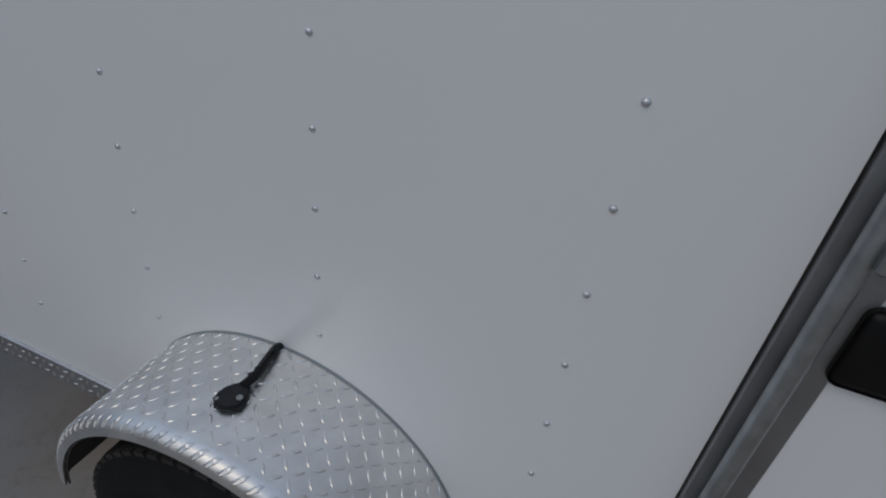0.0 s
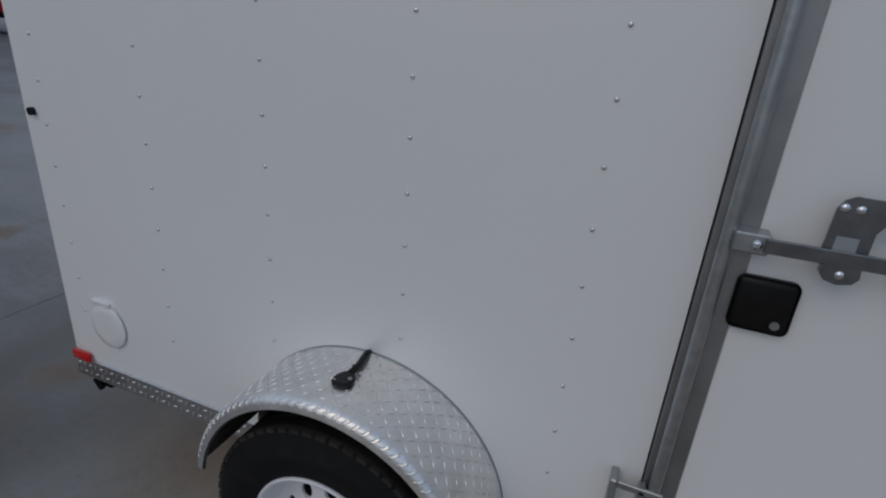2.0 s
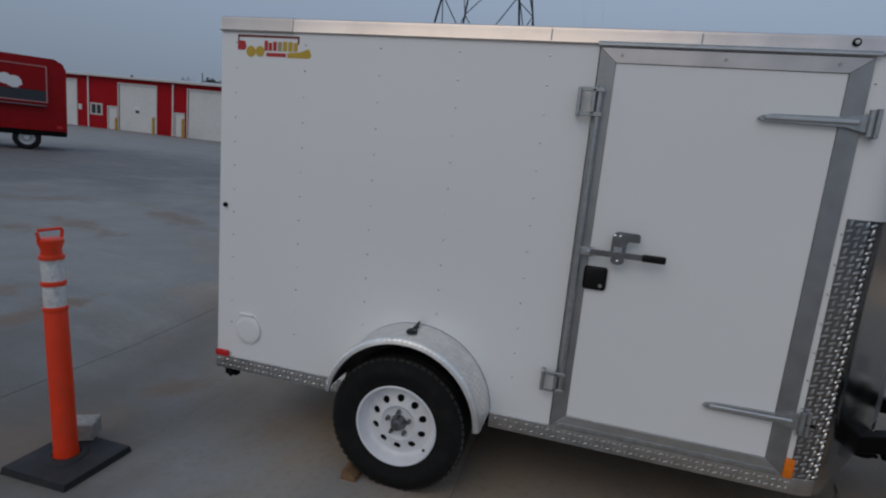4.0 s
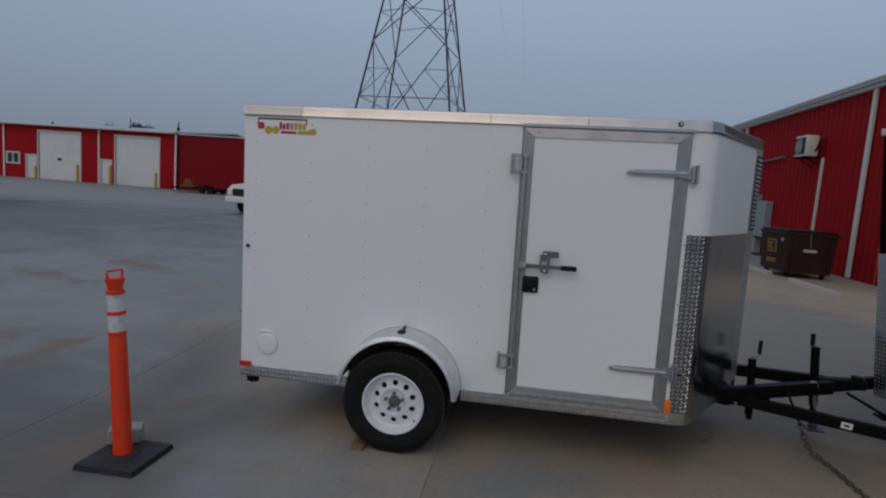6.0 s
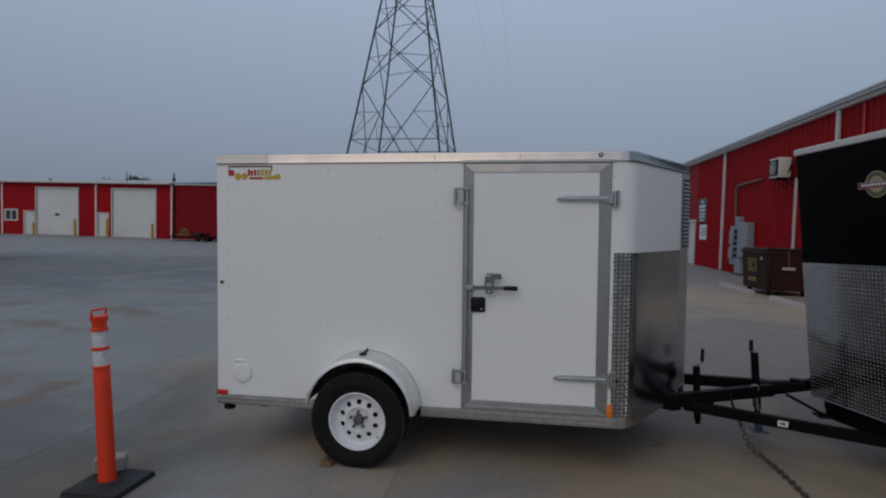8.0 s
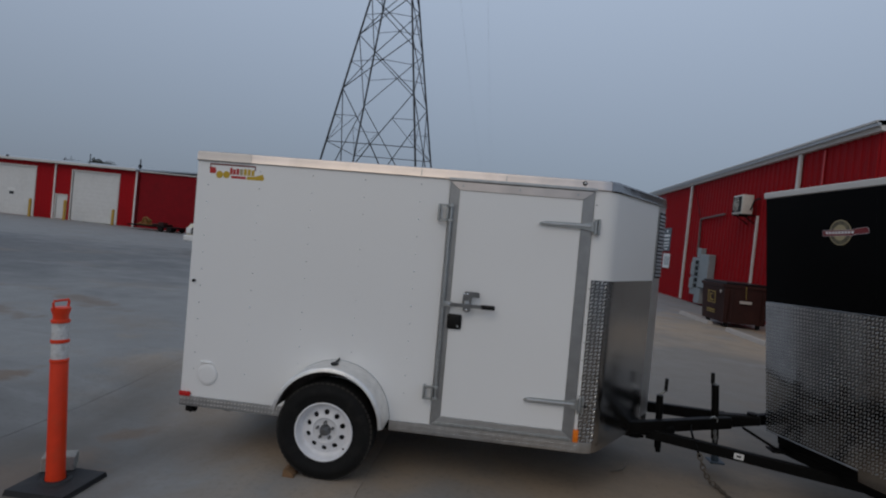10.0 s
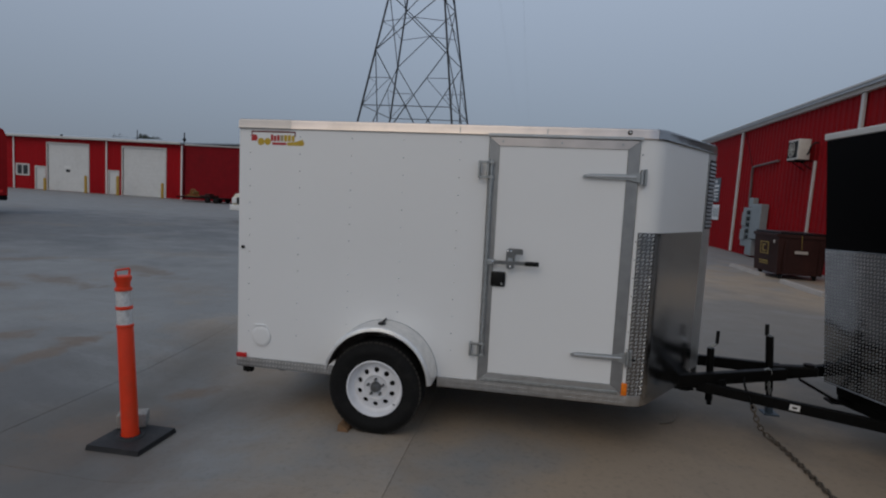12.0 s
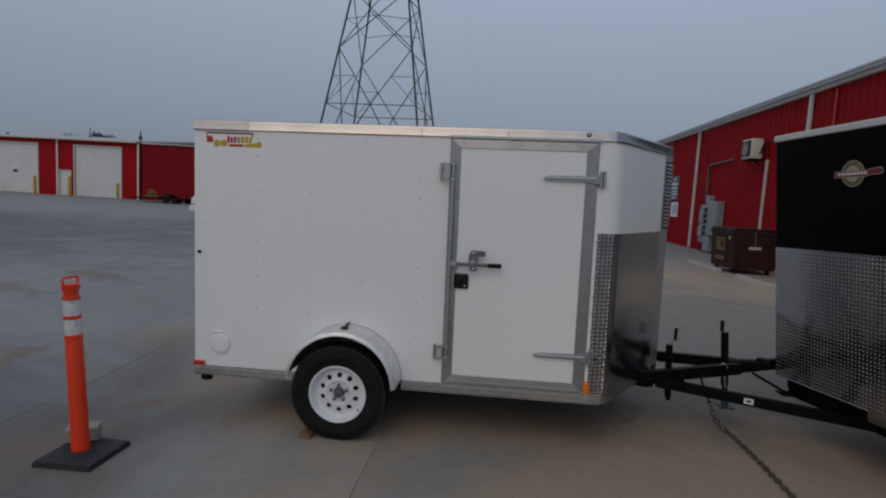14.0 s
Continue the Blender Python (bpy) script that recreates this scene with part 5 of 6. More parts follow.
# chassis rails, tongue, jack
for y in (0.26, 2 * HALF - 0.26):
    bm = bmesh.new()
    box(bm, 0.03, 3.05, y - 0.03, y + 0.03, 0.33, Z0 + 0.008, 0.005)
    part("chassis_rail", bm, M_BLACK, trailer)
for x in (0.3, 0.9, 1.6, 2.2, 2.8):
    bm = bmesh.new()
    box(bm, x - 0.03, x + 0.03, 0.19, 2 * HALF - 0.19, 0.31, Z0 + 0.004, 0.004)
    part("cross_member", bm, M_BLACK, trailer)
bm = bmesh.new()
box(bm, 0.05, 0.13, 0.02, 0.06, 0.335, 0.39, 0.006)
rod(bm, (0.1, -0.004, 0.372), (0.1, 0.05, 0.372), 0.014, 10)
beam(bm, (0.085, 0.0, 0.385), (0.115, 0.0, 0.345), 0.014, 0.03, 0.004)
part("door_latch", bm, M_BLACK, trailer)
bm = bmesh.new()
beam(bm, (3.05, 0.5, 0.39), (4.36, 0.93, 0.46), 0.06, 0.095, 0.005)
part("tongue_rail", bm, M_BLACK, trailer)
bm = bmesh.new()
beam(bm, (3.2, 1.55, 0.37), (4.36, 1.03, 0.47), 0.06, 0.09, 0.005)
part("tongue_rail", bm, M_BLACK, trailer)
bm = bmesh.new()
beam(bm, (4.26, 0.98, 0.475), (4.62, 0.985, 0.49), 0.085, 0.08, 0.012)
rod(bm, (4.56, 0.985, 0.47), (4.56, 0.985, 0.545), 0.04, 16)
part("coupler", bm, M_BLACK, trailer)
bm = bmesh.new()
rod(bm, (4.265, 0.96, 0.3), (4.228, 0.96, 0.757), 0.03, 16)
rod(bm, (4.28, 0.96, 0.12), (4.265, 0.96, 0.31), 0.022, 14)
jack = part("jack_post", bm, M_BLACK, trailer)
bm = bmesh.new()
rod(bm, (4.205, 0.96, 0.765), (4.2, 0.96, 0.857), 0.016, 12)
part("jack_handle", bm, M_PLASTIC, jack)
bm = bmesh.new()
pipe(bm, [(4.225, 0.96, 0.747), (4.235, 0.94, 0.762), (4.22, 0.94, 0.772), (4.205, 0.955, 0.767)], 0.008, 8)
part("crank", bm, M_ZINC, jack)
bm = bmesh.new()
box(bm, 4.225, 4.345, 0.9, 1.02, 0.1, 0.115, 0.004)
rod(bm, (4.283, 0.96, 0.113), (4.278, 0.96, 0.16), 0.03, 14)
part("jack_foot", bm, M_BLUE_STEEL, jack, "blue plated jack foot")
bm = bmesh.new()
for k in range(9):
    p = Vector((4.205 + 0.0035 * k, 0.868, 0.495 - 0.023 * k))
    pipe(bm, [p + Vector((0.011 * math.cos(a) * (k % 2), 0.011 * math.cos(a) * ((k + 1) % 2), 0.018 * math.sin(a))) for a in (math.tau * q / 8 for q in range(9))], 0.0045, 6)
part("coupler_chain", bm, M_ZINC, trailer)

trailer.rotation_euler = (0, -LEAN, 0)

# plug lying on the fender
plug = thing("trailer_plug", (1.216, -0.13, RF + CZ), "black rubber trailer plug with a short cord on the fender", "plug")
bm = bmesh.new()
outline = [(1.19, -0.15), (1.195, -0.163), (1.21, -0.17), (1.228, -0.168), (1.243, -0.158), (1.246, -0.145), (1.238, -0.126), (1.23, -0.11), (1.222, -0.104), (1.213, -0.106), (1.2, -0.118), (1.191, -0.134)]
prism(bm, outline, 0.846, 0.866)
bmesh.ops.bevel(bm, geom=bm.edges[:], offset=0.006, segments=2, affect="EDGES")
head = part("plug_head", bm, M_RUBBER_BASE, plug)
for x, y, r in ((1.2335, -0.141, 0.0055), (1.203, -0.1585, 0.003)):
    bm = bmesh.new()
    rod(bm, (x, y, 0.8655), (x, y, 0.868), r, 10)
    part("contact", bm, M_ZINC, head)
bm = bmesh.new()
pipe(bm, [(1.22, -0.118, 0.864), (1.224, -0.09, 0.866), (1.216, -0.05, 0.864), (1.208, -0.02, 0.858), (1.206, 0.0, 0.85)], 0.0085, 8)
part("cord", bm, M_PLASTIC, plug)
bm = bmesh.new()
for k in range(5):
    y = -0.095 + 0.016 * k
    pipe(bm, [(1.212 + 0.002 * k, y, 0.868), (1.223 - 0.002 * k, y + 0.004, 0.874), (1.23 - 0.003 * k, y + 0.008, 0.862)], 0.0022, 5)
part("tape", bm, M_PLASTIC, plug)

plug.matrix_world = NOSE_UP @ Matrix.Translation(plug.location)

# wheel chock
bm = bmesh.new()
z = lie(0.95, -0.12)
prism(bm, [(0.945, z), (1.025, z), (1.02, z + 0.022), (0.97, z + 0.056), (0.947, z + 0.048)], -0.255, -0.14, Matrix(((1, 0, 0, 0), (0, 0, 1, 0), (0, 1, 0, 0), (0, 0, 0, 1))))
solo("wheel_chock", bm, M_WOOD, "small block of rough tan wood behind the tyre", "chock")


# ---- orange delineator post, its base and the block ----
post = thing("traffic_post", (-0.495, -0.505, -0.1), "orange plastic traffic post with white bands on a rubber base", "traffic post")
bm = bmesh.new()
zg = lie(-0.495, -0.505) - 0.002
lo = [(-0.695, -0.715), (-0.295, -0.7), (-0.295, -0.3), (-0.695, -0.31)]
a = [bm.verts.new((x, y, zg)) for x, y in lo]
b = [bm.verts.new((-0.495 + (x + 0.495) * 0.96, -0.505 + (y + 0.505) * 0.96, zg + 0.038)) for x, y in lo]
for k in range(4):
    bm.faces.new((a[k], a[(k + 1) % 4], b[(k + 1) % 4], b[k]))
bm.faces.new(a[::-1])
bm.faces.new(b)
base = part("base", bm, M_RUBBER_BASE, post, "black rubber base plate")
bm = bmesh.new()
lathe(bm, [(0.1, 0), (0.09, 0.012), (0.066, 0.016)], Matrix.Translation((-0.513, -0.506, zg + 0.037)), 28)
part("socket", bm, M_RUBBER_BASE, base)
foot, tip = Vector((-0.513, -0.506, zg + 0.025)), Vector((-0.588, -0.5, 1.143))
up = (tip - foot).normalized()
stand = Matrix.Translation(foot) @ up.to_track_quat("Z", "Y").to_matrix().to_4x4()
L = (tip - foot).length
bm = bmesh.new()
lathe(bm, [(0.06, 0), (0.06, 0.02), (0.056, 0.06), (0.052, L - 0.42), (0.051, L - 0.415)], stand, 32)
tube = part("tube", bm, M_ORANGE, post)
for h0, h1 in ((L - 0.385, L - 0.288), (L - 0.256, L - 0.155)):
    bm = bmesh.new()
    lathe(bm, [(0.049, h0 - 0.01), (0.049, h1 + 0.01)], stand, 32)
    part("band", bm, M_REFLECT, tube, "scuffed white reflective band")
for h in (L - 0.402, L - 0.272, L - 0.14):
    bm = bmesh.new()
    lathe(bm, [(0.047, h - 0.013), (0.054, h - 0.011), (0.056, h), (0.054, h + 0.011), (0.047, h + 0.013)], stand, 32)
    part("collar", bm, M_ORANGE, tube)
bm = bmesh.new()
lathe(bm, [(0.046, L - 0.14), (0.045, L - 0.1), (0.056, L - 0.07), (0.057, L - 0.052), (0.05, L - 0.046), (0, L - 0.044)], stand, 28)
part("head", bm, M_ORANGE, tube)
bm = bmesh.new()
pipe(bm, [stand @ Vector(p) for p in ((-0.05, 0, L - 0.075), (-0.061, 0, L - 0.014), (-0.055, 0, L - 0.003), (0.055, 0, L - 0.003), (0.061, 0, L - 0.014), (0.05, 0, L - 0.075))], 0.008, 8)
part("handle", bm, M_ORANGE, tube)

bm = bmesh.new()
m = Matrix.Translation((-0.62, -0.35, zg + 0.039)) @ Matrix.Rotation(radians(28), 4, "Z")
box(bm, -0.1, 0.1, -0.06, 0.06, 0, 0.1, 0.006, m)
solo("concrete_block", bm, M_BLOCK, "small grey concrete block weighing down the rubber base", "block")


# ---- black cargo trailer, nose down ----
black = thing("cargo_trailer", (0, 0, 0), "black enclosed cargo trailer with a weathered tread-plate front", "trailer")
BW, BH, BP = 2.0, 2.005, 1.09
bm = bmesh.new()
box(bm, 0.0, 0.03, -BW, 0, BP, BH - 0.052)
front = part("front_panel", bm, M_BLACK_GLOSS, black)
bm = bmesh.new()
box(bm, -0.004, -0.001, -1.02, -0.985, BP + 0.002, BH - 0.054, 0.001)
part("panel_seam", bm, M_BLACK_GLOSS, front)
bm = bmesh.new()
box(bm, 0.031, 4.2, -BW, -BW + 0.03, 0.06, BH - 0.07)
part("side_panel", bm, M_BLACK_GLOSS, black)
bm = bmesh.new()
box(bm, 0.031, 4.2, -0.03, 0, 0.06, BH - 0.07)
part("side_panel", bm, M_BLACK_GLOSS, black)
bm = bmesh.new()
box(bm, 4.17, 4.2, -BW + 0.031, -0.031, 0.06, BH - 0.07)
part("rear_panel", bm, M_BLACK_GLOSS, black)
bm = bmesh.new()
box(bm, 0.03, 4.2, -BW + 0.001, -0.001, BH - 0.07, BH - 0.02, 0.004)
part("roof", bm, M_ALU, black)
bm = bmesh.new()
box(bm, -0.014, 0.028, -BW - 0.012, 0.012, BH - 0.05, BH, 0.006)
box(bm, 0.029, 4.2, -0.0, 0.012, BH - 0.075, BH - 0.002, 0.003)
box(bm, 0.029, 4.2, -BW - 0.012, -BW, BH - 0.075, BH - 0.002, 0.003)
part("roof_trim", bm, M_TRIM, black, "pale roof trim")
bm = bmesh.new()
box(bm, -0.006, 0.03, -0.85, 0, 0.012, BP, 0.001)
box(bm, -0.006, 0.03, -BW, -0.851, -0.07, BP, 0.001)
guard2 = part("stone_guard", bm, M_TREAD_OLD, black, "weathered tread-plate stone guard")
bm = bmesh.new()
lozenges(bm, lambda u, v: (Vector((-0.006, -u, 0.02 + v)), Vector((-1, 0, 0))), 1.3, 1.06, 0.029, 0.56, 0.0022)
part("tread_pattern", bm, M_TREAD_TOP, guard2, kind="stuff", smooth=None)
bm = bmesh.new()
box(bm, -0.0085, -0.0062, -0.72, -0.705, 0.062, BP - 0.002, 0.0005)
part("plate_seam", bm, M_TREAD_OLD, guard2)
bm = bmesh.new()
box(bm, -0.009, 0.028, -0.85, 0, 0.0, 0.0105, 0.002)
part("bottom_lip", bm, M_ALU, black)
for x in (0.1, 0.7, 1.3, 1.9, 2.5, 3.1, 3.7):
    bm = bmesh.new()
    box(bm, x - 0.04, x + 0.04, -BW + 0.05, -0.05, -0.095, -0.003, 0.004)
    box(bm, x - 0.03, x + 0.03, -BW + 0.05, -0.05, -0.17 if x < 0.2 else -0.11, -0.095, 0.003)
    part("crossmember", bm, M_BLACK, black)
bm = bmesh.new()
box(bm, 0.04, 4.2, -BW + 0.02, -0.02, 0.0, 0.056)
part("floor", bm, M_BLACK, black)
for y in (-0.25, -1.75):
    bm = bmesh.new()
    box(bm, 0.05, 4.1, y - 0.03, y + 0.03, -0.1, -0.002, 0.004)
    part("chassis_rail", bm, M_BLACK, black)
# badge on the front
LOGO = Vector((-0.004, -0.712, 1.652))
for name, r1, x, mat in (("badge_ring", 0.091, 0.0, M_LOGO_GOLD), ("badge_field", 0.084, -0.001, M_LOGO_FIELD), ("badge_centre", 0.056, -0.002, M_LOGO_GOLD)):
    bm = bmesh.new()
    bm.faces.new([bm.verts.new((LOGO.x + x, LOGO.y - r1 * math.cos(math.tau * k / 32), LOGO.z + r1 * math.sin(math.tau * k / 32))) for k in range(32)])
    part(name, bm, mat, front, smooth=None)
pts = [(-0.142, -0.021), (-0.142, 0.018), (0.1, 0.016), (0.13, 0.024), (0.205, 0.03), (0.222, 0.018), (0.222, -0.004), (0.2, -0.01), (0.12, -0.014), (0.095, -0.022)]
for name, grow, x, mat in (("badge_edge", 0.003, -0.003, M_LIGHT_METAL), ("badge_bar", 0.0, -0.0035, M_BANNER)):
    bm = bmesh.new()
    bm.faces.new([bm.verts.new((LOGO.x + x, LOGO.y - a - math.copysign(grow, a), LOGO.z + b + math.copysign(grow, b))) for a, b in pts])
    part(name, bm, mat, front, smooth=None)
for k in range(9):
    bm = bmesh.new()
    box(bm, LOGO.x - 0.0047, LOGO.x - 0.0042, LOGO.y - 0.11 + 0.026 * k, LOGO.y - 0.092 + 0.026 * k, LOGO.z - 0.009, LOGO.z + 0.009)
    part("badge_print", bm, M_PAPER, front, smooth=None)
# its wheels, on the yard behind
for y in (-BW - 0.13, 0.13):
    bm = bmesh.new()
    lathe(bm, prof, Matrix(((1, 0, 0, 2.4), (0, 0, 1 if y > 0 else -1, y), (0, 1, 0, -0.26), (0, 0, 0, 1))), 40)
    part("tyre", bm, M_RUBBER, black)
black.matrix_world = NOSE_UP @ Matrix.Translation((4.675, 0.96, 0.42)) @ Matrix.Rotation(radians(14.5), 4, "Z") @ Matrix.Rotation(radians(-4.9), 4, "Y") @ Matrix.Rotation(radians(-1.8), 4, "X")

tongue = thing("trailer_tongue", (4.2, 0.7, 0.36), "black steel trailer tongue with a coupler, jack and white label", "trailer tongue")
bm = bmesh.new()
beam(bm, (3.62, 0.71, 0.362), (5.1, 0.35, 0.262), 0.055, 0.08, 0.005)
near_rail = part("tongue_rail", bm, M_BLACK, tongue)
bm = bmesh.new()
beam(bm, (3.62, 0.79, 0.385), (4.78, 1.14, 0.47), 0.055, 0.09, 0.005)
part("tongue_rail", bm, M_BLACK, tongue)
bm = bmesh.new()
beam(bm, (3.47, 0.735, 0.385), (3.85, 0.76, 0.39), 0.1, 0.1, 0.02)
lathe(bm, [(0.06, -0.07), (0.068, -0.06), (0.068, 0.03), (0.05, 0.06), (0, 0.065)], Matrix.Translation((3.53, 0.74, 0.385)), 20)
box(bm, 3.45, 3.6, 0.69, 0.79, 0.32, 0.336, 0.004)
part("coupler", bm, M_BLACK, tongue)
d = (Vector((5.1, 0.35, 0.262)) - Vector((3.62, 0.71, 0.362))).normalized()
bm = bmesh.new()
c = Vector((3.62, 0.71, 0.362)) + d * 0.68 + Vector((-0.25, -0.97, 0)).normalized() * 0.0285
beam(bm, c - d * 0.034, c + d * 0.034, 0.003, 0.044)
label = part("label", bm, M_PAPER, near_rail, "small white label")
bm = bmesh.new()
c2 = c + Vector((-0.25, -0.97, 0)).normalized() * 0.002
beam(bm, c2 - d * 0.016, c2 + d * 0.016, 0.002, 0.016)
part("print_bar", bm, M_DECAL_DARK, near_rail)
bm = bmesh.new()
rod(bm, (3.77, 0.86, 0.2), (3.75, 0.86, 0.64), 0.028, 16)
jack2 = part("jack_post", bm, M_BLACK, tongue)
bm = bmesh.new()
rod(bm, (3.776, 0.86, 0.165), (3.77, 0.86, 0.22), 0.021, 12)
part("jack_foot", bm, M_BLACK, jack2)
bm = bmesh.new()
pipe(bm, [(3.75, 0.86, 0.63), (3.752, 0.86, 0.655), (3.775, 0.855, 0.672), (3.79, 0.85, 0.69)], 0.012, 8)
part("crank", bm, M_ZINC, jack2)
bm = bmesh.new()
rod(bm, (3.79, 0.85, 0.685), (3.792, 0.85, 0.79), 0.014, 12)
part("crank_grip", bm, M_PLASTIC, jack2)
bm = bmesh.new()
beam(bm, (4.45, 0.88, 0.44), (4.72, 0.86, 0.3), 0.045, 0.02, 0.003)
box(bm, 4.66, 4.8, 0.8, 0.92, 0.285, 0.3, 0.003)
part("drop_leg", bm, M_BLACK, tongue)
for x, y, z in ((4.2, 0.86, 0.48),):
    bm = bmesh.new()
    ring = [Vector((x + 0.03 * math.cos(a), y, z + 0.03 * math.sin(a))) for a in (math.tau * q / 12 for q in range(13))]
    pipe(bm, ring, 0.006, 6)
    part("shackle", bm, M_ZINC, tongue)

bm = bmesh.new()
pipe(bm, [(4.02, 0.87, 0.44), (4.01, 0.83, 0.466), (3.98, 0.74, 0.43), (3.965, 0.66, 0.4), (3.972, 0.6, 0.35), (4.004, 0.57, 0.262)], 0.009, 8)
part("chain_hook", bm, M_BLACK, tongue, "black hooked rod holding the chain")

tongue.matrix_world = NOSE_UP @ Matrix.Translation(tongue.location)

# safety chain from the tongue to the yard
chain_line = [Vector(p) for p in ((3.995, 0.57, 0.325), (4.012, 0.57, 0.28), (4.035, 0.575, 0.22), (4.075, 0.59, 0.155), (4.12, 0.61, 0.105), (4.155, 0.61, 0.084), (4.178, 0.5, 0.079), (4.186, 0.3, 0.079), (4.188, 0.1, 0.079), (4.186, -0.1, 0.079), (4.183, -0.3, 0.079), (4.185, -0.6, 0.079))]
links, step = [], 0.042
pos, seg_i = chain_line[0].copy(), 0
walked = []
for a, b in zip(chain_line, chain_line[1:]):
    n = max(2, int((b - a).length / 0.003))
    walked += [a + (b - a) * k / n for k in range(n)]
last = walked[0]
for p in walked[1:]:
    if (p - last).length >= step:
        links.append((last.copy(), p.copy()))
        last = p
chain = thing("chain", (4.1, 0.5, 0.07), "rusty steel safety chain hanging from a tongue onto concrete", "chain")
for k, (a, b) in enumerate(links):
    bm = bmesh.new()
    d = (b - a).normalized()
    side_v = d.cross(Vector((0, 0, 1)))
    side_v = side_v.normalized() if side_v.length > 0.05 else Vector((1, 0, 0))
    other = d.cross(side_v).normalized()
    w = (side_v + 0.35 * other if k % 2 else other - 0.35 * side_v).normalized()
    mid = (a + b) / 2
    ring = []
    for q in range(13):
        t = math.tau * q / 12
        ring.append(mid + d * (0.03 * math.cos(t)) + w * (0.0155 * math.sin(t)) * (1.15 if abs(math.sin(t)) > 0.4 else 1))
    pipe(bm, ring, 0.0048, 6)
    part("link", bm, M_CHAIN, chain)

bm = bmesh.new()
pipe(bm, [(x, y, lie(3.4, 0.7) + h) for x, y, h in ((3.35, 0.64, 0.006), (3.4, 0.655, 0.008), (3.455, 0.69, 0.012), (3.495, 0.76, 0.016), (3.525, 0.87, 0.01))], 0.006, 6)
solo("wire_scrap", bm, M_CHAIN, "bent piece of rusty wire lying on the concrete", "wire")


# ---- vehicles in the yard ----
def road_wheel(root, x, y, r, w, m, rim_mat):
    z = lie(*(m @ Vector((x, y, 0))).xy) - m.translation.z
    ax = Matrix(((1, 0, 0, x), (0, 0, 1, y), (0, 1, 0, z + r), (0, 0, 0, 1)))
    bm = bmesh.new()
    lathe(bm, [(r * 0.58, -w / 2), (r * 0.9, -w / 2), (r, -w * 0.36), (r, w * 0.36), (r * 0.9, w / 2), (r * 0.58, w / 2)], ax, 28)
    t = part("wheel", bm, M_RUBBER, root)
    bm = bmesh.new()
    lathe(bm, [(r * 0.6, -w / 2 + 0.01), (r * 0.55, -w / 2 + 0.06), (r * 0.3, -w / 2 + 0.08), (r * 0.2, -w / 2 - 0.02), (0, -w / 2 - 0.03)], ax, 24)
    part("rim", bm, rim_mat, t)
    return t


# red food truck, its serving side to the yard
fm = Matrix.Translation((-17.03, 13.28, lie(-17, 13) + 0.03)) @ Matrix.Rotation(radians(52), 4, "Z") @ Matrix.Diagonal((1, 1, 0.945, 1))
food = thing("food_truck", (0, 0, 0), "red box-bodied food truck with a pale-framed serving hatch", "truck")
bm = bmesh.new()
outline = [(-4.6, 0.72), (0, 0.72), (0, 3.02), (-0.1, 3.26), (-0.35, 3.4), (-4.3, 3.4), (-4.55, 3.26), (-4.6, 3.02)]
prism(bm, outline, 0, 2.3, Matrix(((1, 0, 0, 0), (0, 0, 1, 0), (0, 1, 0, 0), (0, 0, 0, 1))))
fbody = part("body", bm, M_TRUCK_RED, food)
bm = bmesh.new()
holed_wall(bm, -3.54, -0.56, 1.76, 3.1, [(-3.5, -0.6, 1.8, 3.06)], lambda u, d, z: Vector((u, -0.05 + d, z)), 0.05)
hatch = part("serving_hatch", bm, M_HATCH, fbody)
bm = bmesh.new()
box(bm, -3.5, -0.6, -0.03, -0.004, 2.2, 3.06)
part("hatch_panel", bm, M_TRUCK_RED, hatch)
bm = bmesh.new()
box(bm, -3.5, -0.6, -0.028, -0.006, 1.8, 2.19)
part("pane", bm, M_GLASS, hatch)
bm = bmesh.new()
box(bm, -3.7, -0.6, -0.2, -0.002, 1.62, 1.66, 0.01)
part("serving_shelf", bm, M_STEEL, fbody)
for cx, cz, r in ((-1.5, 2.42, 0.22), (-1.75, 2.5, 0.2)):
    bm = bmesh.new()
    bm.faces.new([bm.verts.new((cx + r * math.cos(math.tau * k / 18) * (1 + 0.2 * math.sin(3 * k)), -0.034 - 0.002 * cx * -0.1, cz + r * math.sin(math.tau * k / 18))) for k in range(18)])
    part("painted_cloud", bm, M_PAPER, hatch, "pale painted patch", smooth=None)
bm = bmesh.new()
box(bm, -4.6, 0.0, 0.03, 2.27, 0.52, 0.74, 0.05)
part("bumper", bm, M_BLACK, food)
bm = bmesh.new()
box(bm, -0.3, -0.14, -0.015, -0.001, 0.82, 0.94, 0.004)
part("tail_lamp", bm, M_RED_LENS, food)
for x in (-1.2, -3.7):
    for y in (0.2, 2.1):
        road_wheel(food, x, y, 0.42, 0.28, fm, M_LIGHT_METAL)
food.matrix_world = fm

# teal dump truck
tm = Matrix.Translation((-21.3, 7.58, lie(-21.3, 7.58))) @ Matrix.Rotation(radians(4), 4, "Z") @ Matrix.Scale(1.03, 4)
truck = thing("dump_truck", (0, 0, 0), "teal long-nose dump truck with chrome grille and dark dusty body", "truck")
XZ = Matrix(((1, 0, 0, 0), (0, 0, 1, 0), (0, 1, 0, 0), (0, 0, 0, 1)))
bm = bmesh.new()
prism(bm, [(-2.5, 1.05), (-2.2, 1.1), (-0.35, 1.15), (-0.18, 1.5), (-0.2, 1.95), (-0.45, 2.1), (-2.5, 2.25)], 0.35, 2.05, XZ)
part("hood", bm, M_TEAL, truck)
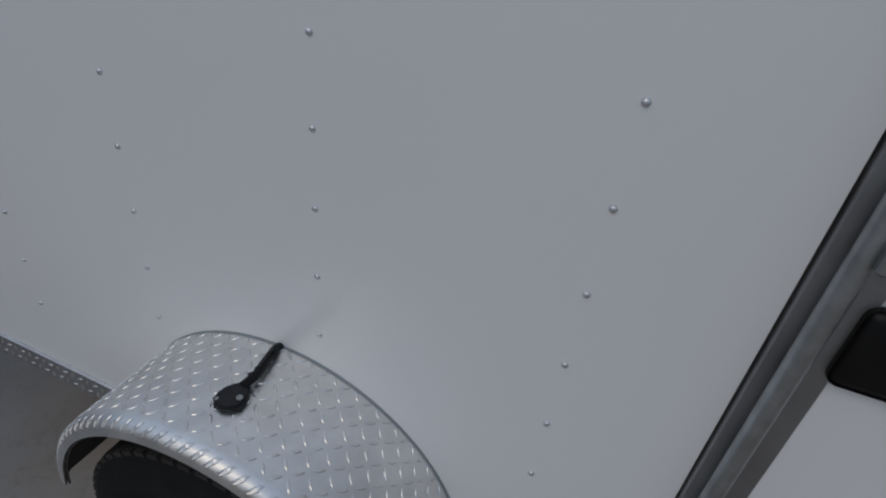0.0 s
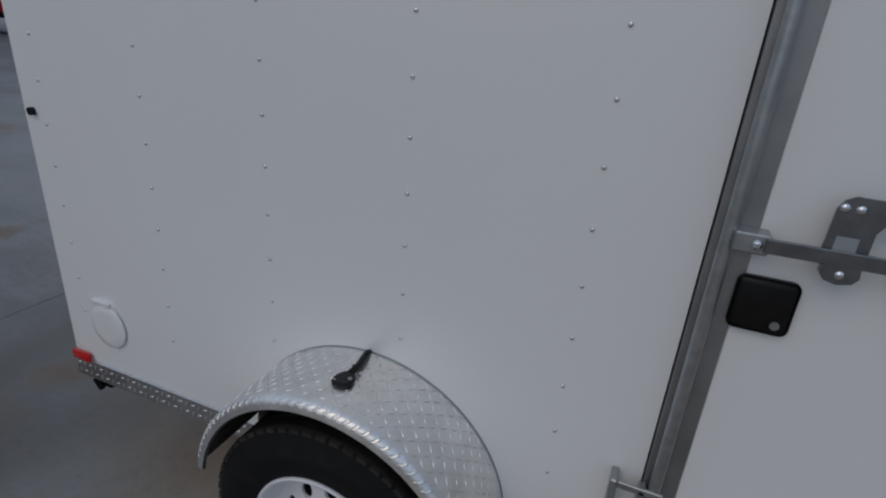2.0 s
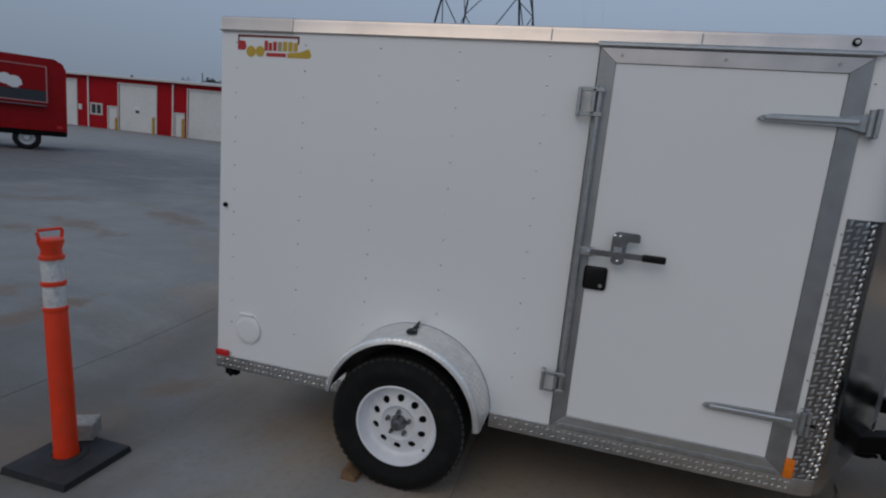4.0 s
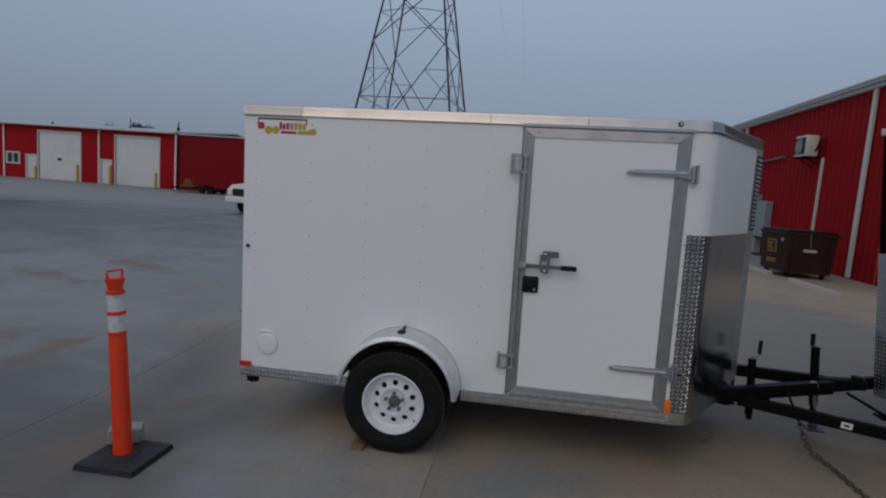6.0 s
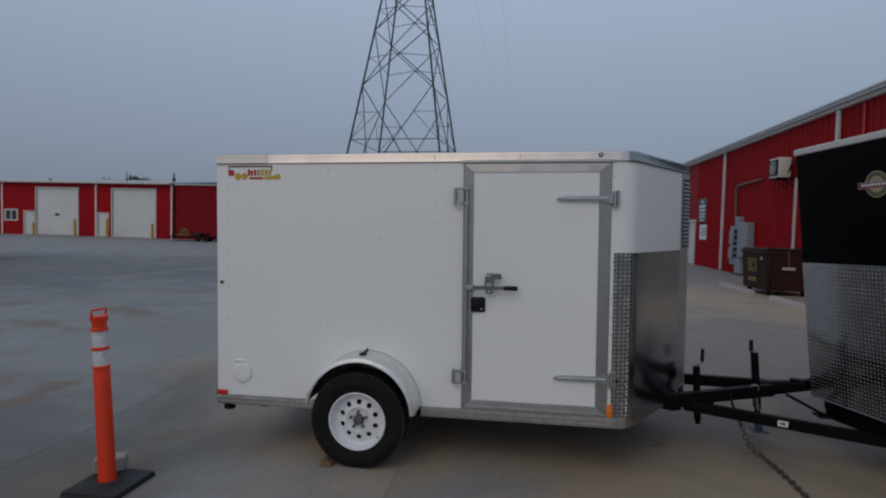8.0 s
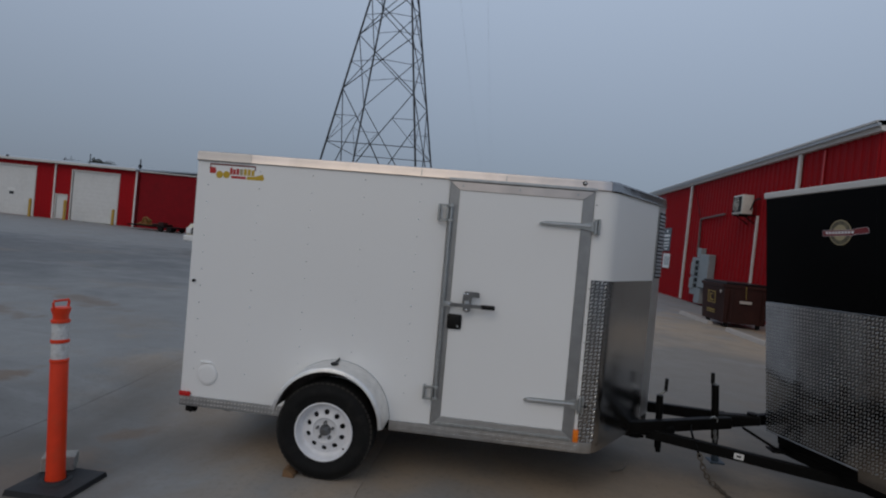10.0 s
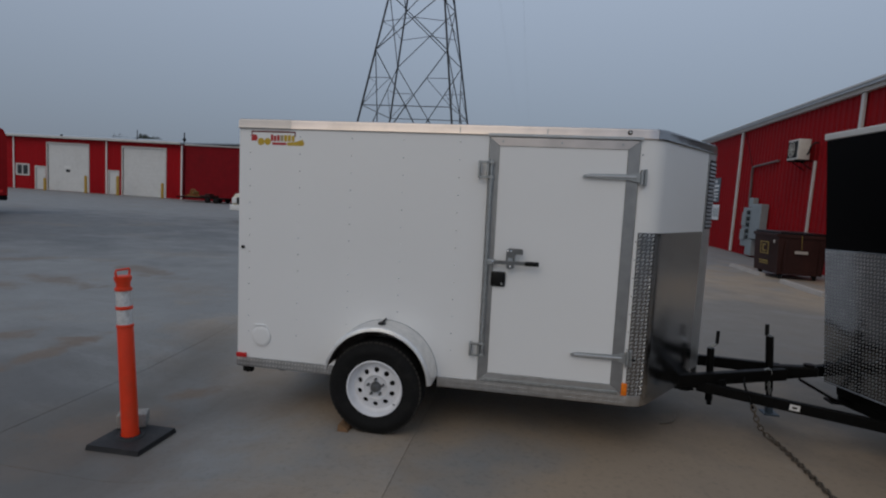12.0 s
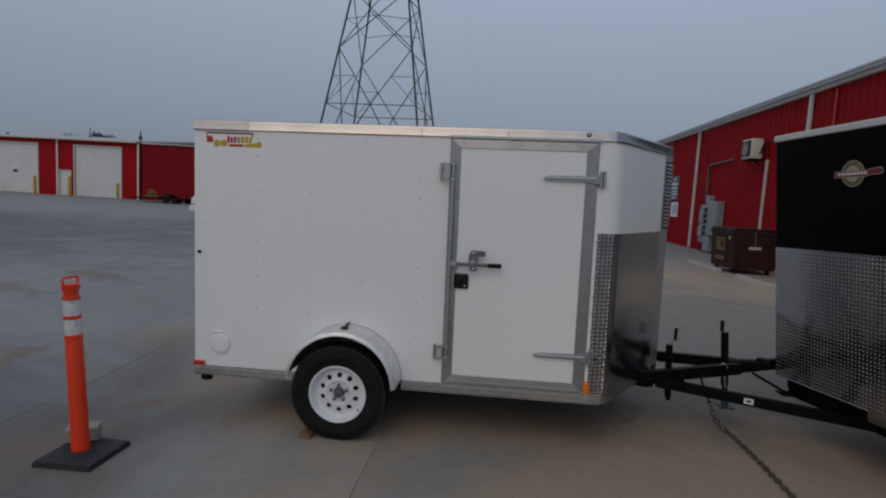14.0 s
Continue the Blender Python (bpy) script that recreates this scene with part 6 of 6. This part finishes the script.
for y0, y1 in ((0.0, 0.42), (1.98, 2.4)):
    bm = bmesh.new()
    prism(bm, [(-2.3, 0.95), (-2.2, 1.3), (-1.9, 1.52), (-1.35, 1.56), (-0.9, 1.5), (-0.35, 1.42), (-0.2, 1.2), (-0.2, 0.75), (-0.5, 0.72), (-0.6, 1.05), (-0.85, 1.25), (-1.2, 1.3), (-1.6, 1.22), (-1.85, 0.98)], y0, y1, XZ)
    fnd = part("fender", bm, M_TEAL, truck)
    bm = bmesh.new()
    box(bm, -0.2, -0.12, y0 + 0.08, y1 - 0.06, 1.15, 1.38, 0.02)
    part("headlight", bm, M_CHROME, fnd)
    bm = bmesh.new()
    box(bm, -0.5, -0.3, y0 + 0.05, y1 - 0.05, 1.44, 1.5, 0.02)
    part("marker_lamp", bm, M_RED_LENS, fnd)
bm = bmesh.new()
box(bm, -0.2, -0.1, 0.62, 1.78, 0.95, 2.0, 0.03)
grl = part("grille", bm, M_LIGHT_METAL, truck)
for k in range(5):
    bm = bmesh.new()
    y = 0.8 + 0.2 * k
    box(bm, -0.1, -0.085, y - 0.06, y + 0.06, 1.1, 1.92)
    part("grille_slot", bm, M_DARK, grl)
bm = bmesh.new()
box(bm, -0.15, 0.12, 0.0, 2.4, 0.42, 0.92, 0.04)
part("bumper", bm, M_STEEL, truck)
bm = bmesh.new()
prism(bm, [(-4.2, 0.8), (-2.5, 0.95), (-2.5, 2.2), (-2.75, 3.0), (-4.2, 3.05)], 0.15, 2.25, XZ)
cab_t = part("cab", bm, M_TEAL, truck)
bm = bmesh.new()
prism(bm, [(-3.9, 2.1), (-2.75, 2.1), (-2.9, 2.85), (-3.9, 2.85)], 0.135, 0.146, XZ)
part("side_window", bm, M_GLASS, cab_t)
bm = bmesh.new()
box(bm, -4.55, -3.95, 0.02, 2.38, 0.55, 2.9, 0.05)
part("headboard", bm, M_LIGHT_METAL, truck, "pale panel behind the cab")
bm = bmesh.new()
v = [bm.verts.new(p) for p in ((-2.49, 0.3, 2.25), (-2.49, 2.1, 2.25), (-2.735, 2.1, 2.95), (-2.735, 0.3, 2.95))]
bm.faces.new(v)
part("windscreen", bm, M_GLASS, cab_t, smooth=None)
bm = bmesh.new()
rod(bm, (-3.5, 0.05, 0.8), (-2.6, 0.05, 0.8), 0.34, 24)
part("fuel_tank", bm, M_CHROME, truck)
bm = bmesh.new()
box(bm, -2.5, -2.2, -0.05, 0.14, 1.7, 2.3, 0.03)
part("mirror", bm, M_CHROME, truck)
bm = bmesh.new()
rod(bm, (-4.35, 0.3, 0.9), (-4.35, 0.3, 3.4), 0.08, 16)
part("exhaust_stack", bm, M_CHROME, truck)
bm = bmesh.new()
prism(bm, [(-11.4, 1.2), (-4.6, 1.2), (-4.6, 3.1), (-4.4, 3.2), (-11.4, 2.9)], 0.0, 2.4, XZ)
dbody = part("dump_body", bm, M_ROADDIRT, truck)
for x in (-5.2, -6.5, -7.8, -9.1, -10.4):
    bm = bmesh.new()
    box(bm, x - 0.06, x + 0.06, -0.06, -0.001, 1.2, 2.85, 0.01)
    part("body_rib", bm, M_ROADDIRT, dbody)
bm = bmesh.new()
box(bm, -11.2, -0.4, 0.35, 2.05, 0.4, 1.05)
part("chassis", bm, M_BLACK, truck)
for x in (-1.22, -6.5, -7.65, -8.8, -9.95):
    for y in (0.16, 2.24):
        road_wheel(truck, x, y, 0.52, 0.32, tm, M_CHROME)
truck.matrix_world = tm

# cream pickup behind the trailer
pm = Matrix.Translation((-10.74, 17.74, lie(-10.74, 17.74))) @ Matrix.Rotation(radians(-100), 4, "Z")
pick = thing("pickup_truck", (0, 0, 0), "cream pickup truck parked across the yard", "car")
bm = bmesh.new()
prism(bm, [(-5.1, 0.5), (-5.1, 1.02), (-3.3, 1.06), (-3.15, 1.1), (-2.9, 1.62), (-2.6, 1.72), (-1.9, 1.72), (-1.35, 1.14), (-0.25, 1.02), (-0.08, 0.85), (-0.08, 0.48), (-0.6, 0.42), (-4.6, 0.42)], 0, 1.85, XZ)
pbody = part("body", bm, M_CREAM, pick)
bm = bmesh.new()
box(bm, -0.06, 0.08, 0.0, 1.85, 0.42, 0.62, 0.03)
part("bumper", bm, M_PAPER, pick)
bm = bmesh.new()
box(bm, -0.09, -0.02, 0.25, 1.6, 0.66, 0.9, 0.01)
part("grille", bm, M_DARK, pick)
for y in (0.02, 1.62):
    bm = bmesh.new()
    box(bm, -0.1, -0.01, y, y + 0.21, 0.68, 0.88, 0.02)
    part("headlight", bm, M_PAPER, pick)
bm = bmesh.new()
v = [bm.verts.new(p) for p in ((-1.4, 0.15, 1.2), (-1.4, 1.7, 1.2), (-1.86, 1.65, 1.7), (-1.86, 0.2, 1.7))]
bm.faces.new([bm.verts.new(q.co + Vector((0.03, 0, 0.03))) for q in v])
for q in v:
    bm.verts.remove(q)
part("windscreen", bm, M_GLASS, pbody, smooth=None)
for y in (-0.006, 1.856):
    bm = bmesh.new()
    prism(bm, [(-2.85, 1.14), (-1.5, 1.16), (-1.92, 1.66), (-2.6, 1.66)], y - 0.004, y + 0.004, XZ)
    part("side_window", bm, M_GLASS, pbody)
for x in (-0.95, -4.1):
    for y in (0.06, 1.79):
        road_wheel(pick, x, y, 0.36, 0.22, pm, M_LIGHT_METAL)
pick.matrix_world = pm @ Matrix.Scale(1.2, 4)

# low yellow machine on a flat trailer by the dull wing
flat = thing("flatbed_trailer", (-23.00, 34.60, GROUND), "dark flatbed trailer carrying a yellow winch", "trailer")
bm = bmesh.new()
zb = lie(-25, 34.50)
box(bm, -24.90, -21.20, 33.90, 35.60, zb + 0.3, zb + 0.4, 0.02)
part("deck", bm, M_BLACK, flat)
bm = bmesh.new()
beam(bm, (-24.90, 34.75, zb + 0.33), (-25.60, 34.75, zb + 0.3), 0.1, 0.1)
part("drawbar", bm, M_BLACK, flat)
bm = bmesh.new()
box(bm, -24.50, -23.40, 34.20, 35.20, zb + 0.41, zb + 0.45, 0.01)
pipe(bm, [(-23.95 + 0.24 * math.cos(a), 34.45, zb + 0.7 + 0.24 * math.sin(a)) for a in (math.tau * q / 16 for q in range(17))], 0.055, 8)
rod(bm, (-23.95, 34.4, zb + 0.7), (-23.95, 35.0, zb + 0.7), 0.12, 14)
beam(bm, (-24.5, 34.5, zb + 0.46), (-24.15, 34.5, zb + 0.62), 0.08, 0.08, 0.01)
beam(bm, (-23.45, 34.5, zb + 0.46), (-23.75, 34.5, zb + 0.62), 0.08, 0.08, 0.01)
part("winch", bm, M_WINCH, flat, "dirty yellow winch drum")
bm = bmesh.new()
box(bm, -23.2, -22.3, 34.1, 35.3, zb + 0.41, zb + 0.56, 0.03)
box(bm, -22.9, -22.5, 34.3, 35.0, zb + 0.57, zb + 0.68, 0.03)
part("load", bm, M_BROWN, flat, "low dark load")
for x in (-22.40, -21.70):
    for y in (33.95, 35.55):
        bm = bmesh.new()
        rod(bm, (x, y - 0.1, zb + 0.2), (x, y + 0.1, zb + 0.2), 0.2, 20)
        part("wheel", bm, M_RUBBER, flat)


# ---- lattice tower and its wires ----
TC = Vector((2.4 - 60 * math.sin(radians(13.3)), -3.77 + 60 * math.cos(radians(13.3)), 0.0)) + 0.3 * Vector((math.cos(radians(13.3)), math.sin(radians(13.3)), 0))
tower = thing("transmission_tower", (TC.x, TC.y, 0), "grey steel lattice power transmission tower", "transmission tower")
right = Vector((math.cos(radians(13.3)), math.sin(radians(13.3)), 0))
ahead = Vector((-math.sin(radians(13.3)), math.cos(radians(13.3)), 0))


def leg_at(k, z):
    """A corner of the tower at a height above the ground."""
    s = (40.6 - z) / 30.8 if z < 30 else 10.6 / 30.8 * (1 - (z - 30) * 0.02)
    a, b = 3.25, 5.9
    u, v = [(a, -b), (b, a), (-a, b), (-b, -a)][k]
    return TC + right * (u * s) + ahead * (v * s) + Vector((0, 0, z))


LEVELS = [0.0, 10.45, 16.15, 22.05, 26.6, 29.8, 33.0, 36.5, 40.0, 43.5]
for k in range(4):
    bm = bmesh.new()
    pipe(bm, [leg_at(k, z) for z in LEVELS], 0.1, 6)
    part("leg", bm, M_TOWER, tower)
for i, (za, zb) in enumerate(zip(LEVELS, LEVELS[1:])):
    for k in range(4):
        j = (k + 1) % 4
        a0, a1, b0, b1 = leg_at(k, za), leg_at(j, za), leg_at(k, zb), leg_at(j, zb)
        bm = bmesh.new()
        thin = 0.052 if i else 0.06
        mid_lo, mid_hi = (a0 + a1) / 2, (b0 + b1) / 2
        if i == 0:
            rod(bm, a0, mid_hi, thin, 5)
            rod(bm, a1, mid_hi, thin, 5)
            for t in (0.35, 0.7):
                rod(bm, a0.lerp(b0, t), a0.lerp(mid_hi, t), 0.03, 5)
                rod(bm, a1.lerp(b1, t), a1.lerp(mid_hi, t), 0.03, 5)
        elif i == 1:
            rod(bm, mid_lo, b0, thin, 5)
            rod(bm, mid_lo, b1, thin, 5)
            for p0, p1 in ((a0, b0), (a1, b1)):
                rod(bm, p0.lerp(p1, 0.5), mid_lo.lerp(p1, 0.5), 0.03, 5)
                rod(bm, p0, mid_lo.lerp(p1, 0.5), 0.03, 5)
        else:
            rod(bm, a0, b1, thin, 5)
            rod(bm, a1, b0, thin, 5)
            if i < 4:
                cross = a0.lerp(b1, (a1 - a0).length / ((a1 - a0).length + (b1 - b0).length))
                rod(bm, a0.lerp(b0, 0.5), cross, 0.032, 5)
                rod(bm, a1.lerp(b1, 0.5), cross, 0.032, 5)
        if i == 0:
            rod(bm, b0, b1, 0.045, 5)
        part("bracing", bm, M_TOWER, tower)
for z in (33.5, 40.5):
    for s in (-1, 1):
        bm = bmesh.new()
        end = TC + right * (s * 7.5) + Vector((0, 0, z))
        for k in range(4):
            rod(bm, leg_at(k, z + (1.6 if k % 2 else 0)), end, 0.05, 5)
        part("crossarm", bm, M_TOWER, tower)

def line_pole(y):
    root = thing("utility_pole", (-2.0, y, lie(-2.0, y)), "tall wooden utility pole with a crossarm", "utility pole", "poles of the power line")
    bm = bmesh.new()
    rod(bm, (-2.0, y, lie(-2.0, y) - 0.2), (-2.0, y, 35.5), 0.22, 12, 0.15)
    part("pole", bm, M_BARK, root)
    bm = bmesh.new()
    box(bm, -3.6, -0.4, y - 0.08, y + 0.08, 34.0, 34.2, 0.01)
    part("crossarm", bm, M_BARK, root)


for y in (-60, 440):
    line_pole(y)
for x in (-3.35, -0.75):
    bm = bmesh.new()
    pipe(bm, [(x, -60 + 500 * k / 40, 19.4 + 14.8 * ((k - 20) / 20) ** 2) for k in range(41)], 0.0055, 5)
    solo("power_line", bm, M_WIRE, "thin overhead power line against the sky", "power line", "power lines")


# ---- trees far behind the long shed ----
def tree(x, y, h, spread, seed):
    rng = random.Random(seed)
    root = thing("tree", (x, y, 0.5), "distant bushy tree behind a warehouse", "tree", "trees behind the warehouse")
    bm = bmesh.new()
    rod(bm, (x, y, 0.4), (x, y, h * 0.55), 0.22, 8, 0.12)
    for k in range(7):
        a = rng.uniform(0, math.tau)
        rod(bm, (x, y, h * rng.uniform(0.35, 0.55)), (x + spread * 0.6 * math.cos(a), y + spread * 0.6 * math.sin(a), h * rng.uniform(0.7, 0.95)), 0.08, 6, 0.03)
    part("trunk", bm, M_BARK, root)
    bm = bmesh.new()
    for k in range(3200):
        a, e, r = rng.uniform(0, math.tau), rng.uniform(-1, 1), rng.random() ** 0.4
        wob = 1 + 0.3 * math.sin(3 * a + seed) * math.cos(2 * e)
        p = Vector((x + spread * r * wob * math.cos(a) * math.sqrt(1 - e * e), y + spread * r * wob * math.sin(a) * math.sqrt(1 - e * e), h * 0.76 + h * 0.24 * r * e * wob))
        u = Vector((rng.gauss(0, 1), rng.gauss(0, 1), rng.gauss(0, 1))).normalized()
        w = u.orthogonal().normalized()
        s = rng.uniform(0.06, 0.15)
        bm.faces.new([bm.verts.new(p + s * (u * c + w * d)) for c, d in ((-1, 0), (0, -0.5), (1, 0), (0, 0.5))])
    part("crown", bm, M_LEAF, root, smooth=None)


def bare_tree(x, y, h, spread, seed):
    """A leafless crown: limbs that fork three times into thin grey twigs."""
    rng = random.Random(seed)
    root = thing("tree", (x, y, 0.5), "distant bare grey tree behind a warehouse", "tree", "trees behind the warehouse")
    bm = bmesh.new()
    rod(bm, (x, y, 0.4), (x, y, h * 0.6), 0.2, 8, 0.1)
    part("trunk", bm, M_BARK, root)
    verts, faces = [], []

    def twig(a, d, length, r, depth):
        b = a + d * length
        side = d.orthogonal().normalized() * r
        cross_side = d.cross(side).normalized() * r
        k = len(verts)
        verts.extend([a + side, a - side * 0.5 + cross_side * 0.87, a - side * 0.5 - cross_side * 0.87, b])
        faces.extend([(k, k + 1, k + 3), (k + 1, k + 2, k + 3), (k + 2, k, k + 3)])
        if depth:
            for _ in range(5):
                bend = Vector((rng.gauss(0, 1), rng.gauss(0, 1), rng.gauss(0.15, 0.7)))
                twig(a.lerp(b, rng.uniform(0.35, 1.0)), (d + 0.75 * bend).normalized(), length * rng.uniform(0.45, 0.7), r * 0.6, depth - 1)

    for k in range(9):
        a = math.tau * k / 9 + rng.uniform(-0.3, 0.3)
        twig(Vector((x, y, h * rng.uniform(0.45, 0.62))), Vector((math.cos(a), math.sin(a), rng.uniform(0.5, 1.3))).normalized(), spread * rng.uniform(0.7, 1.0), 0.06, 4)
    me = bpy.data.meshes.new("crown")
    me.from_pydata(verts, [], faces)
    me.materials.append(M_TWIG)
    shared_part("crown", me, root, (0, 0, 0))


bare_tree(-49.2, 57, 8.2, 1.7, 3)
tree(-46.5, 57.4, 6.95, 1.5, 5)
tree(-44.8, 57.2, 6.75, 1.3, 8)
